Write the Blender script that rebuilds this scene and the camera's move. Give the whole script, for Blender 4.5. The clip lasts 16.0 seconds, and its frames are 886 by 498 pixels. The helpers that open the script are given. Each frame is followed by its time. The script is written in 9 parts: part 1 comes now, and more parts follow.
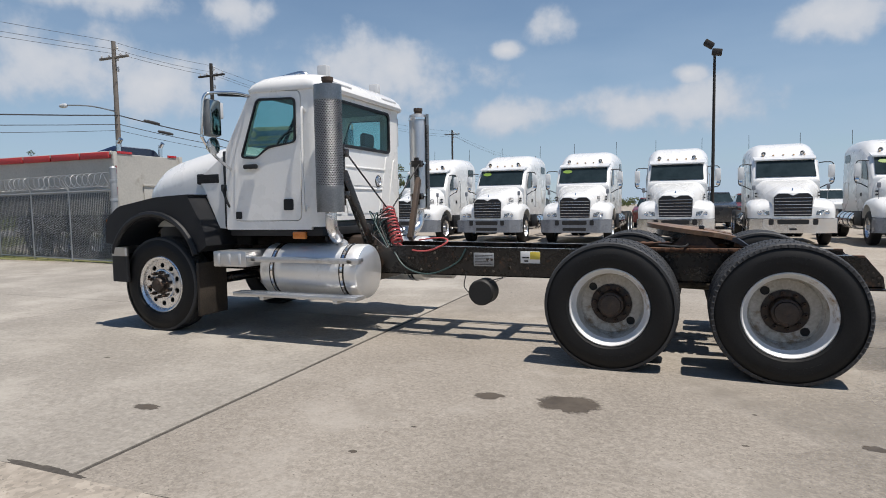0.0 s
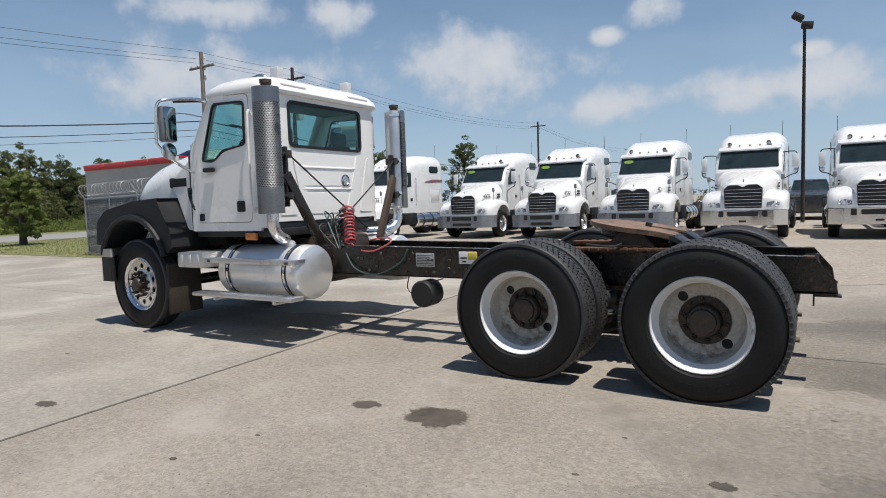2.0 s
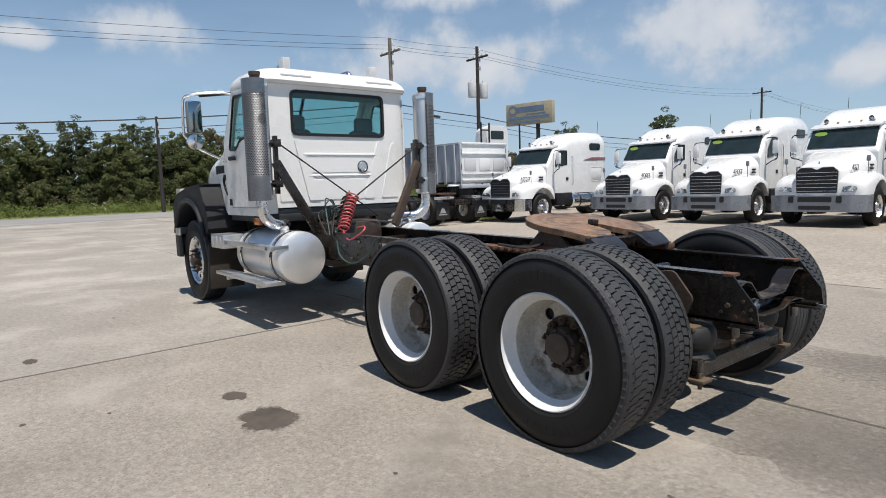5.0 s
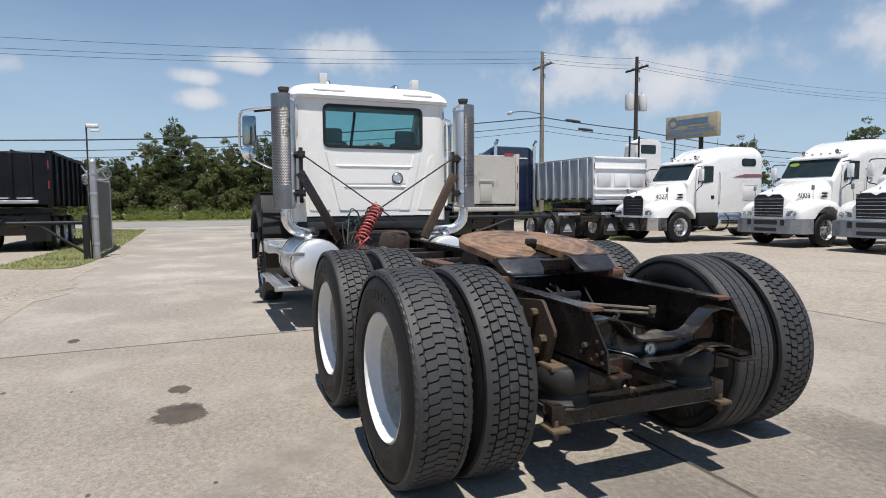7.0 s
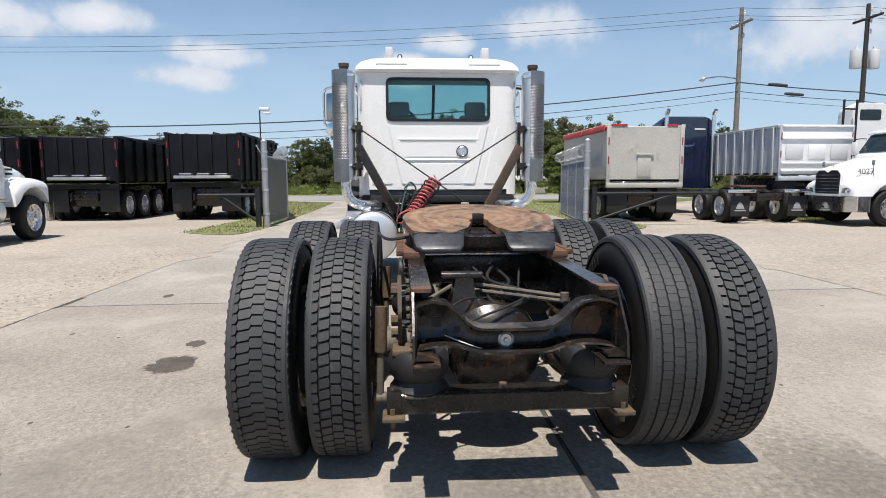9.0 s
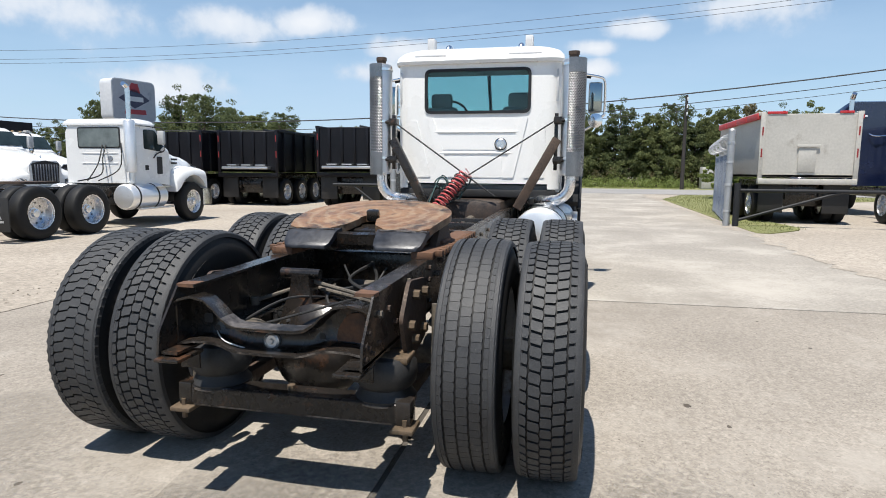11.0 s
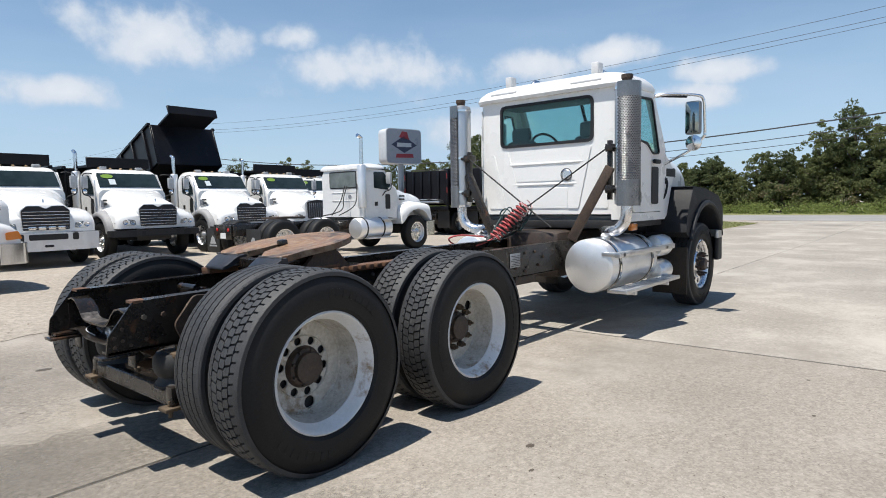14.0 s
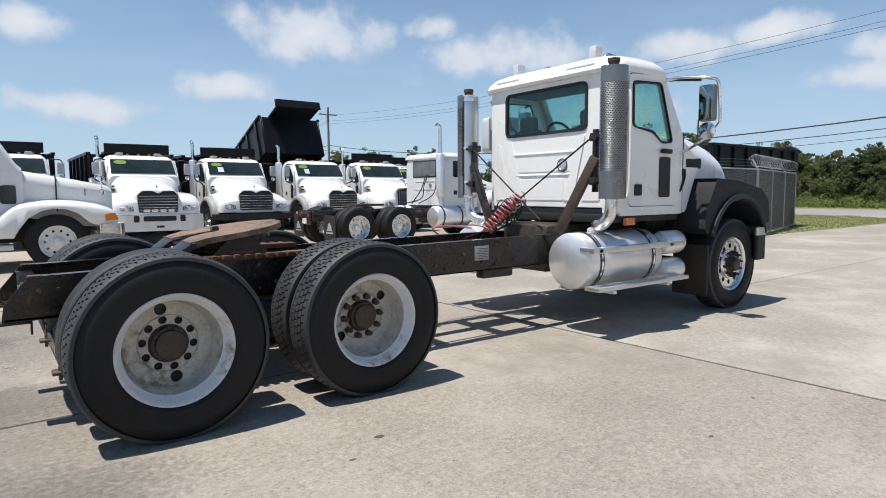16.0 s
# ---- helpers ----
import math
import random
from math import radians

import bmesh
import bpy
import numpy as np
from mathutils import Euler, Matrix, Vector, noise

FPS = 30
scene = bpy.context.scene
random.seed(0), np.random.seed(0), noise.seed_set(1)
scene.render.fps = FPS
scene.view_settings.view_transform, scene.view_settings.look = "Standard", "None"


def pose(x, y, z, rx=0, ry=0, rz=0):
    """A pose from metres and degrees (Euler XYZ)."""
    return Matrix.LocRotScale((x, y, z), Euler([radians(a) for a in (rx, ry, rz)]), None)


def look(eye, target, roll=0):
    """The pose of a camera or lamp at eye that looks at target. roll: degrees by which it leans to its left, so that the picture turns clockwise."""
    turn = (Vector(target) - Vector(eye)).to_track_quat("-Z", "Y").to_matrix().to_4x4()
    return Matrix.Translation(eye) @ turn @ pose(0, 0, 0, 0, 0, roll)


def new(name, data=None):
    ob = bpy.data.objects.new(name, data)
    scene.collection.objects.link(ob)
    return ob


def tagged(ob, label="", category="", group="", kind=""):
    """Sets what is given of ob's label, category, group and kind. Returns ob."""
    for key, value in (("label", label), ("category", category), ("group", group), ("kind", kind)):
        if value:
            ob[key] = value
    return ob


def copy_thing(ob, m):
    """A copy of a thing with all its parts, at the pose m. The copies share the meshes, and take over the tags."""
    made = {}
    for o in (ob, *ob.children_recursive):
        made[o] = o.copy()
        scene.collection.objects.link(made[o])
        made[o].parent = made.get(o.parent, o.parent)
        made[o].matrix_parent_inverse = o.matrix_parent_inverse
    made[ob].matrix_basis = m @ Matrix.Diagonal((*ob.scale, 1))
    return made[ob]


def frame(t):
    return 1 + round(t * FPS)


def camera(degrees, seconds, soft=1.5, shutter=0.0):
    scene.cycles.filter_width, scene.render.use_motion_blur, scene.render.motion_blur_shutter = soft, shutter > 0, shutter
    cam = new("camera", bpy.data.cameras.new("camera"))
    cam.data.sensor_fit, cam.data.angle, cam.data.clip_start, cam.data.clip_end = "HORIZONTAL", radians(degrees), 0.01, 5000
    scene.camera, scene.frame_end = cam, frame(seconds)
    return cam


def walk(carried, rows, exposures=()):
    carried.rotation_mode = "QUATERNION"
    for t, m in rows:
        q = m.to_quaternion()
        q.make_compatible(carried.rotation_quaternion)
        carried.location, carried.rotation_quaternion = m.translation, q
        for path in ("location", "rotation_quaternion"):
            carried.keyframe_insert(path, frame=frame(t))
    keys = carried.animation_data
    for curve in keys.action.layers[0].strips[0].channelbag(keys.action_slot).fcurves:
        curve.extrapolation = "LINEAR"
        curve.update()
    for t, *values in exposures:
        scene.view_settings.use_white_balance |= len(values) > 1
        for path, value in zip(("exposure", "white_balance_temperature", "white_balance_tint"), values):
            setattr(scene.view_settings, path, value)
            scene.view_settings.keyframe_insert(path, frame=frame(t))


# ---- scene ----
cam = camera(72.5, 16.0, 0.95)
PATH = [
    (0, (-0.045, -6.368, 1.399), (-0.793, -4.535, 1.258), -0.9),
    (0.5, (0.362, -6.228, 1.416), (-0.439, -4.419, 1.254), -0.4),
    (1, (0.658, -5.968, 1.406), (-0.145, -4.158, 1.279), -0.1),
    (1.5, (0.964, -5.726, 1.401), (0.109, -3.939, 1.278), -2),
    (2, (1.285, -5.479, 1.409), (0.253, -3.791, 1.256), -2),
    (2.5, (1.554, -5.168, 1.410), (0.491, -3.497, 1.300), -1.4),
    (3, (1.882, -4.914, 1.425), (0.624, -3.382, 1.353), 0),
    (3.5, (2.142, -4.625, 1.412), (0.790, -3.179, 1.263), -0.5),
    (4, (2.350, -4.303, 1.425), (1.019, -2.843, 1.244), 0.7),
    (4.5, (2.638, -3.980, 1.450), (1.138, -2.690, 1.289), 0.4),
    (4.7, (2.727, -3.847, 1.455), (1.207, -2.586, 1.268), -0.9),
    (6.8, (3.497, -2.251, 1.422), (1.725, -1.373, 1.247), -0.3),
    (7, (3.561, -2.089, 1.415), (1.734, -1.329, 1.263), -0.3),
    (7.5, (3.695, -1.677, 1.413), (1.807, -1.102, 1.202), 0.1),
    (8, (3.707, -1.259, 1.389), (1.800, -0.760, 1.155), 0.9),
    (8.5, (3.771, -0.850, 1.382), (1.825, -0.526, 1.162), 1.3),
    (9, (3.753, -0.481, 1.376), (1.786, -0.339, 1.150), -0.2),
    (9.5, (3.648, -0.097, 1.380), (1.675, -0.028, 1.163), -0.4),
    (10, (3.640, 0.347, 1.393), (1.677, 0.106, 1.224), 1.4),
    (10.2, (3.623, 0.519, 1.404), (1.667, 0.238, 1.225), 0.8),
    (12.3, (3.206, 2.321, 1.409), (1.406, 1.530, 1.147), 1.9),
    (12.5, (3.165, 2.505, 1.419), (1.395, 1.633, 1.215), 1.1),
    (13, (3.042, 2.932, 1.421), (1.371, 1.893, 1.174), -0.6),
    (13.5, (2.826, 3.303, 1.404), (1.239, 2.134, 1.177), 0.1),
    (14, (2.651, 3.723, 1.420), (1.143, 2.443, 1.268), -1),
    (14.5, (2.419, 4.069, 1.426), (1.029, 2.665, 1.256), -0.8),
    (15, (2.124, 4.325, 1.428), (0.787, 2.874, 1.226), 0.5),
    (15.5, (1.829, 4.606, 1.434), (0.652, 3.021, 1.253), 0.5),
    (16, (1.496, 4.843, 1.425), (0.303, 3.269, 1.240), -0.3),
]
walk(cam, [(t, look(eye, target, roll)) for t, eye, target, roll in PATH],
     [(0, 0.06, 6500, 11), (4.5, 0.14, 6480, 10), (7, 0.22, 6500, 11), (8, 0.27, 6500, 11), (9, 0.43, 6500, 11), (10, 0.56, 6470, 10), (12.5, 0.49, 6400, 9), (16, 0.36, 6400, 10)])

# ---- light ----
SUN_DIR = Vector((0.33, -0.08, 1.0)).normalized()
world = bpy.data.worlds.new("sky")
scene.world = world
world.use_nodes = True


# clouds: azimuth and height of the middle, half width and half height, in degrees
CLOUDS = [(-53.8, 11.7, 6.1, 2.5), (-46, 10.6, 4.5, 2.2), (-40.9, 16.8, 2.9, 1.3), (-50, 16.9, 5.5, 1.2), (-28.3, 12.2, 7.7, 2.7), (-11.5, 15.8, 2.5, 1.3),
          (-16, 14, 1.4, 0.6), (10.3, 14, 3.1, 1.4), (-0.3, 11, 1.3, 0.7), (-15.5, 8, 5, 1.3), (-2, 8.3, 6, 1.6), (-77.5, 13.4, 4.7, 1.5), (-85, 12.2, 2.3, 0.8),
          (-88.8, 10.8, 1.9, 0.5), (-89, 9, 2, 0.7), (-114.9, 12.8, 2.9, 0.9), (-121.5, 12.4, 3.6, 1.4), (-108.6, 8.6, 3.2, 1), (-106.2, 10.7, 2.6, 0.9),
          (-137, 12.2, 7, 1.9), (-127.3, 6.6, 4.1, 1.5), (-154.4, 14.2, 5.3, 2), (-143.5, 14.7, 2.2, 1)]
CLOUDS += [(-161.5, 9.2, 3, 1.1), (-176, 13, 2.9, 1.1), (-175, 7, 4.4, 1.1), (30, 12, 5, 2), (60, 15, 6, 2), (95, 11, 5, 2), (130, 14, 6, 2), (160, 10, 4, 1.5)]


def build_sky():
    nt = world.node_tree
    nt.nodes.clear()
    N, K = nt.nodes.new, nt.links.new
    out, bg = N("ShaderNodeOutputWorld"), N("ShaderNodeBackground")
    sky = N("ShaderNodeTexSky")
    sky.sky_type, sky.sun_disc = "NISHITA", False
    sky.sun_elevation = math.asin(SUN_DIR.z)
    sky.sun_rotation = math.atan2(SUN_DIR.x, SUN_DIR.y)
    sky.air_density, sky.dust_density, sky.ozone_density = 1.0, 0.2, 2.2
    bg.inputs["Strength"].default_value = 0.085

    def math_node(op, a, b=None, c=None):
        n = N("ShaderNodeMath")
        n.operation = op
        for i, v in enumerate((a, b, c)):
            if v is None:
                continue
            if isinstance(v, (int, float)):
                n.inputs[i].default_value = v
            else:
                K(v, n.inputs[i])
        return n.outputs[0]

    ray = N("ShaderNodeTexCoord").outputs["Generated"]
    sep = N("ShaderNodeSeparateXYZ")
    K(ray, sep.inputs[0])
    az = math_node("ARCTAN2", sep.outputs[0], sep.outputs[1])
    el = math_node("ARCSINE", sep.outputs[2])
    warp = N("ShaderNodeTexNoise")
    warp.inputs["Scale"].default_value, warp.inputs["Detail"].default_value, warp.inputs["Roughness"].default_value = 13.0, 7.0, 0.55
    K(ray, warp.inputs["Vector"])
    at = N("ShaderNodeCombineXYZ")
    K(math_node("MULTIPLY", az, 57.2958), at.inputs[0]), K(math_node("MULTIPLY", el, 57.2958), at.inputs[1])
    best = None
    for a, e, w, h in CLOUDS:
        sub, mul, ln = N("ShaderNodeVectorMath"), N("ShaderNodeVectorMath"), N("ShaderNodeVectorMath")
        sub.operation, mul.operation, ln.operation = "SUBTRACT", "MULTIPLY", "LENGTH"
        sub.inputs[1].default_value, mul.inputs[1].default_value = (a, e, 0), (0.76 / w, 0.72 / h, 0)
        K(at.outputs[0], sub.inputs[0]), K(sub.outputs[0], mul.inputs[0]), K(mul.outputs[0], ln.inputs[0])
        best = ln.outputs["Value"] if best is None else math_node("MINIMUM", best, ln.outputs["Value"])
    body = math_node("SUBTRACT", math_node("MULTIPLY", math_node("SUBTRACT", warp.outputs["Fac"], 0.5), 2.5), math_node("MULTIPLY", best, 1.0))
    soft = N("ShaderNodeMapRange")
    soft.interpolation_type = "SMOOTHSTEP"
    soft.inputs[1].default_value, soft.inputs[2].default_value = -1.12, -0.38
    K(body, soft.inputs[0])
    # thin haze veils low over the horizon
    veil = N("ShaderNodeTexNoise")
    veil.inputs["Scale"].default_value, veil.inputs["Detail"].default_value = 5.0, 5.0
    stretch = N("ShaderNodeVectorMath")
    stretch.operation = "MULTIPLY"
    stretch.inputs[1].default_value = (1, 1, 4)
    K(ray, stretch.inputs[0]), K(stretch.outputs[0], veil.inputs["Vector"])
    low = N("ShaderNodeMapRange")
    low.inputs[1].default_value, low.inputs[2].default_value, low.inputs[3].default_value, low.inputs[4].default_value = 0.0, 0.4, 0.98, 0.0
    K(sep.outputs[2], low.inputs[0])
    haze = math_node("MULTIPLY", low.outputs[0], math_node("ADD", 0.35, veil.outputs["Fac"]))
    tone = N("ShaderNodeMapRange")
    tone.inputs[1].default_value, tone.inputs[2].default_value = -1.0, 0.2
    tone.inputs[3].default_value, tone.inputs[4].default_value = 0.0, 1.0
    K(body, tone.inputs[0])
    white = N("ShaderNodeMix")
    white.data_type = "RGBA"
    white.inputs[6].default_value, white.inputs[7].default_value = (5.3, 6.0, 7.0, 1), (7.5, 7.65, 7.95, 1)
    K(tone.outputs[0], white.inputs[0])
    first, second = N("ShaderNodeMix"), N("ShaderNodeMix")
    first.data_type = second.data_type = "RGBA"
    first.inputs[7].default_value = (4.35, 5.7, 7.4, 1)
    clear = N("ShaderNodeMix")
    clear.data_type, clear.blend_type = "RGBA", "MULTIPLY"
    clear.inputs[0].default_value, clear.inputs[7].default_value = 1.0, (0.93, 1.02, 1.04, 1)
    K(sky.outputs[0], clear.inputs[6])
    K(haze, first.inputs[0]), K(clear.outputs[2], first.inputs[6])
    K(math_node("MULTIPLY", soft.outputs[0], 0.93), second.inputs[0]), K(first.outputs[2], second.inputs[6]), K(white.outputs[2], second.inputs[7])
    K(second.outputs[2], bg.inputs[0]), K(bg.outputs[0], out.inputs[0])


build_sky()
sun = new("sun", bpy.data.lights.new("sun", "SUN"))
sun.data.energy, sun.data.angle, sun.data.color = 4.9, radians(0.53), (1.0, 0.945, 0.865)
sun.matrix_world = look((0, 0, 30), Vector((0, 0, 30)) - SUN_DIR)


# ---- materials ----
def surface(name, low, high, rough=0.6, metal=0.0, fine=60.0, broad=2.0, bump=0.15, stain=None, stain_scale=1.2,
            stain_at=0.62, spec=0.5, coat=0.0, per_piece=0.0, speck=None, speck_at=0.68, speck_scale=160.0, grit=None, patch=None, contrast=1.0):
    """A surface that varies between two colours at a fine and a broad scale, with relief, stains and specks."""
    m = bpy.data.materials.new(name)
    m.use_nodes = True
    nt = m.node_tree
    b = nt.nodes["Principled BSDF"]
    N, K = nt.nodes.new, nt.links.new
    pos = N("ShaderNodeTexCoord").outputs["Object"]

    def noise_tex(scale, detail=6.0, roughness=0.6):
        n = N("ShaderNodeTexNoise")
        n.inputs["Scale"].default_value, n.inputs["Detail"].default_value = scale, detail
        n.inputs["Roughness"].default_value = roughness
        K(pos, n.inputs["Vector"])
        return n.outputs["Fac"]

    def ramp(value, a, c):
        r = N("ShaderNodeMapRange")
        r.inputs[1].default_value, r.inputs[2].default_value = a, c
        K(value, r.inputs[0])
        return r.outputs[0]

    def mix(fac, one, two):
        x = N("ShaderNodeMix")
        x.data_type = "RGBA"
        for socket, v in ((x.inputs[0], fac), (x.inputs[6], one), (x.inputs[7], two)):
            if isinstance(v, tuple):
                socket.default_value = (*v, 1)
            elif isinstance(v, float):
                socket.default_value = v
            else:
                K(v, socket)
        return x.outputs[2]

    f, g = noise_tex(fine), noise_tex(broad, 4.0)
    add = N("ShaderNodeMath")
    add.operation = "ADD"
    K(f, add.inputs[0]), K(g, add.inputs[1])
    colour = mix(ramp(add.outputs[0], 1 - 0.3 / contrast, 1 + 0.3 / contrast), low, high)
    if speck:
        colour = mix(ramp(noise_tex(speck_scale, 2.0), speck_at, speck_at + 0.05), colour, speck)
    if grit:
        # exposed aggregate: small lighter and darker grains
        cells = N("ShaderNodeTexVoronoi")
        cells.inputs["Scale"].default_value = grit[0]
        K(pos, cells.inputs["Vector"])
        hsv = N("ShaderNodeHueSaturation")
        bw = N("ShaderNodeSeparateColor")
        K(cells.outputs["Color"], bw.inputs[0])
        r = N("ShaderNodeMapRange")
        r.inputs[3].default_value, r.inputs[4].default_value = 1 - grit[1], 1 + grit[1]
        K(bw.outputs[0], r.inputs[0]), K(r.outputs[0], hsv.inputs["Value"]), K(colour, hsv.inputs["Color"])
        colour = hsv.outputs[0]
    if patch:
        colour = mix(ramp(noise_tex(patch[1], 9.0, 0.72), patch[2], patch[2] + 0.16), colour, patch[0])
    if stain:
        colour = mix(ramp(noise_tex(stain_scale, 8.0, 0.7), stain_at, stain_at + 0.12), colour, stain)
    if per_piece:
        info = N("ShaderNodeObjectInfo")
        hsv = N("ShaderNodeHueSaturation")
        K(ramp(info.outputs["Random"], -1.0 / per_piece, 1.0 / per_piece), hsv.inputs["Value"])
        r = hsv.inputs["Value"].links[0].from_node
        r.inputs[1].default_value, r.inputs[2].default_value = 0, 1
        r.inputs[3].default_value, r.inputs[4].default_value = 1 - per_piece, 1 + per_piece
        K(colour, hsv.inputs["Color"])
        colour = hsv.outputs[0]
    K(colour, b.inputs["Base Color"])
    rr = N("ShaderNodeMapRange")
    rr.inputs[1].default_value, rr.inputs[2].default_value = 0.3, 0.7
    rr.inputs[3].default_value, rr.inputs[4].default_value = max(rough - 0.1, 0.03), min(rough + 0.1, 1)
    K(g, rr.inputs[0]), K(rr.outputs[0], b.inputs["Roughness"])
    b.inputs["Metallic"].default_value = metal
    b.inputs["Specular IOR Level"].default_value = spec
    b.inputs["Coat Weight"].default_value = coat
    b.inputs["Coat Roughness"].default_value = 0.08
    if bump:
        bp = N("ShaderNodeBump")
        bp.inputs["Strength"].default_value, bp.inputs["Distance"].default_value = bump, 0.01
        K(f, bp.inputs["Height"]), K(bp.outputs[0], b.inputs["Normal"])
    return m


def tinted_glass(name, tint, rough=0.02, gloss=0.12):
    m = bpy.data.materials.new(name)
    m.use_nodes = True
    nt = m.node_tree
    nt.nodes.clear()
    out, mx = nt.nodes.new("ShaderNodeOutputMaterial"), nt.nodes.new("ShaderNodeMixShader")
    tr, gl, lw = nt.nodes.new("ShaderNodeBsdfTransparent"), nt.nodes.new("ShaderNodeBsdfGlossy"), nt.nodes.new("ShaderNodeLayerWeight")
    tr.inputs[0].default_value = (*tint, 1)
    gl.inputs["Roughness"].default_value = rough
    pw, add = nt.nodes.new("ShaderNodeMath"), nt.nodes.new("ShaderNodeMath")
    pw.operation, add.operation = "POWER", "MULTIPLY_ADD"
    pw.inputs[1].default_value, add.inputs[1].default_value, add.inputs[2].default_value = 5.0, 0.7, gloss * 0.25
    lw.inputs[0].default_value = 0.5
    nt.links.new(lw.outputs["Facing"], pw.inputs[0]), nt.links.new(pw.outputs[0], add.inputs[0]), nt.links.new(add.outputs[0], mx.inputs[0])
    nt.links.new(tr.outputs[0], mx.inputs[1]), nt.links.new(gl.outputs[0], mx.inputs[2])
    nt.links.new(mx.outputs[0], out.inputs[0])
    return m


WHITE = surface("white_paint", (0.83, 0.82, 0.79), (0.88, 0.87, 0.845), 0.3, fine=40, broad=1.5, bump=0.02, coat=0.5,
                stain=(0.66, 0.64, 0.58), stain_scale=1.6, stain_at=0.66)
WHITE_FAR = surface("white_truck_paint", (0.72, 0.72, 0.71), (0.78, 0.78, 0.77), 0.28, fine=30, broad=1.0, bump=0.01, coat=0.5)
PANEL_GREY = surface("grey_white_paint", (0.52, 0.53, 0.54), (0.62, 0.62, 0.62), 0.4, fine=30, broad=1.0, bump=0.03)
BLACK_PLASTIC = surface("black_moulded_plastic", (0.010, 0.0105, 0.012), (0.02, 0.021, 0.024), 0.55, fine=220, broad=3, bump=0.12, spec=0.35)
RUBBER = surface("tyre_rubber", (0.006, 0.006, 0.0066), (0.014, 0.0137, 0.0134), 0.6, fine=90, broad=5, bump=0.12, spec=0.3,
                 stain=(0.022, 0.02, 0.017), stain_scale=4.0, stain_at=0.62)
TREAD = surface("worn_tread_rubber", (0.017, 0.0175, 0.019), (0.044, 0.0445, 0.046), 0.6, fine=150, broad=6, bump=0.3, spec=0.55,
                stain=(0.1, 0.092, 0.08), stain_scale=7.0, stain_at=0.62, speck=(0.2, 0.19, 0.17), speck_at=0.72)
RIM_WHITE = surface("white_wheel_paint", (0.66, 0.66, 0.65), (0.78, 0.78, 0.77), 0.45, fine=60, broad=4, bump=0.05,
                    stain=(0.32, 0.22, 0.13), stain_scale=4.0, stain_at=0.57)
ALUMINIUM = surface("polished_aluminium", (0.72, 0.72, 0.73), (0.82, 0.82, 0.83), 0.28, 1.0, fine=120, broad=5, bump=0.03,
                    stain=(0.5, 0.5, 0.5), stain_scale=6.0, stain_at=0.6)
DULL_ALU = surface("brushed_aluminium", (0.56, 0.56, 0.56), (0.7, 0.7, 0.7), 0.42, 1.0, fine=160, broad=3, bump=0.06,
                   stain=(0.42, 0.41, 0.4), stain_scale=4.0, stain_at=0.6)
TANK_ALU = surface("bright_tank_aluminium", (0.78, 0.78, 0.78), (0.88, 0.88, 0.87), 0.4, 0.75, fine=90, broad=4, bump=0.04,
                   stain=(0.62, 0.61, 0.59), stain_scale=5.0, stain_at=0.6)
SHIELD = surface("perforated_shield_metal", (0.19, 0.19, 0.195), (0.32, 0.32, 0.32), 0.33, 0.95, fine=60, broad=3, bump=0.05)
CHROME = surface("chrome", (0.78, 0.78, 0.78), (0.86, 0.86, 0.86), 0.1, 1.0, fine=80, broad=4, bump=0.01,
                 stain=(0.55, 0.52, 0.48), stain_scale=9.0, stain_at=0.66)
FRAME_BLACK = surface("greasy_black_frame_paint", (0.0085, 0.0078, 0.0072), (0.026, 0.021, 0.0175), 0.26, fine=70, broad=5, bump=0.12, spec=0.36,
                      stain=(0.095, 0.046, 0.025), stain_scale=7.0, stain_at=0.57, coat=0.2)
MUDDY = surface("muddy_rubber", (0.022, 0.017, 0.013), (0.055, 0.042, 0.031), 0.85, fine=50, broad=5, bump=0.2)
WORN_STEEL = surface("worn_bare_steel", (0.07, 0.06, 0.052), (0.24, 0.21, 0.185), 0.36, 0.5, fine=60, broad=9, bump=0.1,
                     stain=(0.02, 0.017, 0.015), stain_scale=5.0, stain_at=0.47)
DUSTY_YELLOW = surface("dusty_yellow_brown_steel", (0.05, 0.035, 0.02), (0.135, 0.092, 0.055), 0.7, fine=60, broad=9, bump=0.2,
                       stain=(0.07, 0.05, 0.035), stain_scale=9.0, stain_at=0.58)
RIM_DIRTY = surface("dirty_beige_wheel_paint", (0.38, 0.35, 0.295), (0.62, 0.6, 0.55), 0.55, fine=50, broad=6, bump=0.1,
                    stain=(0.24, 0.175, 0.11), stain_scale=5.0, stain_at=0.54)
RUST = surface("rusty_steel", (0.07, 0.036, 0.022), (0.17, 0.083, 0.043), 0.8, fine=60, broad=8, bump=0.35,
               stain=(0.05, 0.032, 0.024), stain_scale=7.0, stain_at=0.56)
RUSTY_BROWN = surface("dirty_brown_iron", (0.032, 0.021, 0.015), (0.09, 0.058, 0.04), 0.75, fine=60, broad=8, bump=0.35,
                      stain=(0.22, 0.17, 0.12), stain_scale=9.0, stain_at=0.62)
GREASE = surface("dusty_greased_iron", (0.06, 0.052, 0.042), (0.16, 0.135, 0.105), 0.7, fine=50, broad=7, bump=0.3,
                 stain=(0.025, 0.022, 0.02), stain_scale=6.0, stain_at=0.55)
INTERIOR = surface("grey_cab_trim", (0.1, 0.11, 0.115), (0.17, 0.18, 0.185), 0.8, fine=80, broad=3, bump=0.1)
# dark plastic parts, and the painted shade behind holes
DARK = surface("dark_plastic_and_shade", (0.01, 0.01, 0.011), (0.02, 0.02, 0.021), 0.6, fine=80, broad=3, bump=0.05)
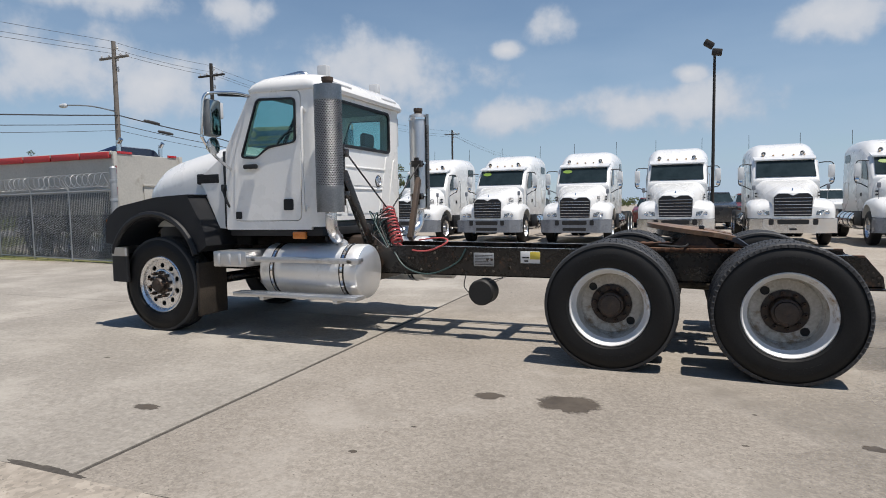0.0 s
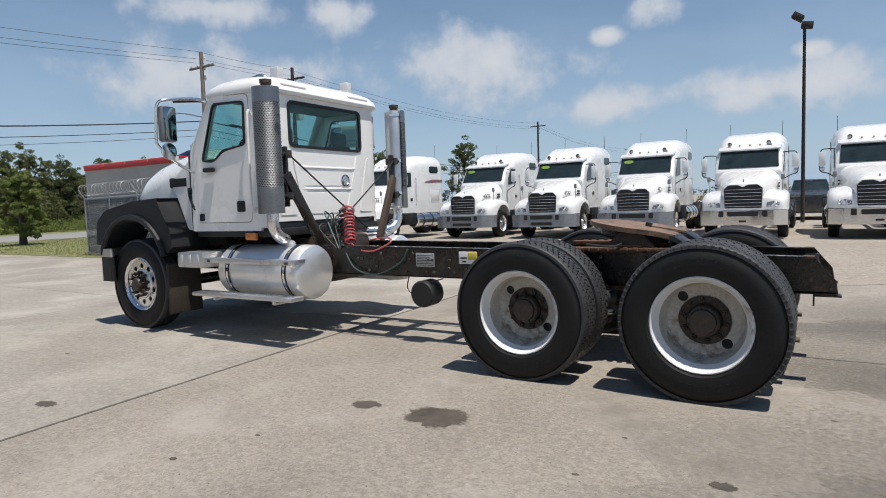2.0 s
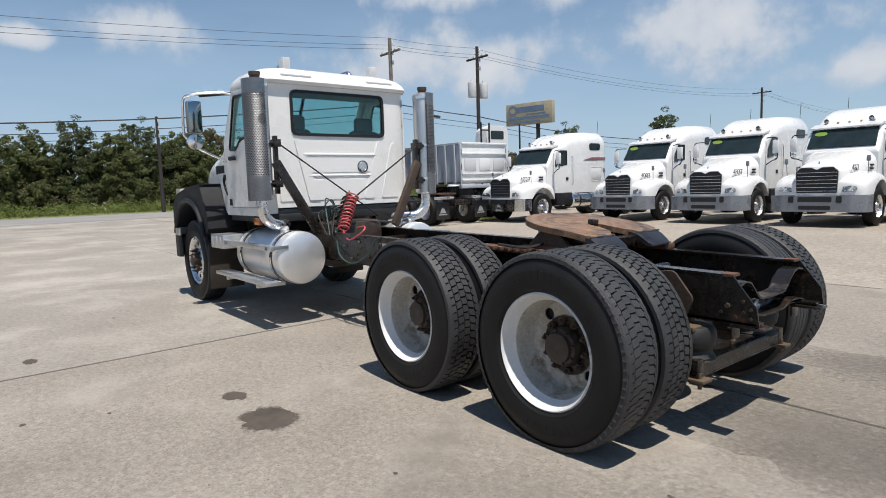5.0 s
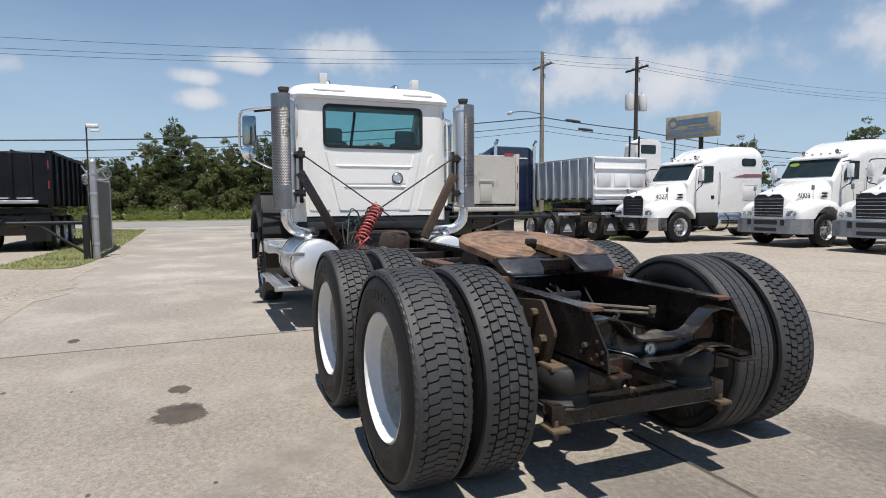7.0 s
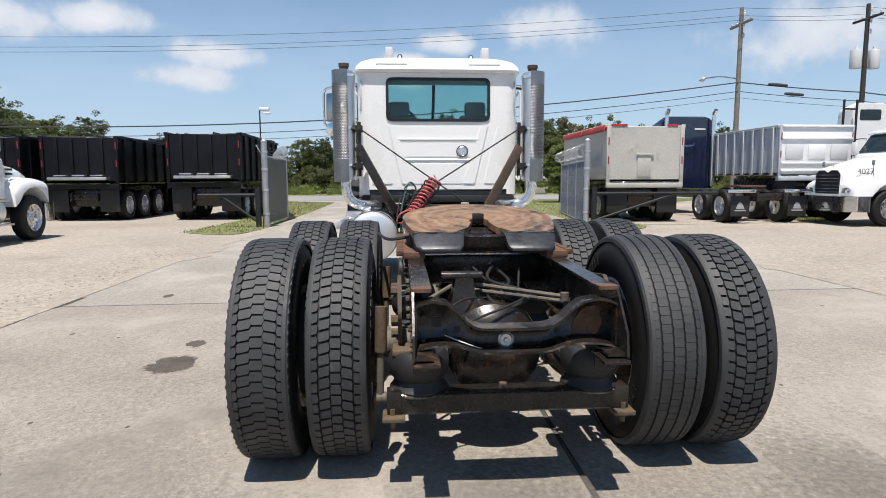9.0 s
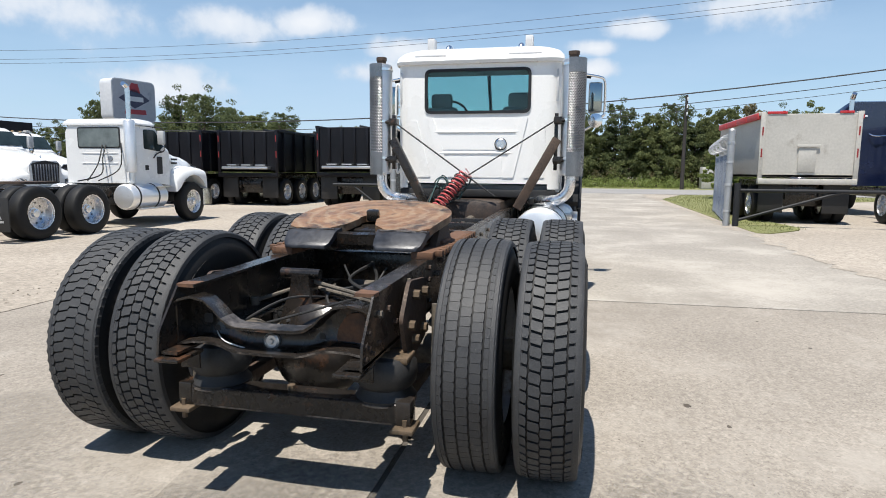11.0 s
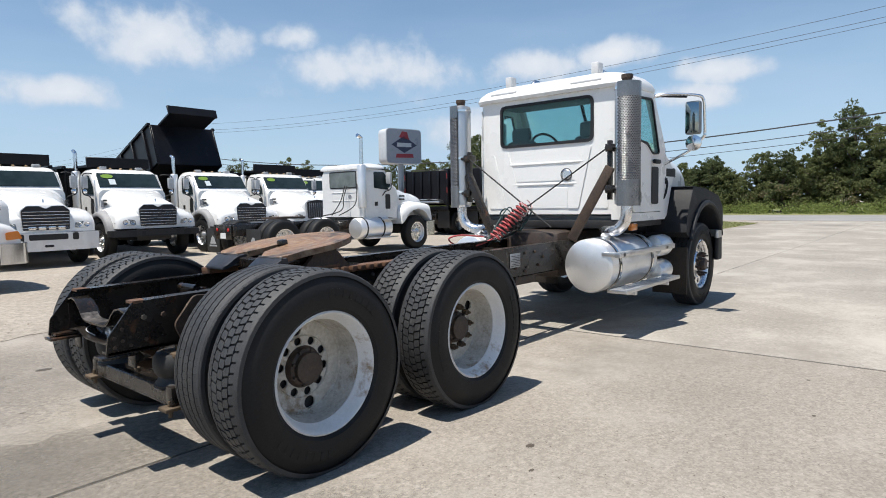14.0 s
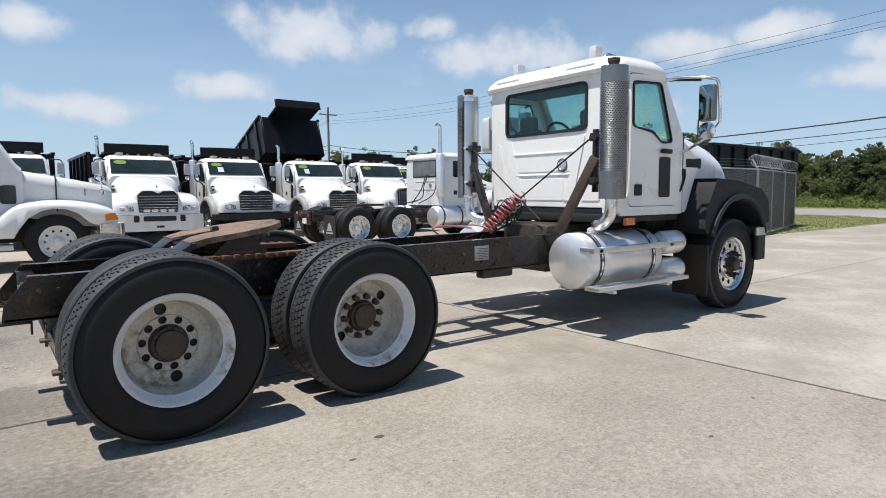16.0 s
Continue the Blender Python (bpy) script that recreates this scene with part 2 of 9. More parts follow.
RED_HOSE = surface("red_air_hose", (0.46, 0.06, 0.065), (0.62, 0.15, 0.14), 0.45, fine=90, broad=9, bump=0.05)
FADED_HOSE = surface("sun_faded_pink_hose", (0.42, 0.27, 0.27), (0.58, 0.42, 0.41), 0.55, fine=90, broad=9, bump=0.05)
BLACK_HOSE = surface("black_hose_rubber", (0.009, 0.009, 0.0095), (0.024, 0.0235, 0.023), 0.6, fine=90, broad=9, bump=0.05)
GREEN_HOSE = surface("blue_green_hose", (0.02, 0.05, 0.05), (0.04, 0.085, 0.08), 0.5, fine=90, broad=9, bump=0.05)
ORANGE = surface("orange_lens", (0.62, 0.17, 0.02), (0.72, 0.24, 0.04), 0.2, fine=60, broad=9, bump=0.05, coat=0.6)
RED_LENS = surface("red_lens", (0.4, 0.01, 0.012), (0.5, 0.02, 0.02), 0.2, fine=60, broad=9, bump=0.05, coat=0.6)
LABEL_GREY = surface("metal_data_plate", (0.3, 0.31, 0.32), (0.5, 0.5, 0.5), 0.45, 0.3, fine=120, broad=20, bump=0.05)
YELLOW = surface("yellow_sticker", (0.7, 0.55, 0.06), (0.75, 0.6, 0.1), 0.5, fine=60, broad=9, bump=0.0)
GLASS = tinted_glass("green_tinted_glass", (0.73, 0.87, 0.86))
MIRROR = surface("mirror_glass", (0.3, 0.36, 0.37), (0.34, 0.4, 0.41), 0.04, 1.0, fine=20, broad=2, bump=0.0)
CONCRETE = surface("worn_concrete", (0.2, 0.175, 0.145), (0.338, 0.303, 0.258), 0.88, fine=22, broad=0.6, bump=0.3,
                   stain=(0.19, 0.168, 0.14), stain_scale=0.3, stain_at=0.54, per_piece=0.04, patch=((0.35, 0.318, 0.276), 0.55, 0.5), contrast=1.0,
                   speck=(0.12, 0.1, 0.08), speck_at=0.67, speck_scale=34, grit=(85, 0.18))
PALE_CONCRETE = surface("pale_dusty_concrete", (0.225, 0.203, 0.173), (0.365, 0.336, 0.293), 0.9, fine=18, broad=0.5, bump=0.25,
                        stain=(0.23, 0.206, 0.175), stain_scale=0.3, stain_at=0.55, per_piece=0.05, patch=((0.39, 0.36, 0.315), 0.5, 0.5), contrast=1.0,
                        speck=(0.2, 0.18, 0.152), speck_at=0.68, speck_scale=30, grit=(60, 0.12))
GRAVEL = surface("crushed_stone_yard", (0.245, 0.212, 0.172), (0.385, 0.34, 0.285), 0.95, fine=9, broad=0.3, bump=0.6,
                 stain=(0.24, 0.208, 0.17), stain_scale=0.35, stain_at=0.58, speck=(0.21, 0.185, 0.155), speck_at=0.62, speck_scale=26, grit=(26, 0.16))
JOINT = surface("tarred_joint", (0.035, 0.03, 0.025), (0.095, 0.083, 0.07), 0.9, fine=30, broad=4, bump=0.3)
ASPHALT = surface("weathered_asphalt", (0.2, 0.195, 0.19), (0.29, 0.28, 0.27), 0.95, fine=8, broad=0.3, bump=0.3)
OIL = surface("oil_stained_concrete", (0.058, 0.046, 0.036), (0.11, 0.09, 0.07), 0.7, fine=14, broad=3, bump=0.2)


def fade_out(m, inner=0.42, most=0.92):
    """Lets a stain thin out towards its rim, unevenly."""
    nt = m.node_tree
    N, K = nt.nodes.new, nt.links.new
    at, sub, ln, noise, mad, r = N("ShaderNodeTexCoord"), N("ShaderNodeVectorMath"), N("ShaderNodeVectorMath"), N("ShaderNodeTexNoise"), N("ShaderNodeMath"), N("ShaderNodeMapRange")
    sub.operation, ln.operation, mad.operation = "SUBTRACT", "LENGTH", "MULTIPLY_ADD"
    flat = N("ShaderNodeVectorMath")
    flat.operation = "MULTIPLY"
    sub.inputs[1].default_value, flat.inputs[1].default_value = (0.5, 0.5, 0.0), (1, 1, 0)
    noise.inputs["Scale"].default_value, noise.inputs["Detail"].default_value = 26.0, 6.0
    mad.inputs[1].default_value = 0.3
    K(at.outputs["Generated"], sub.inputs[0]), K(sub.outputs[0], flat.inputs[0]), K(flat.outputs[0], ln.inputs[0])
    K(at.outputs["Object"], noise.inputs["Vector"]), K(noise.outputs["Fac"], mad.inputs[0]), K(ln.outputs["Value"], mad.inputs[2])
    r.inputs[1].default_value, r.inputs[2].default_value, r.inputs[3].default_value, r.inputs[4].default_value = inner, 0.62, most, 0.0
    K(mad.outputs[0], r.inputs[0])
    clear, mx = N("ShaderNodeBsdfTransparent"), N("ShaderNodeMixShader")
    K(r.outputs[0], mx.inputs[0]), K(clear.outputs[0], mx.inputs[1]), K(nt.nodes["Principled BSDF"].outputs[0], mx.inputs[2])
    K(mx.outputs[0], nt.nodes["Material Output"].inputs[0])
    return m


fade_out(OIL, 0.5, 0.78)
DARK_WEAR = fade_out(surface("dark_worn_concrete", (0.125, 0.112, 0.094), (0.215, 0.195, 0.168), 0.8, fine=20, broad=1.2, bump=0.2, grit=(85, 0.15)), 0.14, 0.75)
EARTH = surface("grassy_earth", (0.1, 0.12, 0.035), (0.24, 0.23, 0.1), 0.95, fine=7, broad=0.6, bump=0.6)


# ---- mesh building ----
def prism(bm, loop, depth, place, holes=()):
    """A plate with rounded outline `loop` and holes, in (u, v), of thickness depth; place maps (u, v, w) to a point."""
    rings = [loop, *holes]
    front, back = [], []
    for ring in rings:
        front.append([bm.verts.new(place(u, v, 0)) for u, v in ring])
        back.append([bm.verts.new(place(u, v, depth)) for u, v in ring])
    for layer in (front, back):
        edges = []
        for vs in layer:
            for i, a in enumerate(vs):
                edges.append(bm.edges.new((a, vs[i - 1])))
        if len(rings) == 1:
            bm.faces.new(layer[0])
        else:
            bmesh.ops.triangle_fill(bm, use_beauty=True, use_dissolve=False, edges=edges)
    for f, b in zip(front, back):
        for i in range(len(f)):
            bm.faces.new((f[i - 1], f[i], b[i], b[i - 1]))


def rounded(points, radius, seg=5):
    """A polygon with its corners rounded; radius is one number or one for each corner."""
    out, n = [], len(points)
    for i, p in enumerate(points):
        r = radius[i] if isinstance(radius, (list, tuple)) else radius
        p, a, c = Vector(p), Vector(points[i - 1]), Vector(points[(i + 1) % n])
        u, v = (a - p), (c - p)
        k = min(r, 0.45 * u.length, 0.45 * v.length)
        if k < 1e-4:
            out.append(tuple(p))
            continue
        s, e = p + u.normalized() * k, p + v.normalized() * k
        for j in range(seg + 1):
            w = j / seg
            out.append(tuple((1 - w) ** 2 * s + 2 * w * (1 - w) * p + w * w * e))
    return out


def box(bm, x0, x1, y0, y1, z0, z1, bevel=0.0, seg=2, m=None):
    vs = [bm.verts.new((x, y, z)) for x in (x0, x1) for y in (y0, y1) for z in (z0, z1)]
    fs = [bm.faces.new([vs[i] for i in q]) for q in ((0, 1, 3, 2), (4, 6, 7, 5), (0, 4, 5, 1), (2, 3, 7, 6), (0, 2, 6, 4), (1, 5, 7, 3))]
    new_verts = vs
    if bevel:
        es = list({e for f in fs for e in f.edges})
        r = bmesh.ops.bevel(bm, geom=es, offset=bevel, segments=seg, profile=0.5, affect="EDGES")
        new_verts = list({v for f in r["faces"] for v in f.verts} | {v for v in vs if v.is_valid})
    if m is not None:
        bmesh.ops.transform(bm, matrix=m, verts=new_verts)


def lathe(bm, profile, origin, axis, seg=32, closed=False, start=0.0, sweep=360.0):
    """Turns (radius, height) pairs about an axis ('x', 'y', 'z' or a vector)."""
    a = {"x": Vector((1, 0, 0)), "y": Vector((0, 1, 0)), "z": Vector((0, 0, 1))}[axis] if isinstance(axis, str) else Vector(axis).normalized()
    u = a.orthogonal().normalized() if not isinstance(axis, str) else {"x": Vector((0, 1, 0)), "y": Vector((0, 0, 1)), "z": Vector((1, 0, 0))}[axis]
    v = a.cross(u)
    o, rings = Vector(origin), []
    whole = sweep >= 359.9
    count = seg if whole else seg + 1
    for k in range(count):
        t = radians(start + sweep * k / seg)
        d = u * math.cos(t) + v * math.sin(t)
        rings.append([bm.verts.new(o + a * h + d * max(r, 1e-4)) for r, h in profile])
    n = len(profile)
    for k in range(count if whole else count - 1):
        p, q = rings[k], rings[(k + 1) % count]
        for i in range(n if closed else n - 1):
            j = (i + 1) % n
            bm.faces.new((p[i], q[i], q[j], p[j]))
    return rings


def cyl(bm, a, b, r, seg=16, r2=None, round_end=0.0):
    a, b = Vector(a), Vector(b)
    l = (b - a).length
    r2 = r if r2 is None else r2
    e = round_end
    prof = [(0, 0), (r - e, 0), (r, e), (r2, l - e), (r2 - e, l), (0, l)] if e else [(0, 0), (r, 0), (r2, l), (0, l)]
    lathe(bm, prof, a, b - a, seg)


def tube(bm, pts, r, seg=8, closed=False):
    """A round bar along points."""
    pts = [Vector(p) for p in pts]
    n, rings = len(pts), []
    up = None
    for i, p in enumerate(pts):
        a = pts[i - 1] if (i or closed) else pts[0]
        c = pts[(i + 1) % n] if (i < n - 1 or closed) else pts[-1]
        d = (c - a).normalized()
        up = d.orthogonal().normalized() if up is None else (up - d * up.dot(d)).normalized()
        s = d.cross(up)
        rings.append([bm.verts.new(p + (up * math.cos(t) + s * math.sin(t)) * r) for t in (2 * math.pi * k / seg for k in range(seg))])
    for i in range(n if closed else n - 1):
        p, q = rings[i], rings[(i + 1) % n]
        for k in range(seg):
            j = (k + 1) % seg
            bm.faces.new((p[k], p[j], q[j], q[k]))
    if not closed:
        bm.faces.new(rings[0][::-1]), bm.faces.new(rings[-1])


def curve(points, steps=8):
    """Points of a smooth line through the given ones."""
    pts = [Vector(p) for p in points]
    out = []
    for i in range(len(pts) - 1):
        p0, p1, p2, p3 = pts[max(i - 1, 0)], pts[i], pts[i + 1], pts[min(i + 2, len(pts) - 1)]
        for k in range(steps):
            t = k / steps
            out.append(0.5 * (2 * p1 + (p2 - p0) * t + (2 * p0 - 5 * p1 + 4 * p2 - p3) * t * t + (3 * p1 - p0 - 3 * p2 + p3) * t ** 3))
    return out + [pts[-1]]


def loft(bm, rings, caps=True):
    rows = [[bm.verts.new(p) for p in ring] for ring in rings]
    n = len(rows[0])
    for p, q in zip(rows, rows[1:]):
        for k in range(n):
            j = (k + 1) % n
            bm.faces.new((p[k], p[j], q[j], q[k]))
    if caps:
        bm.faces.new(rows[0][::-1]), bm.faces.new(rows[-1])


def rounded_rect(x0, x1, y0, y1, r, seg=4):
    return rounded([(x0, y0), (x1, y0), (x1, y1), (x0, y1)], r, seg)


def finish(bm, name, material, angle=38):
    bmesh.ops.remove_doubles(bm, verts=bm.verts, dist=1e-5)
    bmesh.ops.recalc_face_normals(bm, faces=bm.faces)
    me = bpy.data.meshes.new(name)
    bm.to_mesh(me)
    bm.free()
    me.materials.append(material)
    me.polygons.foreach_set("use_smooth", [True] * len(me.polygons))
    me.set_sharp_from_angle(angle=radians(angle))
    return me


def part(name, bm, material, parent, label="", angle=38):
    """Links a bmesh, or a finished mesh, as one object under its thing or part."""
    me = finish(bm, name, material, angle) if isinstance(bm, bmesh.types.BMesh) else bm
    ob = new(name, me)
    ob.parent = parent
    if label:
        ob["label"] = label
    return ob


def thing(name, label, category, m=None, group="", kind=""):
    ob = new(name)
    ob.empty_display_size = 0.2
    if m is not None:
        ob.matrix_world = m
    return tagged(ob, label, category, group, kind)


def solid(name, bm, material, label, category, group="", kind="", angle=38):
    return tagged(new(name, finish(bm, name, material, angle)), label, category, group, kind)


def B():
    return bmesh.new()


xz = lambda y: (lambda u, v, w: (u, y + w, v))
yz = lambda x: (lambda u, v, w: (x + w, u, v))
xy = lambda z: (lambda u, v, w: (u, v, z + w))


# ---- ground ----
def build_ground():
    bm = B()
    xs = [-900, -200, -60, -30, -15, 0, 15, 40, 200, 900]
    vs = [[bm.verts.new((x, y, -0.012)) for y in xs] for x in xs]
    for i in range(len(xs) - 1):
        for j in range(len(xs) - 1):
            bm.faces.new((vs[i][j], vs[i + 1][j], vs[i + 1][j + 1], vs[i][j + 1]))
    solid("ground", bm, GRAVEL, "pale crushed stone truck yard", "ground", kind="structure")
    # concrete lane of cast slabs
    lane = thing("pavement", "worn pale concrete slabs with tarred joints", "pavement", kind="structure")
    seams_x = [-37.5, -31.0, -25.0, -19.0, -13.4, -8.2, -3.2, 6.5, 12.0]
    rows = [(-4.27, 0.36), (0.36, 5.25)]
    for a, b in zip(seams_x, seams_x[1:]):
        for lo, hi in rows:
            bm = B()
            near = a >= -3.3
            g0, g1, gy = 0.019 if near else 0.005, 0.019 if b >= -3.3 else 0.005, 0.016 if near else 0.005
            loop = [(a + g0, lo + gy), (b - g1, lo + gy), (b - g1, hi - gy), (a + g0, hi - gy)]
            prism(bm, [(x - 0.03 * y * (x > -8), y) for x, y in loop], 0.11, xy(-0.11))
            part("slab", bm, CONCRETE if a > -4 else PALE_CONCRETE, lane)
    bm = B()
    box(bm, -37.4, 11.9, -4.24, 5.2, -0.1, -0.007)
    part("joint_bed", bm, JOINT, lane, "dark joint filler between slabs")
    # crushed stone that has washed over the edges of the lane
    rng = random.Random(31)
    for y0, s in ((-4.25, 1), (5.22, -1)):
        bm = B()
        n, rim, base = 420, [], []
        w = [rng.uniform(0, 6.28) for _ in range(6)]
        for k in range(n):
            x = -36.8 + 48.0 * k / (n - 1)
            reach = (0.16 if not -7 < x < 1.5 else -0.05) + sum(0.075 * math.sin(x * f + w[j]) for j, f in enumerate((0.31, 0.73, 1.7, 3.9, 8.3))) + rng.uniform(-0.05, 0.05)
            rim.append(bm.verts.new((x, y0 + s * max(0.0, reach), 0.0045)))
            base.append(bm.verts.new((x, y0 - s * 0.35, -0.006)))
        for k in range(n - 1):
            bm.faces.new((rim[k], rim[k + 1], base[k + 1], base[k]))
        tagged(part("loose_gravel", bm, GRAVEL, lane, "loose stone washed over the slab edge"), kind="stuff")
    bm = B()
    prism(bm, [(-50.5, -300), (-50.5, 300), (-140.0, 300), (-140.0, -300)], 0.01, xy(-0.016))
    solid("verge", bm, EARTH, "green weedy verge beyond the road", "verge", kind="structure")
    bm = B()
    prism(bm, [(-38.0, -300), (-38.0, 300), (-50.0, 300), (-50.0, -300)], 0.016, xy(-0.014))
    solid("road", bm, ASPHALT, "grey weathered two lane road", "road", kind="structure")


build_ground()


# ---- the tractor in the middle ----
TYRE_R, TYRE_W = 0.552, 0.28


def tyre_mesh(kind):
    """Carcass of a tyre lying about the y axis, its middle at the origin."""
    bm = B()
    w, R = TYRE_W / 2, TYRE_R - (0.008 if kind == "rib" else 0.012)
    prof = [(0.318, -w + 0.03), (0.335, -w + 0.012), (0.345, -w + 0.006), (0.35, -w + 0.001), (0.356, -w + 0.001), (0.372, -w - 0.003), (0.43, -w - 0.008), (0.462, -w - 0.004), (0.475, -w + 0.001), (0.505, -w + 0.012),
            (R - 0.018, -w + 0.02), (R - 0.004, -w + 0.034), (R, -w + 0.06), (R + 0.002, 0)]
    prof += [(r, -h) for r, h in reversed(prof[:-1])]
    lathe(bm, prof, (0, 0, 0), "y", 72)
    # plain raised marks on the sidewalls
    for s in (-1, 1):
        for start, count in ((60, 8), (240, 8)):
            for k in range(count):
                a = radians(start + 6.5 * k)
                for r0, r1, d0, d1 in ((0.405, 0.45, -0.04, 0.035), ):
                    vs = [bm.verts.new((r * math.cos(a + d), s * (w + lift), r * math.sin(a + d))) for lift in (0.004, 0.0088) for r, d in ((r0, d0), (r1, d0), (r1, d1), (r0, d1))]
                    bm.faces.new(vs[4:])
                    for q in range(4):
                        bm.faces.new((vs[q], vs[(q + 1) % 4], vs[4 + (q + 1) % 4], vs[4 + q]))
    return finish(bm, "tyre", RUBBER)


def tread_mesh(kind):
    """Raised blocks round the tyre: 'lug' deep open blocks, 'wave' interlocking blocks with a closed shoulder, 'rib' worn ribs."""
    bm = B()
    w, R = TYRE_W / 2 - 0.012, TYRE_R
    h = 0.02 if kind != "rib" else 0.01

    def block(t0, t1, y0, y1, skew=0.0, drop0=0.0, drop1=0.0, zig=0.0):
        vs = []
        tm = (t0 + t1) / 2
        ring = [(t0, y0), (tm, y0 - zig), (t1, y0), (t1 + skew, y1), (tm + skew, y1 + zig), (t0 + skew, y1)]
        for level in (R - h, R):
            row = []
            for k, (t, y) in enumerate(ring):
                r = level - (drop0 if k < 3 else drop1)
                tt, yy = t, y
                if level == R:
                    tt = tm + skew / 2 + (t - tm - skew / 2) * (0.985 if kind == "rib" else 0.94)
                    yy = (y0 + y1) / 2 + (y - (y0 + y1) / 2) * 0.95
                row.append(bm.verts.new((r * math.cos(tt), yy, r * math.sin(tt))))
            vs.append(row)
        for k in range(6):
            j = (k + 1) % 6
            bm.faces.new((vs[0][k], vs[0][j], vs[1][j], vs[1][k]))
        bm.faces.new(vs[1])

    if kind == "rib":
        n, cols = 84, [(-w, -0.085, 0.012, 0), (-0.0745, -0.031, 0, 0), (-0.0215, 0.0215, 0, 0), (0.031, 0.0745, 0, 0), (0.085, w, 0, 0.012)]
        gap, zig = 0.03, 0.0028
    elif kind == "wave":
        n, cols = 72, [(-w, -0.088, 0.012, 0), (-0.078, -0.03, 0, 0), (-0.024, 0.024, 0, 0), (0.03, 0.078, 0, 0), (0.088, w, 0, 0.012)]
        gap, zig = 0.12, 0.008
    else:
        n, cols = 68, [(-w, -0.079, 0.014, 0), (-0.07, -0.027, 0, 0), (-0.021, 0.021, 0, 0), (0.027, 0.07, 0, 0), (0.079, w, 0, 0.014)]
        gap, zig = 0.17, 0.0035
    step = 2 * math.pi / n
    for k in range(n):
        for c, (y0, y1, d0, d1) in enumerate(cols):
            t = (k + 0.5 * (c % 2)) * step
            skew = (0.0 if c == 2 else 0.2 if c < 2 else -0.2) * step * (kind != "rib")
            block(t + gap * step / 2, t + step * (1 - gap / 2), y0, y1, skew, d0, d1, zig)
    # closed shoulder between the outer blocks
    low = 0.006 if kind == "lug" else 0.003
    for s in (-1, 1):
        lathe(bm, [(R - 0.036, s * (w + 0.0055)), (R - 0.016, s * (w + 0.003)), (R - low - 0.003, s * (w - 0.006)), (R - low, s * (w - 0.022)), (R - 0.014, s * (w - 0.03))], (0, 0, 0), "y", 72)
    return finish(bm, "tread", TREAD, 30)


def disc(bm, r_out, r_in, holes, y, thick, seg=48):
    """A ring-shaped plate facing -y with round holes: (radius of place, degrees, radius)."""
    circle = lambda cx, cz, r, n: [(cx + r * math.cos(2 * math.pi * k / n), cz + r * math.sin(2 * math.pi * k / n)) for k in range(n)]
    rings = [circle(0, 0, r_in, 24)] + [circle(p * math.cos(radians(a)), p * math.sin(radians(a)), r, 14) for p, a, r in holes]
    prism(bm, circle(0, 0, r_out, seg), thick, lambda u, v, w: (u, y + w, v), rings)


TYRES = {k: (tyre_mesh(k), tread_mesh(k)) for k in ("lug", "wave", "rib")}


HUB_DARK = surface("oily_dark_hub_iron", (0.016, 0.012, 0.01), (0.065, 0.043, 0.031), 0.5, fine=50, broad=9, bump=0.3,
                   stain=(0.11, 0.06, 0.035), stain_scale=14.0, stain_at=0.58)


def rim_outer_mesh():
    """Deep white steel wheel: flange at y = -0.12, disc set in by 0.2 m, two round holes. It faces -y."""
    bm = B()
    lathe(bm, [(0.302, -0.095), (0.324, -0.106), (0.332, -0.122), (0.322, -0.13), (0.313, -0.121), (0.304, -0.1), (0.294, -0.078), (0.283, -0.055), (0.279, -0.05), (0.29, 0.02), (0.302, -0.095)], (0, 0, 0), "y", 64)
    lip = finish(bm, "wheel", RIM_WHITE)
    bm = B()
    lathe(bm, [(0.284, -0.056), (0.277, -0.03), (0.274, 0.0), (0.268, 0.07), (0.256, 0.095), (0.262, 0.105), (0.272, 0.12), (0.312, 0.128), (0.304, 0.095), (0.29, 0.02)], (0, 0, 0), "y", 64)
    disc(bm, 0.262, 0.1, [(0.213, 118, 0.036), (0.213, -62, 0.036)] + [(0.146, 10.8 + 36 * k, 0.0245) for k in range(10)], 0.095, 0.012)
    lathe(bm, [(0.264, 0.092), (0.255, 0.086), (0.248, 0.094)], (0, 0, 0), "y", 40)
    lathe(bm, [(0.176, 0.096), (0.172, 0.087), (0.166, 0.096)], (0, 0, 0), "y", 40)
    return lip, finish(bm, "wheel_disc", RIM_DIRTY)


def hole_backing_mesh():
    # dark disc added behind the wheel disc so that its holes look shaded
    bm = B()
    lathe(bm, [(0.0, 0.125), (0.255, 0.125), (0.255, 0.16), (0.0, 0.16)], (0, 0, 0), "y", 32)
    return finish(bm, "brake_drum", DARK)


def rim_inner_mesh():
    bm = B()
    lathe(bm, [(0.302, -0.095), (0.324, -0.106), (0.328, -0.122), (0.316, -0.126), (0.3, -0.1), (0.272, -0.045), (0.265, 0.06), (0.3, 0.1), (0.316, 0.126),
               (0.328, 0.122), (0.324, 0.106), (0.302, 0.095), (0.29, 0.02), (0.302, -0.095)], (0, 0, 0), "y", 48)
    disc(bm, 0.27, 0.1, [(0.2, 118, 0.03), (0.2, -62, 0.03)], -0.09, 0.012)
    return finish(bm, "wheel", RIM_WHITE)


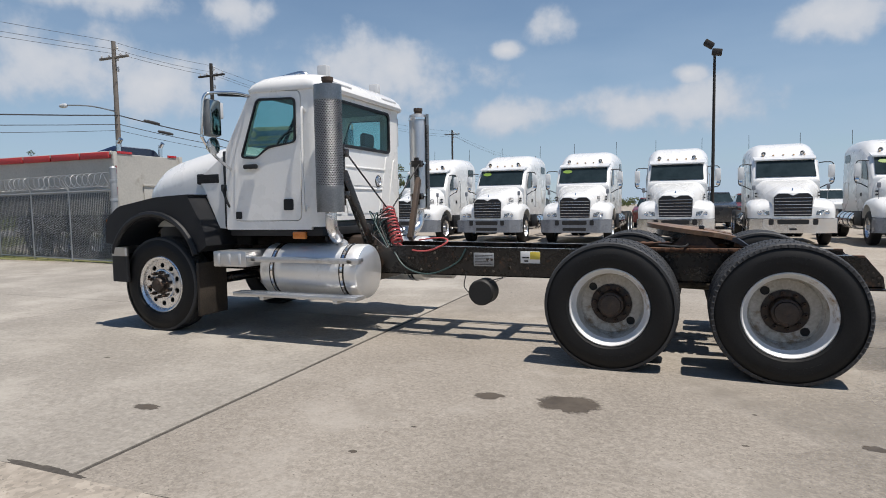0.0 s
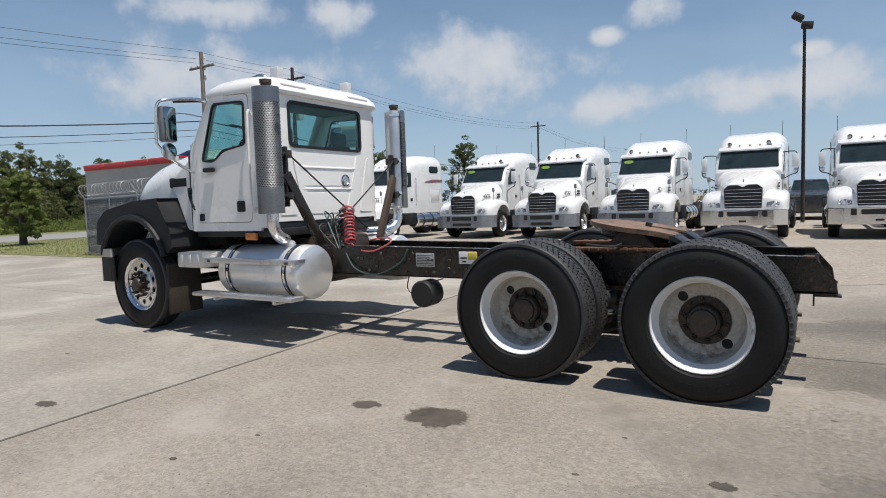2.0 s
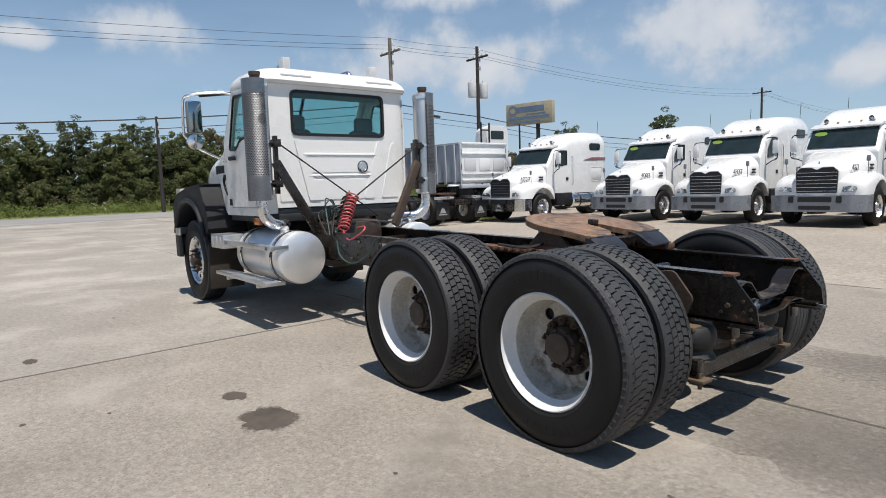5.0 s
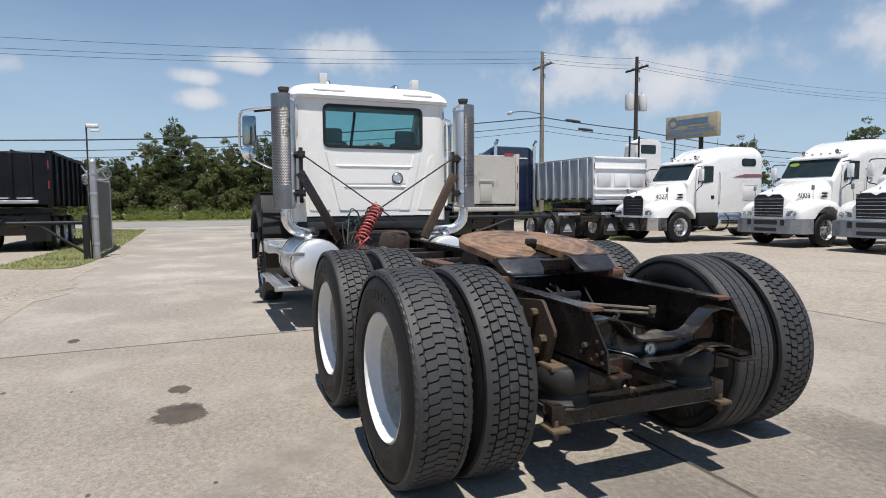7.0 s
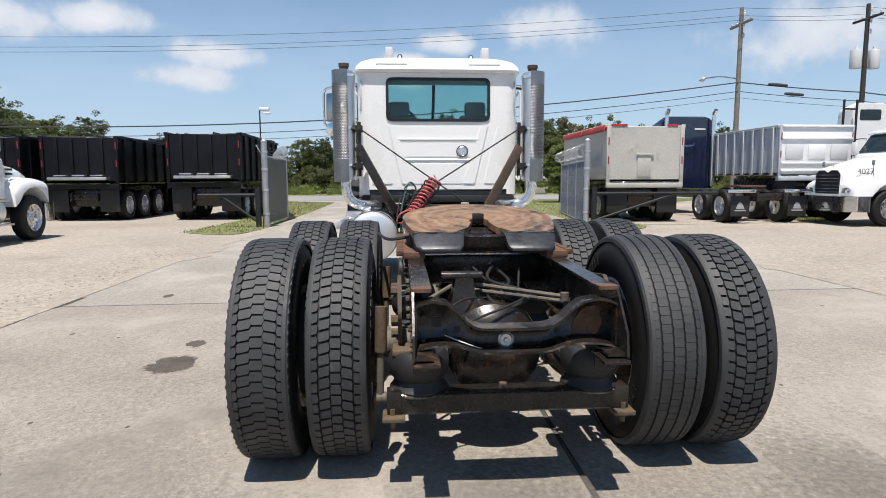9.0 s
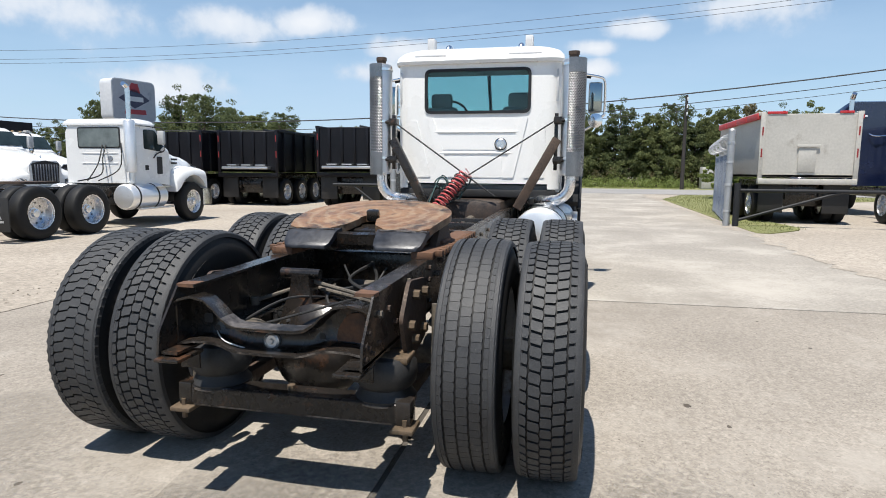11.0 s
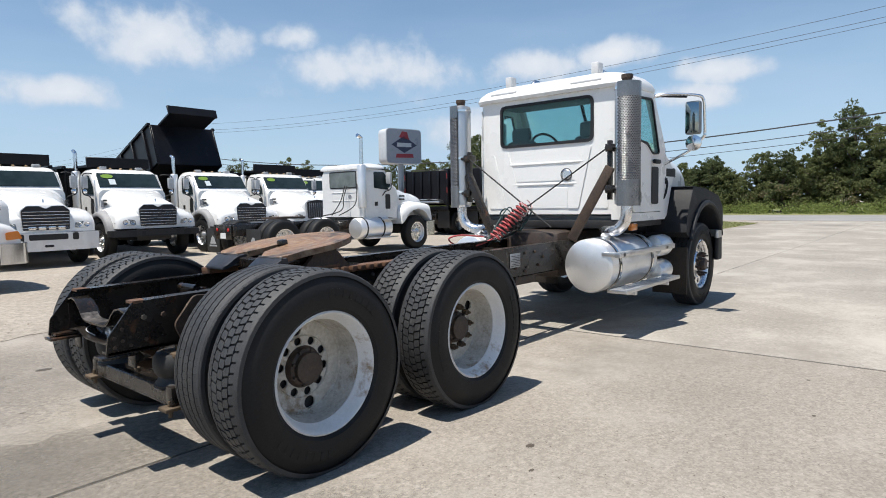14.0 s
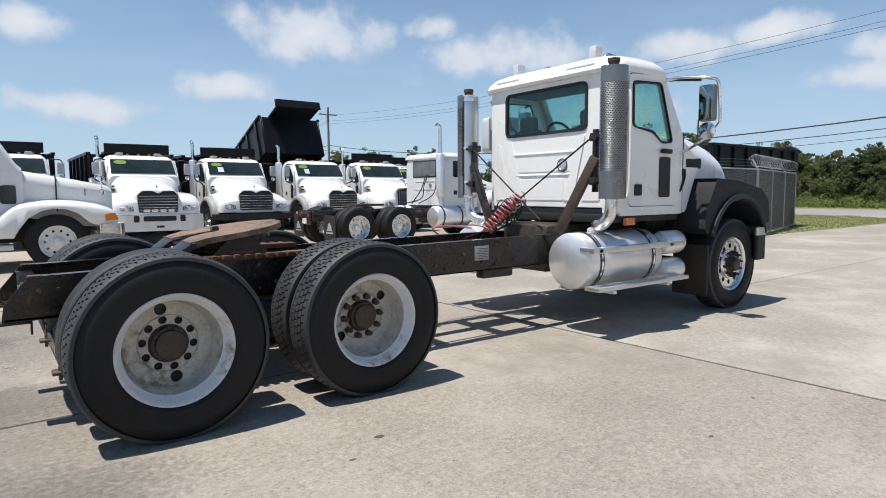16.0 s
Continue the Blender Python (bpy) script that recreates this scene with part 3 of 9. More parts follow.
def hub_mesh():
    bm = B()
    lathe(bm, [(0.112, 0.1), (0.116, 0.075), (0.116, 0.05), (0.104, 0.02), (0.088, 0.012), (0.084, -0.012), (0.052, -0.02), (0.03, -0.016), (0.0, -0.016)], (0, 0, 0), "y", 40)
    for k in range(8):
        a = 2 * math.pi * k / 8
        cyl(bm, (0.096 * math.cos(a), 0.03, 0.096 * math.sin(a)), (0.096 * math.cos(a), 0.004, 0.096 * math.sin(a)), 0.009, 6)
    return finish(bm, "hub", HUB_DARK)


def nut_mesh(material):
    bm = B()
    cyl(bm, (0, 0.03, 0), (0, -0.02, 0), 0.021, 6)
    cyl(bm, (0, -0.02, 0), (0, -0.042, 0), 0.0125, 8, 0.009)
    return finish(bm, "wheel_nut", material)


def flange_mesh():
    bm = B()
    lathe(bm, [(0.1, 0.094), (0.172, 0.094), (0.174, 0.09), (0.168, 0.087), (0.11, 0.086), (0.1, 0.09)], (0, 0, 0), "y", 40)
    return finish(bm, "hub_flange", HUB_DARK)


FLANGE = flange_mesh()
RIM_OUT, RIM_DISC = rim_outer_mesh()
RIM_IN, HUB, HOLE_BACKING = rim_inner_mesh(), hub_mesh(), hole_backing_mesh()
NUT, NUT_ALU, NUT_YELLOW = nut_mesh(RUSTY_BROWN), nut_mesh(HUB_DARK), nut_mesh(DUSTY_YELLOW)


def dual_wheel(parent, x, y, side, kind, outer, spin=0.0):
    """A wheel of a pair; side -1 faces left. Outer wheels carry the hub."""
    turn = pose(x, y, TYRE_R - 0.02, 0, spin, 0 if side < 0 else 180)
    w = part("wheel", RIM_OUT if outer else RIM_IN, None, parent, "deep white steel wheel" if outer else "inner steel wheel")
    w.matrix_local = turn
    t, r = TYRES[kind]
    part("tyre", t, None, w), part("tread", r, None, w, "block tread" if kind != "rib" else "worn ribbed tread")
    if outer:
        part("wheel_disc", RIM_DISC, None, w, "dirty beige wheel disc with round holes")
        hub = part("hub", HUB, None, w, "rusty brown hub")
        hub.location.y = 0.04 if side > 0 else 0.0
        part("brake_drum", HOLE_BACKING, None, w)
        if side < 0:
            part("hub_flange", FLANGE, None, w, "brown bolted hub flange")
        for k in range(10 if side < 0 or x < 0 else 0):
            n = part("wheel_nut", NUT if side < 0 else NUT_YELLOW, None, w)
            a = 2 * math.pi * (k + 0.3) / 10
            n.location = (0.143 * math.cos(a), 0.074, 0.143 * math.sin(a))


def front_wheel(parent, x, y, side):
    w_m = pose(x, y, TYRE_R - 0.012, 0, 0, 0 if side < 0 else 180)
    bm = B()
    lathe(bm, [(0.302, -0.095), (0.324, -0.106), (0.328, -0.12), (0.318, -0.126), (0.3, -0.118), (0.288, -0.1), (0.28, -0.06), (0.28, 0.11), (0.32, 0.126), (0.3, 0.09), (0.29, 0), (0.302, -0.095)], (0, 0, 0), "y", 64)
    disc(bm, 0.284, 0.09, [(0.222, 18 + 36 * k, 0.03) for k in range(10)], -0.085, 0.02)
    lathe(bm, [(0.18, -0.085), (0.172, -0.1), (0.155, -0.106), (0.11, -0.106), (0.11, -0.08)], (0, 0, 0), "y", 40)
    w = part("wheel", bm, ALUMINIUM, parent, "polished aluminium wheel with ten holes")
    w.matrix_local = w_m
    part("tyre", TYRES["rib"][0], None, w), part("tread", TYRES["rib"][1], None, w)
    bm = B()
    lathe(bm, [(0.12, -0.1), (0.112, -0.115), (0.088, -0.12), (0.082, -0.17), (0.07, -0.185), (0.035, -0.19), (0, -0.19)], (0, 0, 0), "y", 32)
    part("hub", bm, HUB_DARK, w, "oily dark hub cap")
    for k in range(10):
        n = part("wheel_nut", NUT_ALU, None, w)
        a = 2 * math.pi * (k + 0.3) / 10
        n.matrix_local = Matrix.Translation((0.143 * math.cos(a), -0.115, 0.143 * math.sin(a))) @ Matrix.Diagonal((1, 1.6, 1, 1))
    bm = B()
    lathe(bm, [(0.21, -0.06), (0.25, -0.02), (0.27, 0.1), (0, 0.11)], (0, 0, 0), "y", 24)
    part("brake_drum", bm, DARK, w)


CAB_Y, CAB_BACK, CAB_LOW = 0.965, -3.62, 1.17
DOOR = [(-4.43, 2.66), (-3.84, 2.63), (-3.87, 1.27), (-4.76, 1.27), (-4.72, 2.02)]
DOOR_WINDOW = [(-4.395, 2.575), (-3.905, 2.555), (-3.915, 2.1), (-4.27, 2.06), (-4.43, 1.95), (-4.63, 1.965)]


def shrink(loop, d):
    c = sum((Vector(p) for p in loop), Vector((0, 0))) / len(loop)
    return [tuple(Vector(p) + (c - Vector(p)).normalized() * d) for p in loop]


def build_cab(truck):
    # side walls with door openings
    for s in (-1, 1):
        bm = B()
        outline = rounded([(-4.88, CAB_LOW), (-3.75, CAB_LOW), (-3.75, 2.68), (-4.45, 2.7), (-4.86, 2.06)], [0.03, 0.0, 0.0, 0.06, 0.06])
        prism(bm, outline, -s * 0.045, xz(s * CAB_Y), [rounded(shrink(DOOR, -0.008), 0.07)])
        part("side_wall", bm, WHITE, truck)
        bm = B()
        prism(bm, rounded(DOOR, 0.07), -s * 0.05, xz(s * (CAB_Y + 0.008)), [rounded(DOOR_WINDOW, 0.05)])
        bmesh.ops.bevel(bm, geom=[e for e in bm.edges if e.calc_face_angle(0) > 1.2], offset=0.006, segments=2, affect="EDGES")
        door = part("door", bm, WHITE, truck)
        bm = B()
        prism(bm, rounded(shrink(DOOR_WINDOW, -0.014), 0.06), 0.02, xz(s * (CAB_Y + 0.012) - 0.01), [rounded(shrink(DOOR_WINDOW, 0.014), 0.045)])
        part("window_seal", bm, BLACK_PLASTIC, door, "black rubber window seal")
        bm = B()
        prism(bm, rounded(DOOR_WINDOW, 0.05), 0.005, xz(s * (CAB_Y - 0.006)))
        part("window_pane", bm, GLASS, door, "green tinted glass")
        bm = B()
        box(bm, -4.575, -4.4, min(s * 0.985, s * 1.03), max(s * 0.985, s * 1.03), 1.835, 1.885, 0.015)
        part("handle", bm, BLACK_PLASTIC, door, "black door handle")
        bm = B()
        prism(bm, rounded_rect(-4.08, -3.96, 1.38, 1.5, 0.02), s * 0.01, xz(s * (CAB_Y + 0.012)))
        part("lower_latch", bm, BLACK_PLASTIC, door, "square black recessed latch")
        bm = B()
        if s > 0:
            prism(bm, rounded_rect(-4.6, -4.4, 1.36, 1.8, 0.03), 0.008, xz(CAB_Y + 0.012))
            part("blind_spot_window", bm, DARK, door, "small dark lower door window")
        else:
            prism(bm, rounded_rect(-4.73, -4.65, 1.29, 1.37, 0.01), -0.006, xz(-CAB_Y - 0.012))
            part("badge", bm, DARK, door, "small dark square badge")
        # grab rail behind the door
        bm = B()
        tube(bm, curve([(-3.79, s * 0.975, 2.4), (-3.79, s * 1.03, 2.37), (-3.79, s * 1.03, 1.45), (-3.79, s * 0.975, 1.42)], 6), 0.014, 10)
        part("grab_rail", bm, WHITE, truck)
        # hinge cover strip in front of the door
        bm = B()
        box(bm, -4.92, -4.87, min(s * 0.9, s * 0.95), max(s * 0.9, s * 0.95), CAB_LOW + 0.02, 2.05, 0.01)
        part("hood_seal", bm, DARK, truck)
    # rear wall with rounded corners
    win = rounded_rect(-0.61, 0.61, 2.085, 2.57, 0.07)
    bm = B()
    prism(bm, [(-0.835, 1.26), (0.835, 1.26), (0.835, 2.68), (-0.835, 2.68)], -0.045, yz(CAB_BACK), [win])
    for s in (-1, 1):
        lathe(bm, [(0.13, 1.2), (0.13, 2.68)], (CAB_BACK - 0.13, s * 0.835, 0), "z", 8, start=0 if s > 0 else -90, sweep=90)
    back = part("rear_wall", bm, WHITE, truck)
    # pressed ribs
    bm = B()
    for y0, y1, z in ((-0.5, 0.5, 1.86), (-0.44, 0.42, 1.615)):
        box(bm, CAB_BACK - 0.004, CAB_BACK + 0.012, y0, y1, z - 0.012, z + 0.012, 0.008)
    for s in (-1, 1):
        prism(bm, rounded([(s * 0.52, 2.03), (s * 0.6, 2.03), (s * 0.44, 1.33), (s * 0.3, 1.33)], 0.02), 0.012, yz(CAB_BACK - 0.002))
        prism(bm, rounded([(s * 0.8, 2.0), (s * 0.72, 2.0), (s * 0.55, 1.33), (s * 0.8, 1.33)], 0.03), 0.01, yz(CAB_BACK - 0.002))
    prism(bm, rounded_rect(-0.42, 0.3, 1.33, 1.57, 0.03), 0.008, yz(CAB_BACK - 0.002))
    prism(bm, rounded_rect(-0.47, 0.47, 1.655, 1.82, 0.03), 0.008, yz(CAB_BACK - 0.002))
    bmesh.ops.bevel(bm, geom=[e for e in bm.edges if e.is_manifold and e.calc_face_angle(0) > 1.2], offset=0.004, segments=1, affect="EDGES")
    part("pressed_rib", bm, WHITE, back)
    bm = B()
    prism(bm, rounded_rect(-0.625, 0.625, 2.07, 2.585, 0.08), 0.026, yz(CAB_BACK - 0.012), [rounded_rect(-0.592, 0.592, 2.103, 2.552, 0.055)])
    part("window_seal", bm, BLACK_PLASTIC, back, "black rubber window seal")
    bm = B()
    prism(bm, rounded_rect(-0.6, 0.6, 2.095, 2.56, 0.06), 0.005, yz(CAB_BACK - 0.012))
    part("window_pane", bm, GLASS, back, "green tinted rear glass")
    bm = B()
    lathe(bm, [(0.062, 0), (0.064, 0.012), (0.05, 0.02), (0.046, 0.014), (0.0, 0.014)], (CAB_BACK, 0.288, 1.718), "x", 32)
    emblem = part("emblem", bm, ALUMINIUM, back, "round metal badge with a dark rim")
    bm = B()
    lathe(bm, [(0.064, 0.0), (0.072, 0.0), (0.072, 0.014), (0.064, 0.014)], (CAB_BACK, 0.288, 1.718), "x", 32, closed=True)
    part("rim", bm, DARK, emblem)
    # narrow grey reflective strips beside the window and vents under the roof
    for s in (-1, 1):
        bm = B()
        box(bm, CAB_BACK - 0.05, CAB_BACK - 0.02, s * 0.92 - 0.012, s * 0.92 + 0.012, 2.2, 2.56, 0.004)
        part("side_strip", bm, PANEL_GREY, back, "narrow grey strip")
        bm = B()
        box(bm, CAB_BACK - 0.0, CAB_BACK + 0.05, min(s * 0.36, s * 0.74), max(s * 0.36, s * 0.74), 2.715, 2.745, 0.008)
        part("roof_vent", bm, PANEL_GREY, back, "narrow vent slot under the roof edge")
    # floor skirt at the back of the cab
    bm = B()
    box(bm, -4.86, CAB_BACK - 0.01, -0.93, 0.93, 1.1, 1.19, 0.01)
    part("floor", bm, DARK, truck)
    # roof
    bm = B()
    rings = []
    for z, dx0, dx1, hy, r in ((2.655, -4.56, -3.575, 0.985, 0.16), (2.69, -4.57, -3.56, 0.995, 0.17), (2.745, -4.53, -3.575, 0.985, 0.2), (2.8, -4.46, -3.62, 0.94, 0.24),
                              (2.835, -4.36, -3.7, 0.86, 0.26), (2.858, -4.2, -3.82, 0.7, 0.2), (2.865, -4.1, -3.95, 0.4, 0.07)):
        rings.append([(x, y, z + 0.02 * (-3.6 - x) - 0.02 * abs(y)) for x, y in rounded_rect(dx0, dx1, -hy, hy, r, 6)])
    loft(bm, rings)
    part("roof", bm, WHITE, truck)
    for s in (-1, 1):
        bm = B()
        box(bm, -3.85, -3.73, s * 0.58 - 0.045, s * 0.58 + 0.045, 2.83, 2.96, 0.012)
        part("beacon_light", bm, PANEL_GREY, truck, "small pale box lamp on the roof")
        bm = B()
        tube(bm, curve([(-4.1, s * 0.45, 2.86), (-4.12, s * 0.45, 2.91), (-4.2, s * 0.45, 2.93), (-4.5, s * 0.43, 2.9)], 5), 0.035, 10)
        part("air_horn", bm, ALUMINIUM, truck, "chrome roof horn")
    # header above the windscreen, front wall and posts
    bm = B()
    for s in (-1, 1):
        tube(bm, [(-4.86, s * 0.9, 2.04), (-4.5, s * 0.88, 2.68)], 0.045, 8)
    box(bm, -4.9, -4.82, -0.92, 0.92, CAB_LOW, 2.04, 0.01)
    part("front_wall", bm, WHITE, truck)
    bm = B()
    loft(bm, [[(-4.87, -0.88, 2.05), (-4.87, 0.88, 2.05), (-4.865, 0.88, 2.05), (-4.865, -0.88, 2.05)],
              [(-4.52, -0.86, 2.67), (-4.52, 0.86, 2.67), (-4.515, 0.86, 2.67), (-4.515, -0.86, 2.67)]])
    part("windscreen", bm, GLASS, truck, "green tinted windscreen")
    bm = B()
    tube(bm, [(-4.875, 0.0, 2.05), (-4.52, 0.0, 2.67)], 0.022, 6)
    part("windscreen_post", bm, BLACK_PLASTIC, truck)
    # interior
    for s in (-1, 1):
        bm = B()
        box(bm, -4.2, -3.75, s * 0.45 - 0.25, s * 0.45 + 0.25, 1.5, 1.68, 0.05)
        box(bm, -3.92, -3.8, s * 0.47 - 0.2, s * 0.47 + 0.2, 1.6, 2.17, 0.05)
        box(bm, -3.9, -3.81, s * 0.47 - 0.13, s * 0.47 + 0.13, 2.15, 2.33, 0.04)
        part("seat", bm, INTERIOR, truck, "dark grey high-backed cab seat")
    bm = B()
    tube(bm, [(-4.4 + 0.1 * math.sin(a), -0.45 + 0.21 * math.cos(a), 2.1 + 0.19 * math.sin(a)) for a in (2 * math.pi * k / 28 for k in range(28))], 0.016, 8, True)
    tube(bm, [(-4.4, -0.45, 2.1), (-4.7, -0.45, 1.9)], 0.025, 8)
    tube(bm, [(-4.4, -0.65, 2.1), (-4.4, -0.25, 2.1)], 0.014, 6)
    part("steering_wheel", bm, DARK, truck, "black steering wheel")
    bm = B()
    box(bm, -4.83, -4.6, -0.86, 0.86, 1.7, 2.0, 0.06)
    part("dashboard", bm, INTERIOR, truck)
    bm = B()
    box(bm, -4.83, -3.68, -0.91, 0.91, 1.19, 1.24)
    part("cab_floor", bm, INTERIOR, truck)
    bm = B()
    box(bm, -4.44, -3.72, -0.9, 0.9, 2.62, 2.64, 0.008)
    part("headliner", bm, INTERIOR, truck)


def build_hood(truck):
    bm = B()
    rings = []
    for x, top, hw, low, shoulder in ((-4.93, 2.14, 0.93, 1.18, 0.16), (-5.2, 2.115, 0.9, 1.2, 0.2), (-5.55, 2.065, 0.87, 1.2, 0.22), (-5.9, 2.0, 0.83, 1.2, 0.22), (-6.1, 1.945, 0.79, 1.2, 0.22), (-6.22, 1.87, 0.76, 1.2, 0.22), (-6.3, 1.72, 0.73, 1.2, 0.2), (-6.34, 1.52, 0.71, 1.2, 0.15)):
        loop = rounded([(-hw, low), (-hw, top - shoulder), (-hw + shoulder, top), (hw - shoulder, top), (hw, top - shoulder), (hw, low)], [0, 0.12, 0.2, 0.2, 0.12, 0], 4)
        rings.append([(x, y, z) for y, z in loop])
    loft(bm, rings)
    hood = part("hood", bm, WHITE, truck, "white sloping hood")
    for s in (-1, 1):
        bm = B()
        box(bm, -5.33, -4.99, min(s * 0.82, s * 0.932), max(s * 0.82, s * 0.932), 1.69, 1.81, 0.015)
        v = part("side_vent", bm, DARK, hood, "dark slotted hood vent")
        for k in range(4):
            bm = B()
            box(bm, -5.31, -5.01, min(s * 0.9, s * 0.938), max(s * 0.9, s * 0.938), 1.705 + 0.026 * k, 1.712 + 0.026 * k)
            part("slat", bm, BLACK_PLASTIC, v)
        # white panel between hood and fender
        bm = B()
        prism(bm, rounded([(-4.93, 2.0), (-4.93, 1.18), (-5.02, 1.2), (-5.2, 1.6), (-5.3, 1.75)], 0.03), s * 0.03, xz(s * 0.9))
        part("hood_side", bm, WHITE, hood)
        bm = B()
        tube(bm, curve([(-4.89, s * 0.95, 1.68), (-4.9, s * 0.98, 1.62), (-4.86, s * 0.98, 1.5), (-4.83, s * 0.96, 1.42)], 5), 0.014, 8)
        box(bm, -4.94, -4.86, min(s * 0.93, s * 0.975), max(s * 0.93, s * 0.975), 1.6, 1.68, 0.012)
        part("hood_latch", bm, BLACK_PLASTIC, hood, "black rubber hood latch")
        # fender
        bm = B()
        outer = [(-5.17, 1.575), (-5.7, 1.55), (-6.3, 1.45), (-6.5, 1.3), (-6.53, 1.0)]
        arch = [(-6.4, 1.0)] + [(-5.76 + 0.63 * math.cos(radians(a)), 0.72 + 0.6 * math.sin(radians(a))) for a in (155, 135, 115, 95, 75, 55, 38, 22)] + [(-5.08, 0.93), (-4.98, 1.0), (-5.02, 1.2)]
        loop = rounded(outer, 0.06) + arch
        prism(bm, loop, -s * 0.5, xz(s * 1.19))
        bmesh.ops.bevel(bm, geom=[e for e in bm.edges if e.is_manifold and e.calc_face_angle(0) > 1.2], offset=0.04, segments=4, affect="EDGES")
        f = part("fender", bm, BLACK_PLASTIC, truck, "black plastic front fender")
        bm = B()
        lip = [(-5.76 + 0.65 * math.cos(radians(a)), s * 1.2, 0.74 + 0.62 * math.sin(radians(a))) for a in range(165, 14, -10)]
        tube(bm, lip, 0.035, 8)
        part("arch_lip", bm, BLACK_PLASTIC, f)
        bm = B()
        box(bm, -5.18, -5.14, s * 0.93 - 0.22, s * 0.93 + 0.22, 0.2, 0.8, 0.008)
        part("mudflap", bm, MUDDY, truck, "dusty brown-black mudflap behind the front wheel")
        bm = B()
        prism(bm, rounded([(-6.545, 1.2), (-6.535, 1.3), (-6.49, 1.3), (-6.49, 1.2)], 0.01), -s * 0.06, xz(s * 1.16))
        part("turn_signal", bm, ORANGE, f, "orange side turn signal")
    bm = B()
    loop = rounded([(-6.62, -1.0), (-6.62, 1.0), (-6.4, 1.22), (-6.15, 1.24), (-6.15, 1.18), (-6.38, 1.15), (-6.52, 1.0), (-6.52, -1.0), (-6.38, -1.15), (-6.15, -1.18), (-6.15, -1.24), (-6.4, -1.22)], 0.03)
    prism(bm, loop, 0.1, xy(0.87))
    part("bumper", bm, DULL_ALU, truck, "dull metal front bumper")
    bm = B()
    prism(bm, loop, 0.3, xy(0.565))
    part("air_dam", bm, BLACK_PLASTIC, truck)
    bm = B()
    box(bm, -6.5, -5.0, -0.42, 0.42, 0.7, 1.75, 0.05)
    part("engine", bm, DARK, truck, "dark engine bay")


def build_stack(truck, s):
    x, y = -3.42, s * 1.095
    bm = B()
    lathe(bm, [(0.0, 1.36), (0.1, 1.36), (0.122, 1.38), (0.124, 2.58), (0.118, 2.61), (0.06, 2.63), (0, 2.63)], (x, y, 0), "z", 36)
    stack = part("exhaust_pipe", bm, DULL_ALU, truck, "vertical aluminium exhaust stack")
    # perforated heat shield over the outer side
    bm = B()
    nu, nv, r, z0, z1 = 17, 50, 0.141, 1.62, 2.47
    lo, hi = (-20, 170) if s > 0 else (190, 380)

    def at(u, z, rr=r):
        a = radians(lo + (hi - lo) * u)
        return (x + rr * math.cos(a), y + rr * math.sin(a), z)

    du, dz = 1 / nu, (z1 - z0) / nv
    for j in range(nv):
        off = 0.5 * (j % 2)
        for i in range(nu):
            u, z = (i + off) * du, z0 + j * dz
            if u + du > 1.0:
                continue
            outer = [bm.verts.new(at(u + a * du, z + b * dz)) for a, b in ((0, 0), (0.5, 0), (1, 0), (1, 1), (0.5, 1), (0, 1))]
            inner = [bm.verts.new(at(u + a * du, z + b * dz, r - 0.004)) for a, b in ((0.26, 0.36), (0.5, 0.22), (0.74, 0.36), (0.74, 0.64), (0.5, 0.78), (0.26, 0.64))]
            for k in range(6):
                q = (k + 1) % 6
                bm.faces.new((outer[k], outer[q], inner[q], inner[k]))
    for za, zb in ((1.355, z0), (z1, 2.62)):
        n = 24
        for k in range(n):
            bm.faces.new([bm.verts.new(at(u, z)) for u, z in ((k / n, za), ((k + 1) / n, za), ((k + 1) / n, zb), (k / n, zb))])
    part("heat_shield", bm, SHIELD, stack, "perforated shiny heat shield", 60)
    # dark sheet added behind the holes to imitate the shade inside the shield
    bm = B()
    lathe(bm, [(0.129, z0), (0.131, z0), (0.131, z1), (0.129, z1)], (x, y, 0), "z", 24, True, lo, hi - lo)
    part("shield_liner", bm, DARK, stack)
    bm = B()
    lathe(bm, [(0.045, 2.6), (0.052, 2.62), (0.052, 2.66), (0.06, 2.665), (0.06, 2.7), (0.046, 2.7), (0.044, 2.6)], (x, y, 0), "z", 24)
    part("stack_tip", bm, RUSTY_BROWN, stack, "dark rusty open pipe tip")
    for z in (1.55, 1.97, 2.56):
        bm = B()
        lathe(bm, [(0.126, z - 0.014), (0.131, z - 0.014), (0.131, z + 0.014), (0.126, z + 0.014)], (x, y, 0), "z", 32, True)
        part("clamp_band", bm, CHROME, stack)
    bm = B()
    tube(bm, curve([(x, y, 1.38), (x, y, 1.26), (x - 0.005, y - s * 0.03, 1.17), (x - 0.02, y - s * 0.11, 1.1), (x - 0.07, y - s * 0.22, 1.075), (x - 0.25, y - s * 0.36, 1.07)], 6), 0.06, 18)
    part("elbow", bm, ALUMINIUM, stack, "bent bright exhaust elbow")
    # mounting post with clamps, and the slanting brace
    bm = B()
    box(bm, -3.41, -3.35, s * 0.93 - 0.02, s * 0.93 + 0.02, 1.42, 2.04, 0.004)
    for z in (1.53, 1.96):
        box(bm, -3.45, -3.31, s * 0.94 - 0.035, s * 0.94 + 0.05, z - 0.04, z + 0.04, 0.006)
        cyl(bm, (-3.33, s * 0.9, z), (-3.33, s * 1.02, z), 0.02, 8)
    part("stack_bracket", bm, FRAME_BLACK, truck, "black stack mounting bracket")
    bm = B()
    a, b = Vector((-3.36, s * 0.92, 1.72)), Vector((-3.3, s * 0.52, 0.99))
    d = (b - a).normalized()
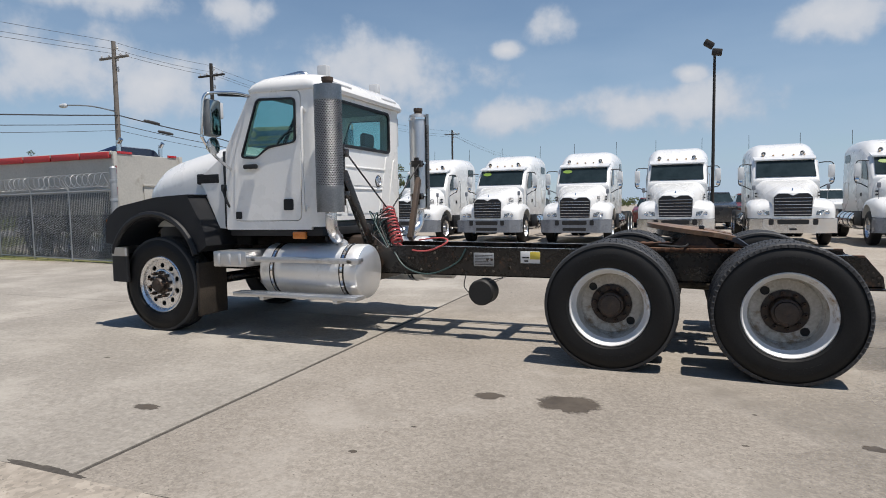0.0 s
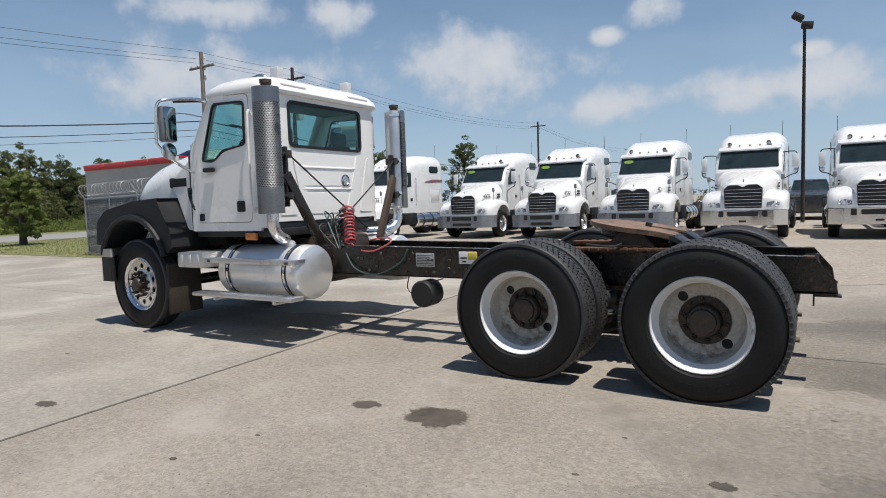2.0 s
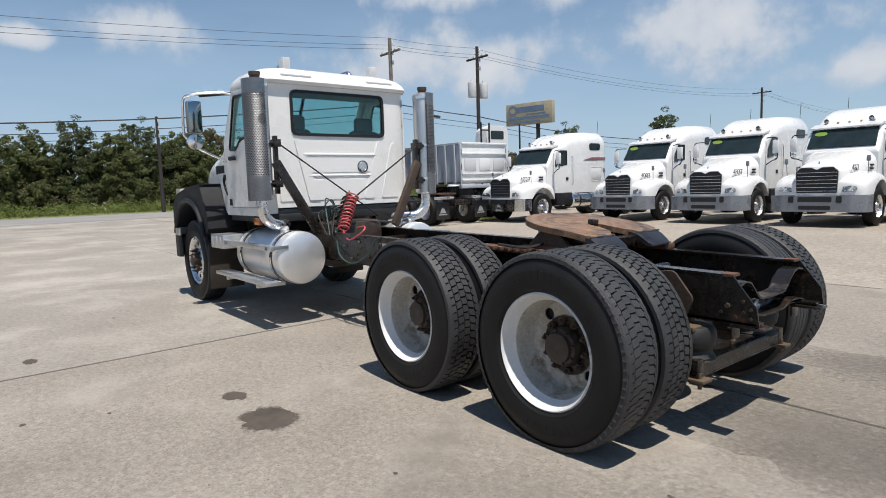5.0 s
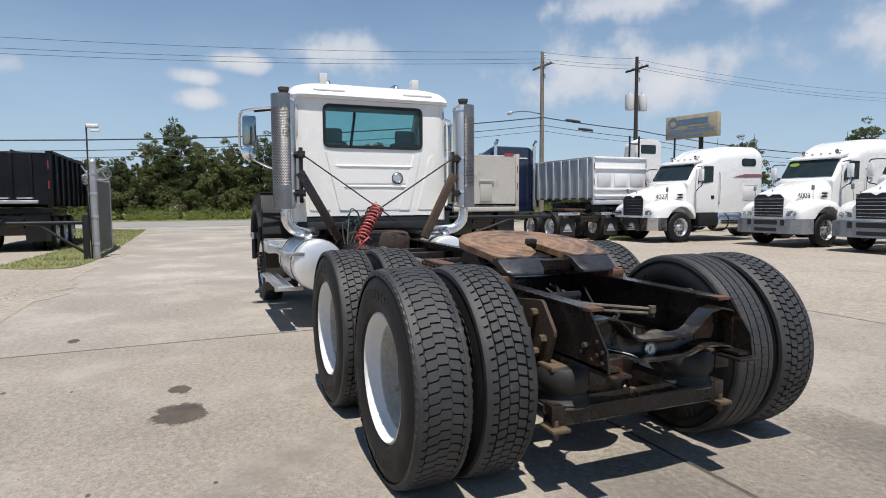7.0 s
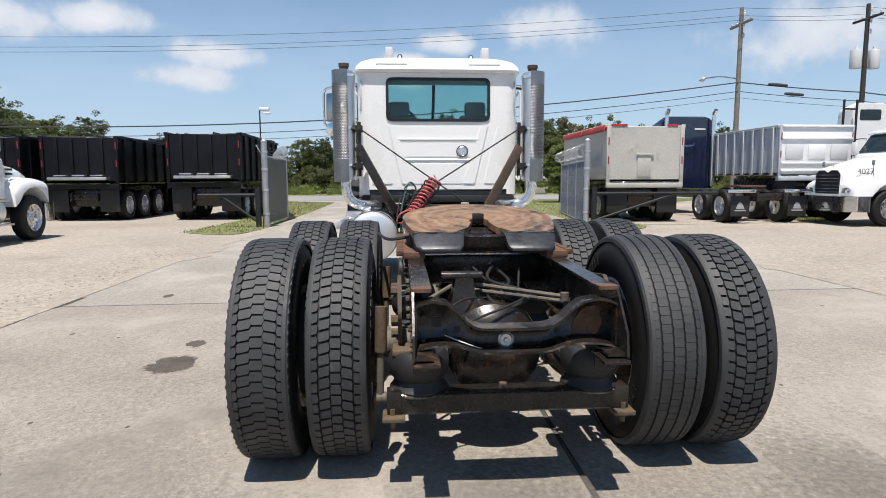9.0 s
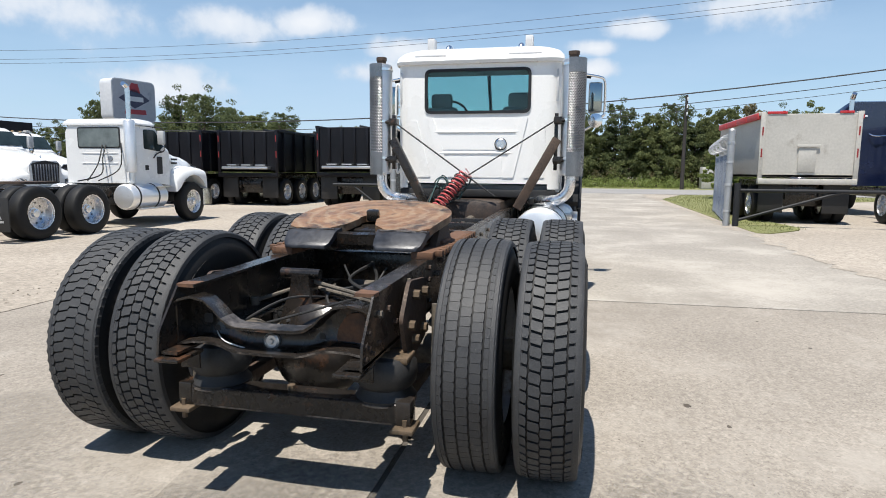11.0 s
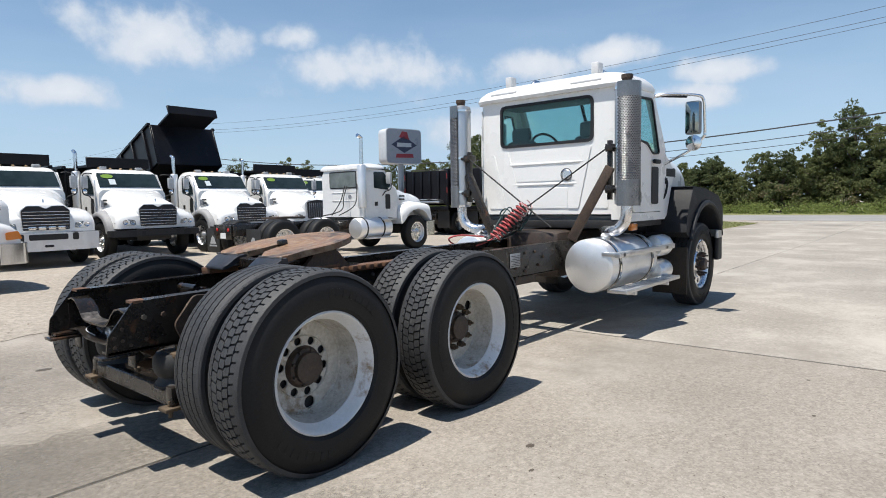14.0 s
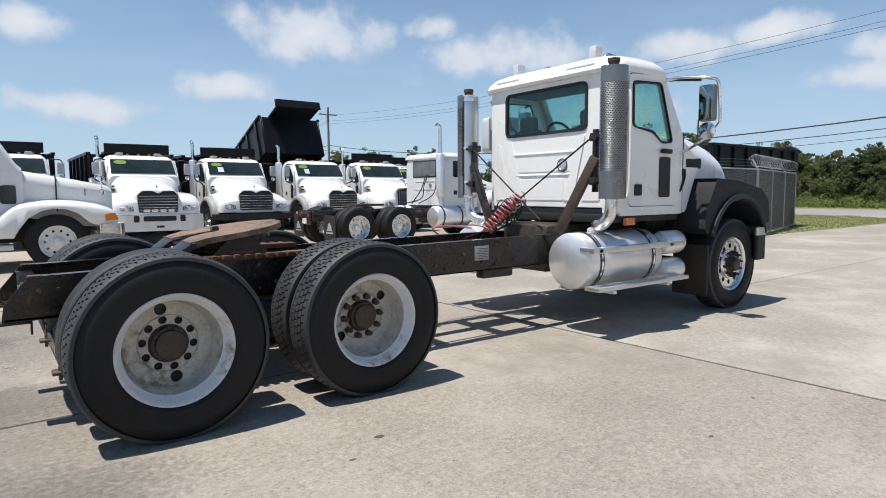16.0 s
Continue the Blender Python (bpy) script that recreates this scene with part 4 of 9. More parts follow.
    m = Matrix.Translation(a) @ d.to_track_quat("Z", "Y").to_matrix().to_4x4()
    box(bm, -0.03, 0.03, -0.05, 0.05, -0.05, (b - a).length, 0.008, m=m)
    part("stack_brace", bm, RUSTY_BROWN if s > 0 else FRAME_BLACK, truck, "rusty brown slanting brace" if s > 0 else "black slanting brace")
    bm = B()
    tube(bm, [(-3.33, s * 0.92, 1.96), (-3.28, -s * 0.28 if s < 0 else -s * 0.12, 1.3 if s > 0 else 1.12)], 0.009, 6)
    part("stay_rod", bm, BLACK_HOSE, truck, "thin black stay rod")


def build_tank(truck, s):
    x0, x1 = (-4.36, -3.175)
    y, z, r = s * 0.788, 0.725, 0.287
    bm = B()
    lathe(bm, [(0, x0 - 0.03), (r - 0.06, x0 - 0.028), (r - 0.012, x0 - 0.005), (r, x0 + 0.02), (r, x1 - 0.02), (r - 0.012, x1 + 0.005), (r - 0.06, x1 + 0.026), (0, x1 + 0.032)], (0, y, z), "x", 48)
    tank = part("fuel_tank", bm, TANK_ALU, truck, "polished aluminium round fuel tank")
    for x in (x0 + 0.16, x1 - 0.16):
        bm = B()
        lathe(bm, [(r + 0.001, x - 0.03), (r + 0.006, x - 0.03), (r + 0.006, x + 0.03), (r + 0.001, x + 0.03)], (0, y, z), "x", 48, True)
        part("strap", bm, FRAME_BLACK, tank, "dark tank strap")
        bm = B()
        lathe(bm, [(r + 0.006, x - 0.014), (r + 0.009, x - 0.014), (r + 0.009, x + 0.014), (r + 0.006, x + 0.014)], (0, y, z), "x", 48, True)
        part("strap_band", bm, CHROME, tank)
    bm = B()
    cyl(bm, (x1 - 0.28, y + s * 0.06, z + r - 0.02), (x1 - 0.25, y + s * 0.07, z + r + 0.035), 0.05, 20, round_end=0.006)
    part("filler_cap", bm, DULL_ALU, tank)
    bm = B()
    yo = s * 1.19
    box(bm, -4.6, -3.06, min(yo, yo - s * 0.06), max(yo, yo - s * 0.06), 0.835, 0.89, 0.006)
    box(bm, -4.38, -4.32, min(s * 0.95, yo), max(s * 0.95, yo), 0.84, 0.88, 0.004)
    box(bm, -3.2, -3.14, min(s * 0.95, yo), max(s * 0.95, yo), 0.84, 0.88, 0.004)
    part("upper_step", bm, DULL_ALU, truck, "flat aluminium step bar")
    bm = B()
    y1, y2 = s * 1.26, s * 1.08
    box(bm, -4.58, -3.06, min(y1, y2), max(y1, y2), 0.475, 0.515, 0.006)
    for k in range(34):
        for j in range(3):
            cx, cy = -4.5 + 0.042 * k, s * (1.12 + 0.045 * j)
            box(bm, cx - 0.012, cx + 0.012, cy - 0.008, cy + 0.008, 0.515, 0.52)
    for x in (-4.2, -3.3):
        box(bm, x - 0.025, x + 0.025, min(s * 0.95, y1), max(s * 0.95, y1), 0.44, 0.476, 0.004)
    part("lower_step", bm, DULL_ALU, truck, "studded aluminium step")
    if s < 0:
        bm = B()
        box(bm, -4.88, -4.44, -1.2, -0.75, 0.775, 0.945, 0.012)
        part("battery_box", bm, DULL_ALU, truck, "aluminium step box")
        for x in (-4.8, -4.66, -4.52):
            bm = B()
            box(bm, x - 0.02, x + 0.02, -1.206, -1.2, 0.8, 0.92, 0.004)
            part("box_seam", bm, PANEL_GREY, truck)
    else:
        for zz, rr in ((0.86, 0.13), (0.56, 0.13)):
            bm = B()
            lathe(bm, [(0, -4.78), (rr - 0.05, -4.775), (rr - 0.01, -4.74), (rr, -4.7), (rr, -4.44), (rr - 0.02, -4.4), (0, -4.38)], (0, 1.0, zz), "x", 28)
            part("air_tank", bm, TANK_ALU, truck, "small round aluminium air tank")


def build_frame(truck):
    for s in (-1, 1):
        bm = B()
        side = rounded([(-6.3, 0.7), (-6.3, 0.95), (-3.2, 0.975), (0.3, 0.942), (1.31, 0.925), (1.44, 0.76), (1.455, 0.658), (0.9, 0.658), (-3.2, 0.67)], 0.01)
        prism(bm, side, -s * 0.01, xz(s * 0.435))
        prism(bm, [(-6.3, 0.94), (-3.2, 0.965), (0.3, 0.932), (1.31, 0.915), (1.31, 0.927), (0.3, 0.944), (-3.2, 0.977), (-6.3, 0.952)], -s * 0.085, xz(s * 0.436))
        box(bm, -6.3, 1.44, min(s * 0.435, s * 0.35), max(s * 0.435, s * 0.35), 0.665, 0.677)
        rail = part("frame_rail", bm, FRAME_BLACK, truck, "long black steel frame rail")
        bm = B()
        prism(bm, rounded([(1.23, s * 0.352), (1.25, s * 0.437), (1.312, s * 0.437), (1.312, s * 0.352)], 0.012), 0.0145, xy(0.916))
        part("worn_edge", bm, RUST, rail, "rust along the worn rail edge")
        rng = random.Random(5 + s)
        for k in range(46):
            bm = B()
            xx, zz = rng.uniform(-2.9, 1.3), rng.choice((0.72, 0.76, 0.84, 0.9))
            cyl(bm, (xx, s * 0.432, zz), (xx, s * 0.452, zz), 0.014, 6)
            part("bolt", bm, RUSTY_BROWN if k % 3 else GREASE, rail)
        bm = B()
        x0, x1 = (-2.12, -1.9) if s < 0 else (-2.4, -2.22)
        box(bm, x0, x1, min(s * 0.436, s * 0.442), max(s * 0.436, s * 0.442), 0.77, 0.91, 0.004)
        part("data_plate", bm, LABEL_GREY, rail, "grey printed data plate")
        bm = B()
        for k in range(7):
            box(bm, x0 + 0.015, x1 - 0.015 - 0.02 * (k % 3), min(s * 0.441, s * 0.4445), max(s * 0.441, s * 0.4445), 0.785 + 0.016 * k, 0.79 + 0.016 * k)
        part("small_print", bm, DARK, rail)
    bm = B()
    box(bm, -1.62, -1.42, -0.441, -0.436, 0.81, 0.93, 0.003)
    part("sticker", bm, WHITE, truck, "white and yellow warning sticker")
    bm = B()
    box(bm, -1.52, -1.42, -0.445, -0.4405, 0.85, 0.925, 0.003)
    part("sticker_field", bm, YELLOW, truck)
    bm = B()
    box(bm, -1.6, -1.53, -0.445, -0.4405, 0.86, 0.875)
    box(bm, -1.58, -1.54, -0.445, -0.4405, 0.825, 0.84)
    part("small_print", bm, DARK, truck)
    # crossmembers
    for x in (-2.9, -2.35, -1.6, -0.9, -0.1):
        bm = B()
        box(bm, x - 0.05, x + 0.05, -0.425, 0.425, 0.72, 0.9, 0.01)
        part("crossmember", bm, FRAME_BLACK, truck)
    bm = B()
    cyl(bm, (-3.4, 0, 0.85), (-0.9, 0, 0.66), 0.06, 16)
    part("drive_shaft", bm, GREASE, truck)
    bm = B()
    cyl(bm, (-0.6, 0, 0.62), (0.5, 0, 0.58), 0.05, 16)
    part("drive_shaft", bm, GREASE, truck)
    bm = B()
    box(bm, -5.0, -3.3, -0.36, 0.36, 0.55, 1.08, 0.08)
    part("gearbox", bm, HUB_DARK, truck, "dirty gearbox under the cab")
    # lamp disc hanging under the left rail
    bm = B()
    cyl(bm, (-2.03, -0.5, 0.5), (-2.03, -0.28, 0.5), 0.135, 28, round_end=0.015)
    part("air_reservoir", bm, BLACK_HOSE, truck, "round black reservoir under the frame")
    bm = B()
    cyl(bm, (-2.85, -0.12, 0.68), (-2.45, -0.12, 0.68), 0.09, 20, round_end=0.02)
    part("air_tank", bm, DULL_ALU, truck)
    bm = B()
    box(bm, -2.75, -2.35, 0.3, 0.42, 0.58, 0.67, 0.02)
    part("step_bracket", bm, HUB_DARK, truck, "dirty bracket under the frame")
    # tail crossmember: an open channel with a dipped top
    tops = [(0.425, 0.862), (0.4, 0.876), (0.345, 0.888), (0.285, 0.876), (0.235, 0.838), (0.2, 0.8), (0.165, 0.776), (0.13, 0.768)]
    lows = [(0.425, 0.668), (0.4, 0.682), (0.345, 0.692), (0.285, 0.694), (0.235, 0.69), (0.2, 0.681), (0.165, 0.668), (0.13, 0.661)]
    rows = [(-y, zt, zb) for (y, zt), (_, zb) in zip(tops, lows)] + [(0.0, 0.766, 0.658)] + [(y, zt, zb) for (y, zt), (_, zb) in zip(reversed(tops), reversed(lows))]
    shift = lambda y: y - 0.022 * (1 - abs(y) / 0.425)
    bm = B()
    loft(bm, [[(1.235, shift(y), zb), (1.345, shift(y), zb), (1.345, shift(y), zb + 0.01), (1.262, shift(y), zb + 0.01), (1.247, shift(y), zb + 0.025),
               (1.247, shift(y), zt - 0.025), (1.262, shift(y), zt - 0.01), (1.345, shift(y), zt - 0.01), (1.345, shift(y), zt), (1.25, shift(y), zt), (1.235, shift(y), zt - 0.015)] for y, zt, zb in rows])
    tail = part("tail_crossmember", bm, FRAME_BLACK, truck, "glossy black channel-shaped tail crossmember", 50)
    for s in (-1, 1):
        bm = B()
        prism(bm, rounded([(1.236, 0.69), (1.34, 0.675), (1.34, 0.86), (1.236, 0.865)], 0.012), -s * 0.01, xz(s * 0.424))
        part("end_plate", bm, FRAME_BLACK, tail)
    bm = B()
    loft(bm, [[(1.252, shift(y), zt + 0.0005), (1.347, shift(y), zt + 0.0005), (1.347, shift(y), zt + 0.0035), (1.252, shift(y), zt + 0.0035)] for y, zt, zb in rows if abs(y) < 0.21])
    part("worn_flange", bm, WORN_STEEL, tail, "worn bare edge of the crossmember")
    bm = B()
    loft(bm, [[(1.3445, shift(y), zb - 0.001), (1.3475, shift(y), zb - 0.001), (1.3475, shift(y), zb + 0.007), (1.3445, shift(y), zb + 0.007)] for y, zt, zb in rows])
    part("worn_lip", bm, WORN_STEEL, tail, "bright worn lower lip")
    for y, z, w, h in ((-0.33, 0.775, 0.02, 0.02), (-0.24, 0.745, 0.014, 0.014), (-0.29, 0.735, 0.011, 0.011), (0.22, 0.79, 0.012, 0.012), (0.19, 0.73, 0.013, 0.013)):
        bm = B()
        prism(bm, rounded_rect(y - w, y + w, z - h, z + h, 0.009), 0.004, yz(1.246))
        part("hole", bm, DARK, tail)
    bm = B()
    prism(bm, rounded([(0.25, 0.71), (0.36, 0.7), (0.39, 0.76), (0.37, 0.84), (0.3, 0.83), (0.26, 0.77)], 0.03), 0.004, yz(1.2465))
    part("rust_patch", bm, RUST, tail, "rust patch inside the channel")
    bm = B()
    box(bm, 1.246, 1.26, -0.085, 0.025, 0.735, 0.742, 0.003)
    part("socket_bracket", bm, DULL_ALU, tail)
    bm = B()
    lathe(bm, [(0.036, 0), (0.036, 0.014), (0.028, 0.02), (0.024, 0.012), (0.012, 0.012), (0.008, 0.02), (0, 0.02)], (1.25, -0.033, 0.697), "x", 24)
    part("tow_socket", bm, DULL_ALU, tail, "round metal socket")
    for s in (-1, 1):
        for y, z in ((0.385, 0.8), (0.385, 0.7)):
            bm = B()
            cyl(bm, (1.25, s * y, z), (1.264, s * y, z), 0.011, 6)
            part("bolt", bm, FRAME_BLACK, tail)
        bm = B()
        box(bm, 1.3, 1.475, min(s * 0.325, s * 0.434), max(s * 0.325, s * 0.434), 0.64, 0.656, 0.004)
        box(bm, 1.3, 1.312, min(s * 0.34, s * 0.43), max(s * 0.34, s * 0.43), 0.57, 0.642, 0.004)
        part("tail_bracket", bm, FRAME_BLACK, tail, "black angle bracket with rusty edge")
        for k, (xx, zz) in enumerate(((1.37, 0.79), (1.41, 0.75), (1.37, 0.73), (1.41, 0.7), (1.33, 0.7), (1.25, 0.72))):
            bm = B()
            cyl(bm, (xx, s * 0.43, zz), (xx, s * 0.442, zz), 0.01, 8)
            part("hole", bm, HUB_DARK, tail)
    # axles and suspension
    for x in (-0.66, 0.66):
        bm = B()
        cyl(bm, (x, -0.98, 0.53), (x, 0.98, 0.53), 0.075, 20)
        axle = part("rear_axle", bm, GREASE, truck, "dirty drive axle")
        bm = B()
        lathe(bm, [(0, -0.2), (0.12, -0.19), (0.19, -0.12), (0.215, 0), (0.19, 0.12), (0.12, 0.19), (0, 0.2)], (x + 0.03, 0.0, 0.55), "x", 28)
        lathe(bm, [(0.225, -0.02), (0.225, 0.02)], (x + 0.03, 0, 0.55), "x", 28)
        part("differential", bm, FRAME_BLACK, axle, "round black differential housing")
        for s in (-1, 1):
            bm = B()
            lathe(bm, [(0, 0.0), (0.1, 0.0), (0.128, 0.012), (0.134, 0.035), (0.118, 0.055), (0.112, 0.075), (0.132, 0.1), (0.14, 0.14), (0.136, 0.18), (0.118, 0.208), (0.09, 0.215), (0, 0.215)], (x + 0.4, s * 0.4, 0.405), "z", 32)
            part("air_spring", bm, BLACK_HOSE, axle, "black rubber air spring")
            bm = B()
            lathe(bm, [(0.131, 0.418), (0.137, 0.42), (0.137, 0.427), (0.131, 0.43)], (x + 0.4, s * 0.4, 0.0), "z", 32, True)
            part("bead_ring", bm, WORN_STEEL, axle, "bright worn bead ring")
            bm = B()
            box(bm, x - 0.5, x + 0.5, s * 0.42 - 0.05, s * 0.42 + 0.05, 0.34, 0.404, 0.012)
            part("spring_beam", bm, RUSTY_BROWN, axle)
            bm = B()
            back = 0.33 if s < 0 else 0.16
            cyl(bm, (x + back, s * 0.575, 0.58), (x + back - 0.02, s * 0.57, 0.79), 0.029, 14)
            # the lower rods and the right-hand shock take the darker colour
            shock = part("shock_absorber", bm, DUSTY_YELLOW if s < 0 else GREASE, axle, "dusty yellow-brown shock absorber" if s < 0 else "grimy dark shock absorber")
            bm = B()
            cyl(bm, (x + back + 0.01, s * 0.58, 0.36), (x + back, s * 0.575, 0.59), 0.018, 12)
            cyl(bm, (x + back + 0.01, s * 0.58 - 0.03, 0.36), (x + back + 0.01, s * 0.58 + 0.03, 0.36), 0.026, 14)
            part("shock_rod", bm, GREASE, shock, "grimy lower rod and eye")
            bm = B()
            lathe(bm, [(0, 0), (0.08, 0.0), (0.09, 0.03), (0.09, 0.12), (0.07, 0.15), (0, 0.15)], (x + 0.2, s * 0.33, 0.6), "x", 20)
            part("brake_chamber", bm, GREASE, axle)
            bm = B()
            cyl(bm, (x, s * 0.6, 0.533), (x, s * 0.72, 0.533), 0.2, 32)
            part("brake_drum", bm, RUSTY_BROWN, axle)
    bm = B()
    loft(bm, [[(x, y, z) for x, z in ((1.06, 0.346), (1.172, 0.346), (1.178, 0.352), (1.178, 0.43), (1.172, 0.436), (1.06, 0.436), (1.06, 0.428), (1.166, 0.426), (1.166, 0.356), (1.06, 0.354))] for y in (-0.5, 0.5)])
    beam = part("cross_beam", bm, FRAME_BLACK, truck, "black channel beam between the air springs")
    bm = B()
    box(bm, 1.172, 1.1795, -0.47, 0.47, 0.346, 0.352)
    part("worn_edge", bm, WORN_STEEL, beam, "bright worn lower edge")
    for s in (-1, 1):
        bm = B()
        box(bm, 1.1, 1.225, s * 0.515 - 0.05, s * 0.515 + 0.05, 0.325, 0.346, 0.005)
        cyl(bm, (1.18, s * 0.52, 0.285), (1.18, s * 0.52, 0.375), 0.012, 6)
        part("beam_pad", bm, DUSTY_YELLOW, truck, "dusty yellow-brown pad")
        bm = B()
        box(bm, 1.1, 1.182, min(s * 0.48, s * 0.545), max(s * 0.48, s * 0.545), 0.347, 0.45, 0.006)
        part("beam_end", bm, FRAME_BLACK, truck, "black beam end bracket with rust")
        bm = B()
        prism(bm, rounded([(0.72, 0.9), (1.0, 0.93), (1.12, 0.78), (1.05, 0.62), (0.9, 0.58), (0.72, 0.62)], 0.03), s * 0.018, xz(s * 0.475))
        hanger = part("hanger", bm, RUSTY_BROWN, truck, "rusty spring hanger plate")
        for xx, zz in ((0.8, 0.85), (0.95, 0.86), (1.03, 0.74), (0.82, 0.68), (0.96, 0.66)):
            bm = B()
            cyl(bm, (xx, s * 0.49, zz), (xx, s * 0.525, zz), 0.022, 6)
            part("bolt", bm, DUSTY_YELLOW, hanger)
        bm = B()
        box(bm, 1.0, 1.14, s * 0.43 - 0.09, s * 0.43 + 0.09, 0.595, 0.625, 0.008)
        cyl(bm, (1.06, s * 0.4, 0.62), (1.06, s * 0.4, 0.68), 0.018, 6)
        part("spring_seat", bm, DUSTY_YELLOW, truck, "dusty air spring seat")
    for p, q in (((0.66, -0.13, 0.84), (0.86, 0.33, 0.8)), ((0.62, -0.12, 0.8), (0.82, 0.36, 0.765)), ((0.5, -0.2, 0.8), (0.75, -0.4, 0.74))):
        bm = B()
        tube(bm, [p, q], 0.011, 8)
        cyl(bm, Vector(q) - Vector((0, 0, 0.02)), Vector(q) + Vector((0, 0, 0.02)), 0.022, 10)
        part("torque_rod", bm, GREASE, truck, "dusty torque rod")
    bm = B()
    loft(bm, [[(0.55, -0.25, 0.66), (0.78, -0.25, 0.66), (0.78, -0.05, 0.66), (0.55, -0.05, 0.66)], [(0.6, -0.21, 0.8), (0.74, -0.21, 0.8), (0.74, -0.1, 0.8), (0.6, -0.1, 0.8)],
              [(0.6, -0.2, 0.88), (0.74, -0.2, 0.88), (0.74, -0.11, 0.88), (0.6, -0.11, 0.88)]])
    cyl(bm, (0.7, -0.27, 0.885), (0.7, -0.06, 0.885), 0.026, 12)
    part("rod_tower", bm, FRAME_BLACK, truck, "black torque rod bracket on the axle")
    bm = B()
    lathe(bm, [(0.235, 0), (0.235, 0.025), (0.2, 0.06), (0.14, 0.1), (0, 0.12)], (0.82, -0.02, 0.53), "x", 28)
    cover = part("differential_cover", bm, FRAME_BLACK, truck, "black oily differential cover")
    for k in range(12):
        bm = B()
        a = 2 * math.pi * k / 12
        cyl(bm, (0.82, -0.02 + 0.215 * math.cos(a), 0.53 + 0.215 * math.sin(a)), (0.858, -0.02 + 0.215 * math.cos(a), 0.53 + 0.215 * math.sin(a)), 0.012, 6)
        part("bolt", bm, GREASE, cover)
    bm = B()
    cyl(bm, (1.12, -0.02, 0.4), (1.12, -0.02, 0.46), 0.018, 8)
    part("drain_plug", bm, DUSTY_YELLOW, truck)
    # air lines looping over the axles
    rng = random.Random(44)
    for k in range(4):
        y0, x0 = rng.uniform(-0.36, 0.36), rng.uniform(0.2, 0.5)
        bm = B()
        tube(bm, curve([(x0, y0, 0.88), (x0 + 0.2, y0 + rng.uniform(-0.15, 0.15), 0.8 + rng.uniform(-0.06, 0.03)), (x0 + 0.45, y0 + rng.uniform(-0.2, 0.2), 0.78), (x0 + 0.6, rng.uniform(-0.38, 0.38), 0.68)], 6), rng.choice((0.006, 0.009)), 6)
        part("air_line", bm, BLACK_HOSE, truck, "thin air line over the axle")
    for y0, y1, x1 in ((-0.3, -0.12, 1.28),):
        bm = B()
        tube(bm, curve([(1.24, y0, 0.72), (1.32, (y0 + y1) / 2, 0.7), (x1, y1, 0.66)], 6), 0.003, 6)
        part("wire_end", bm, PANEL_GREY, truck, "cut pale wire")


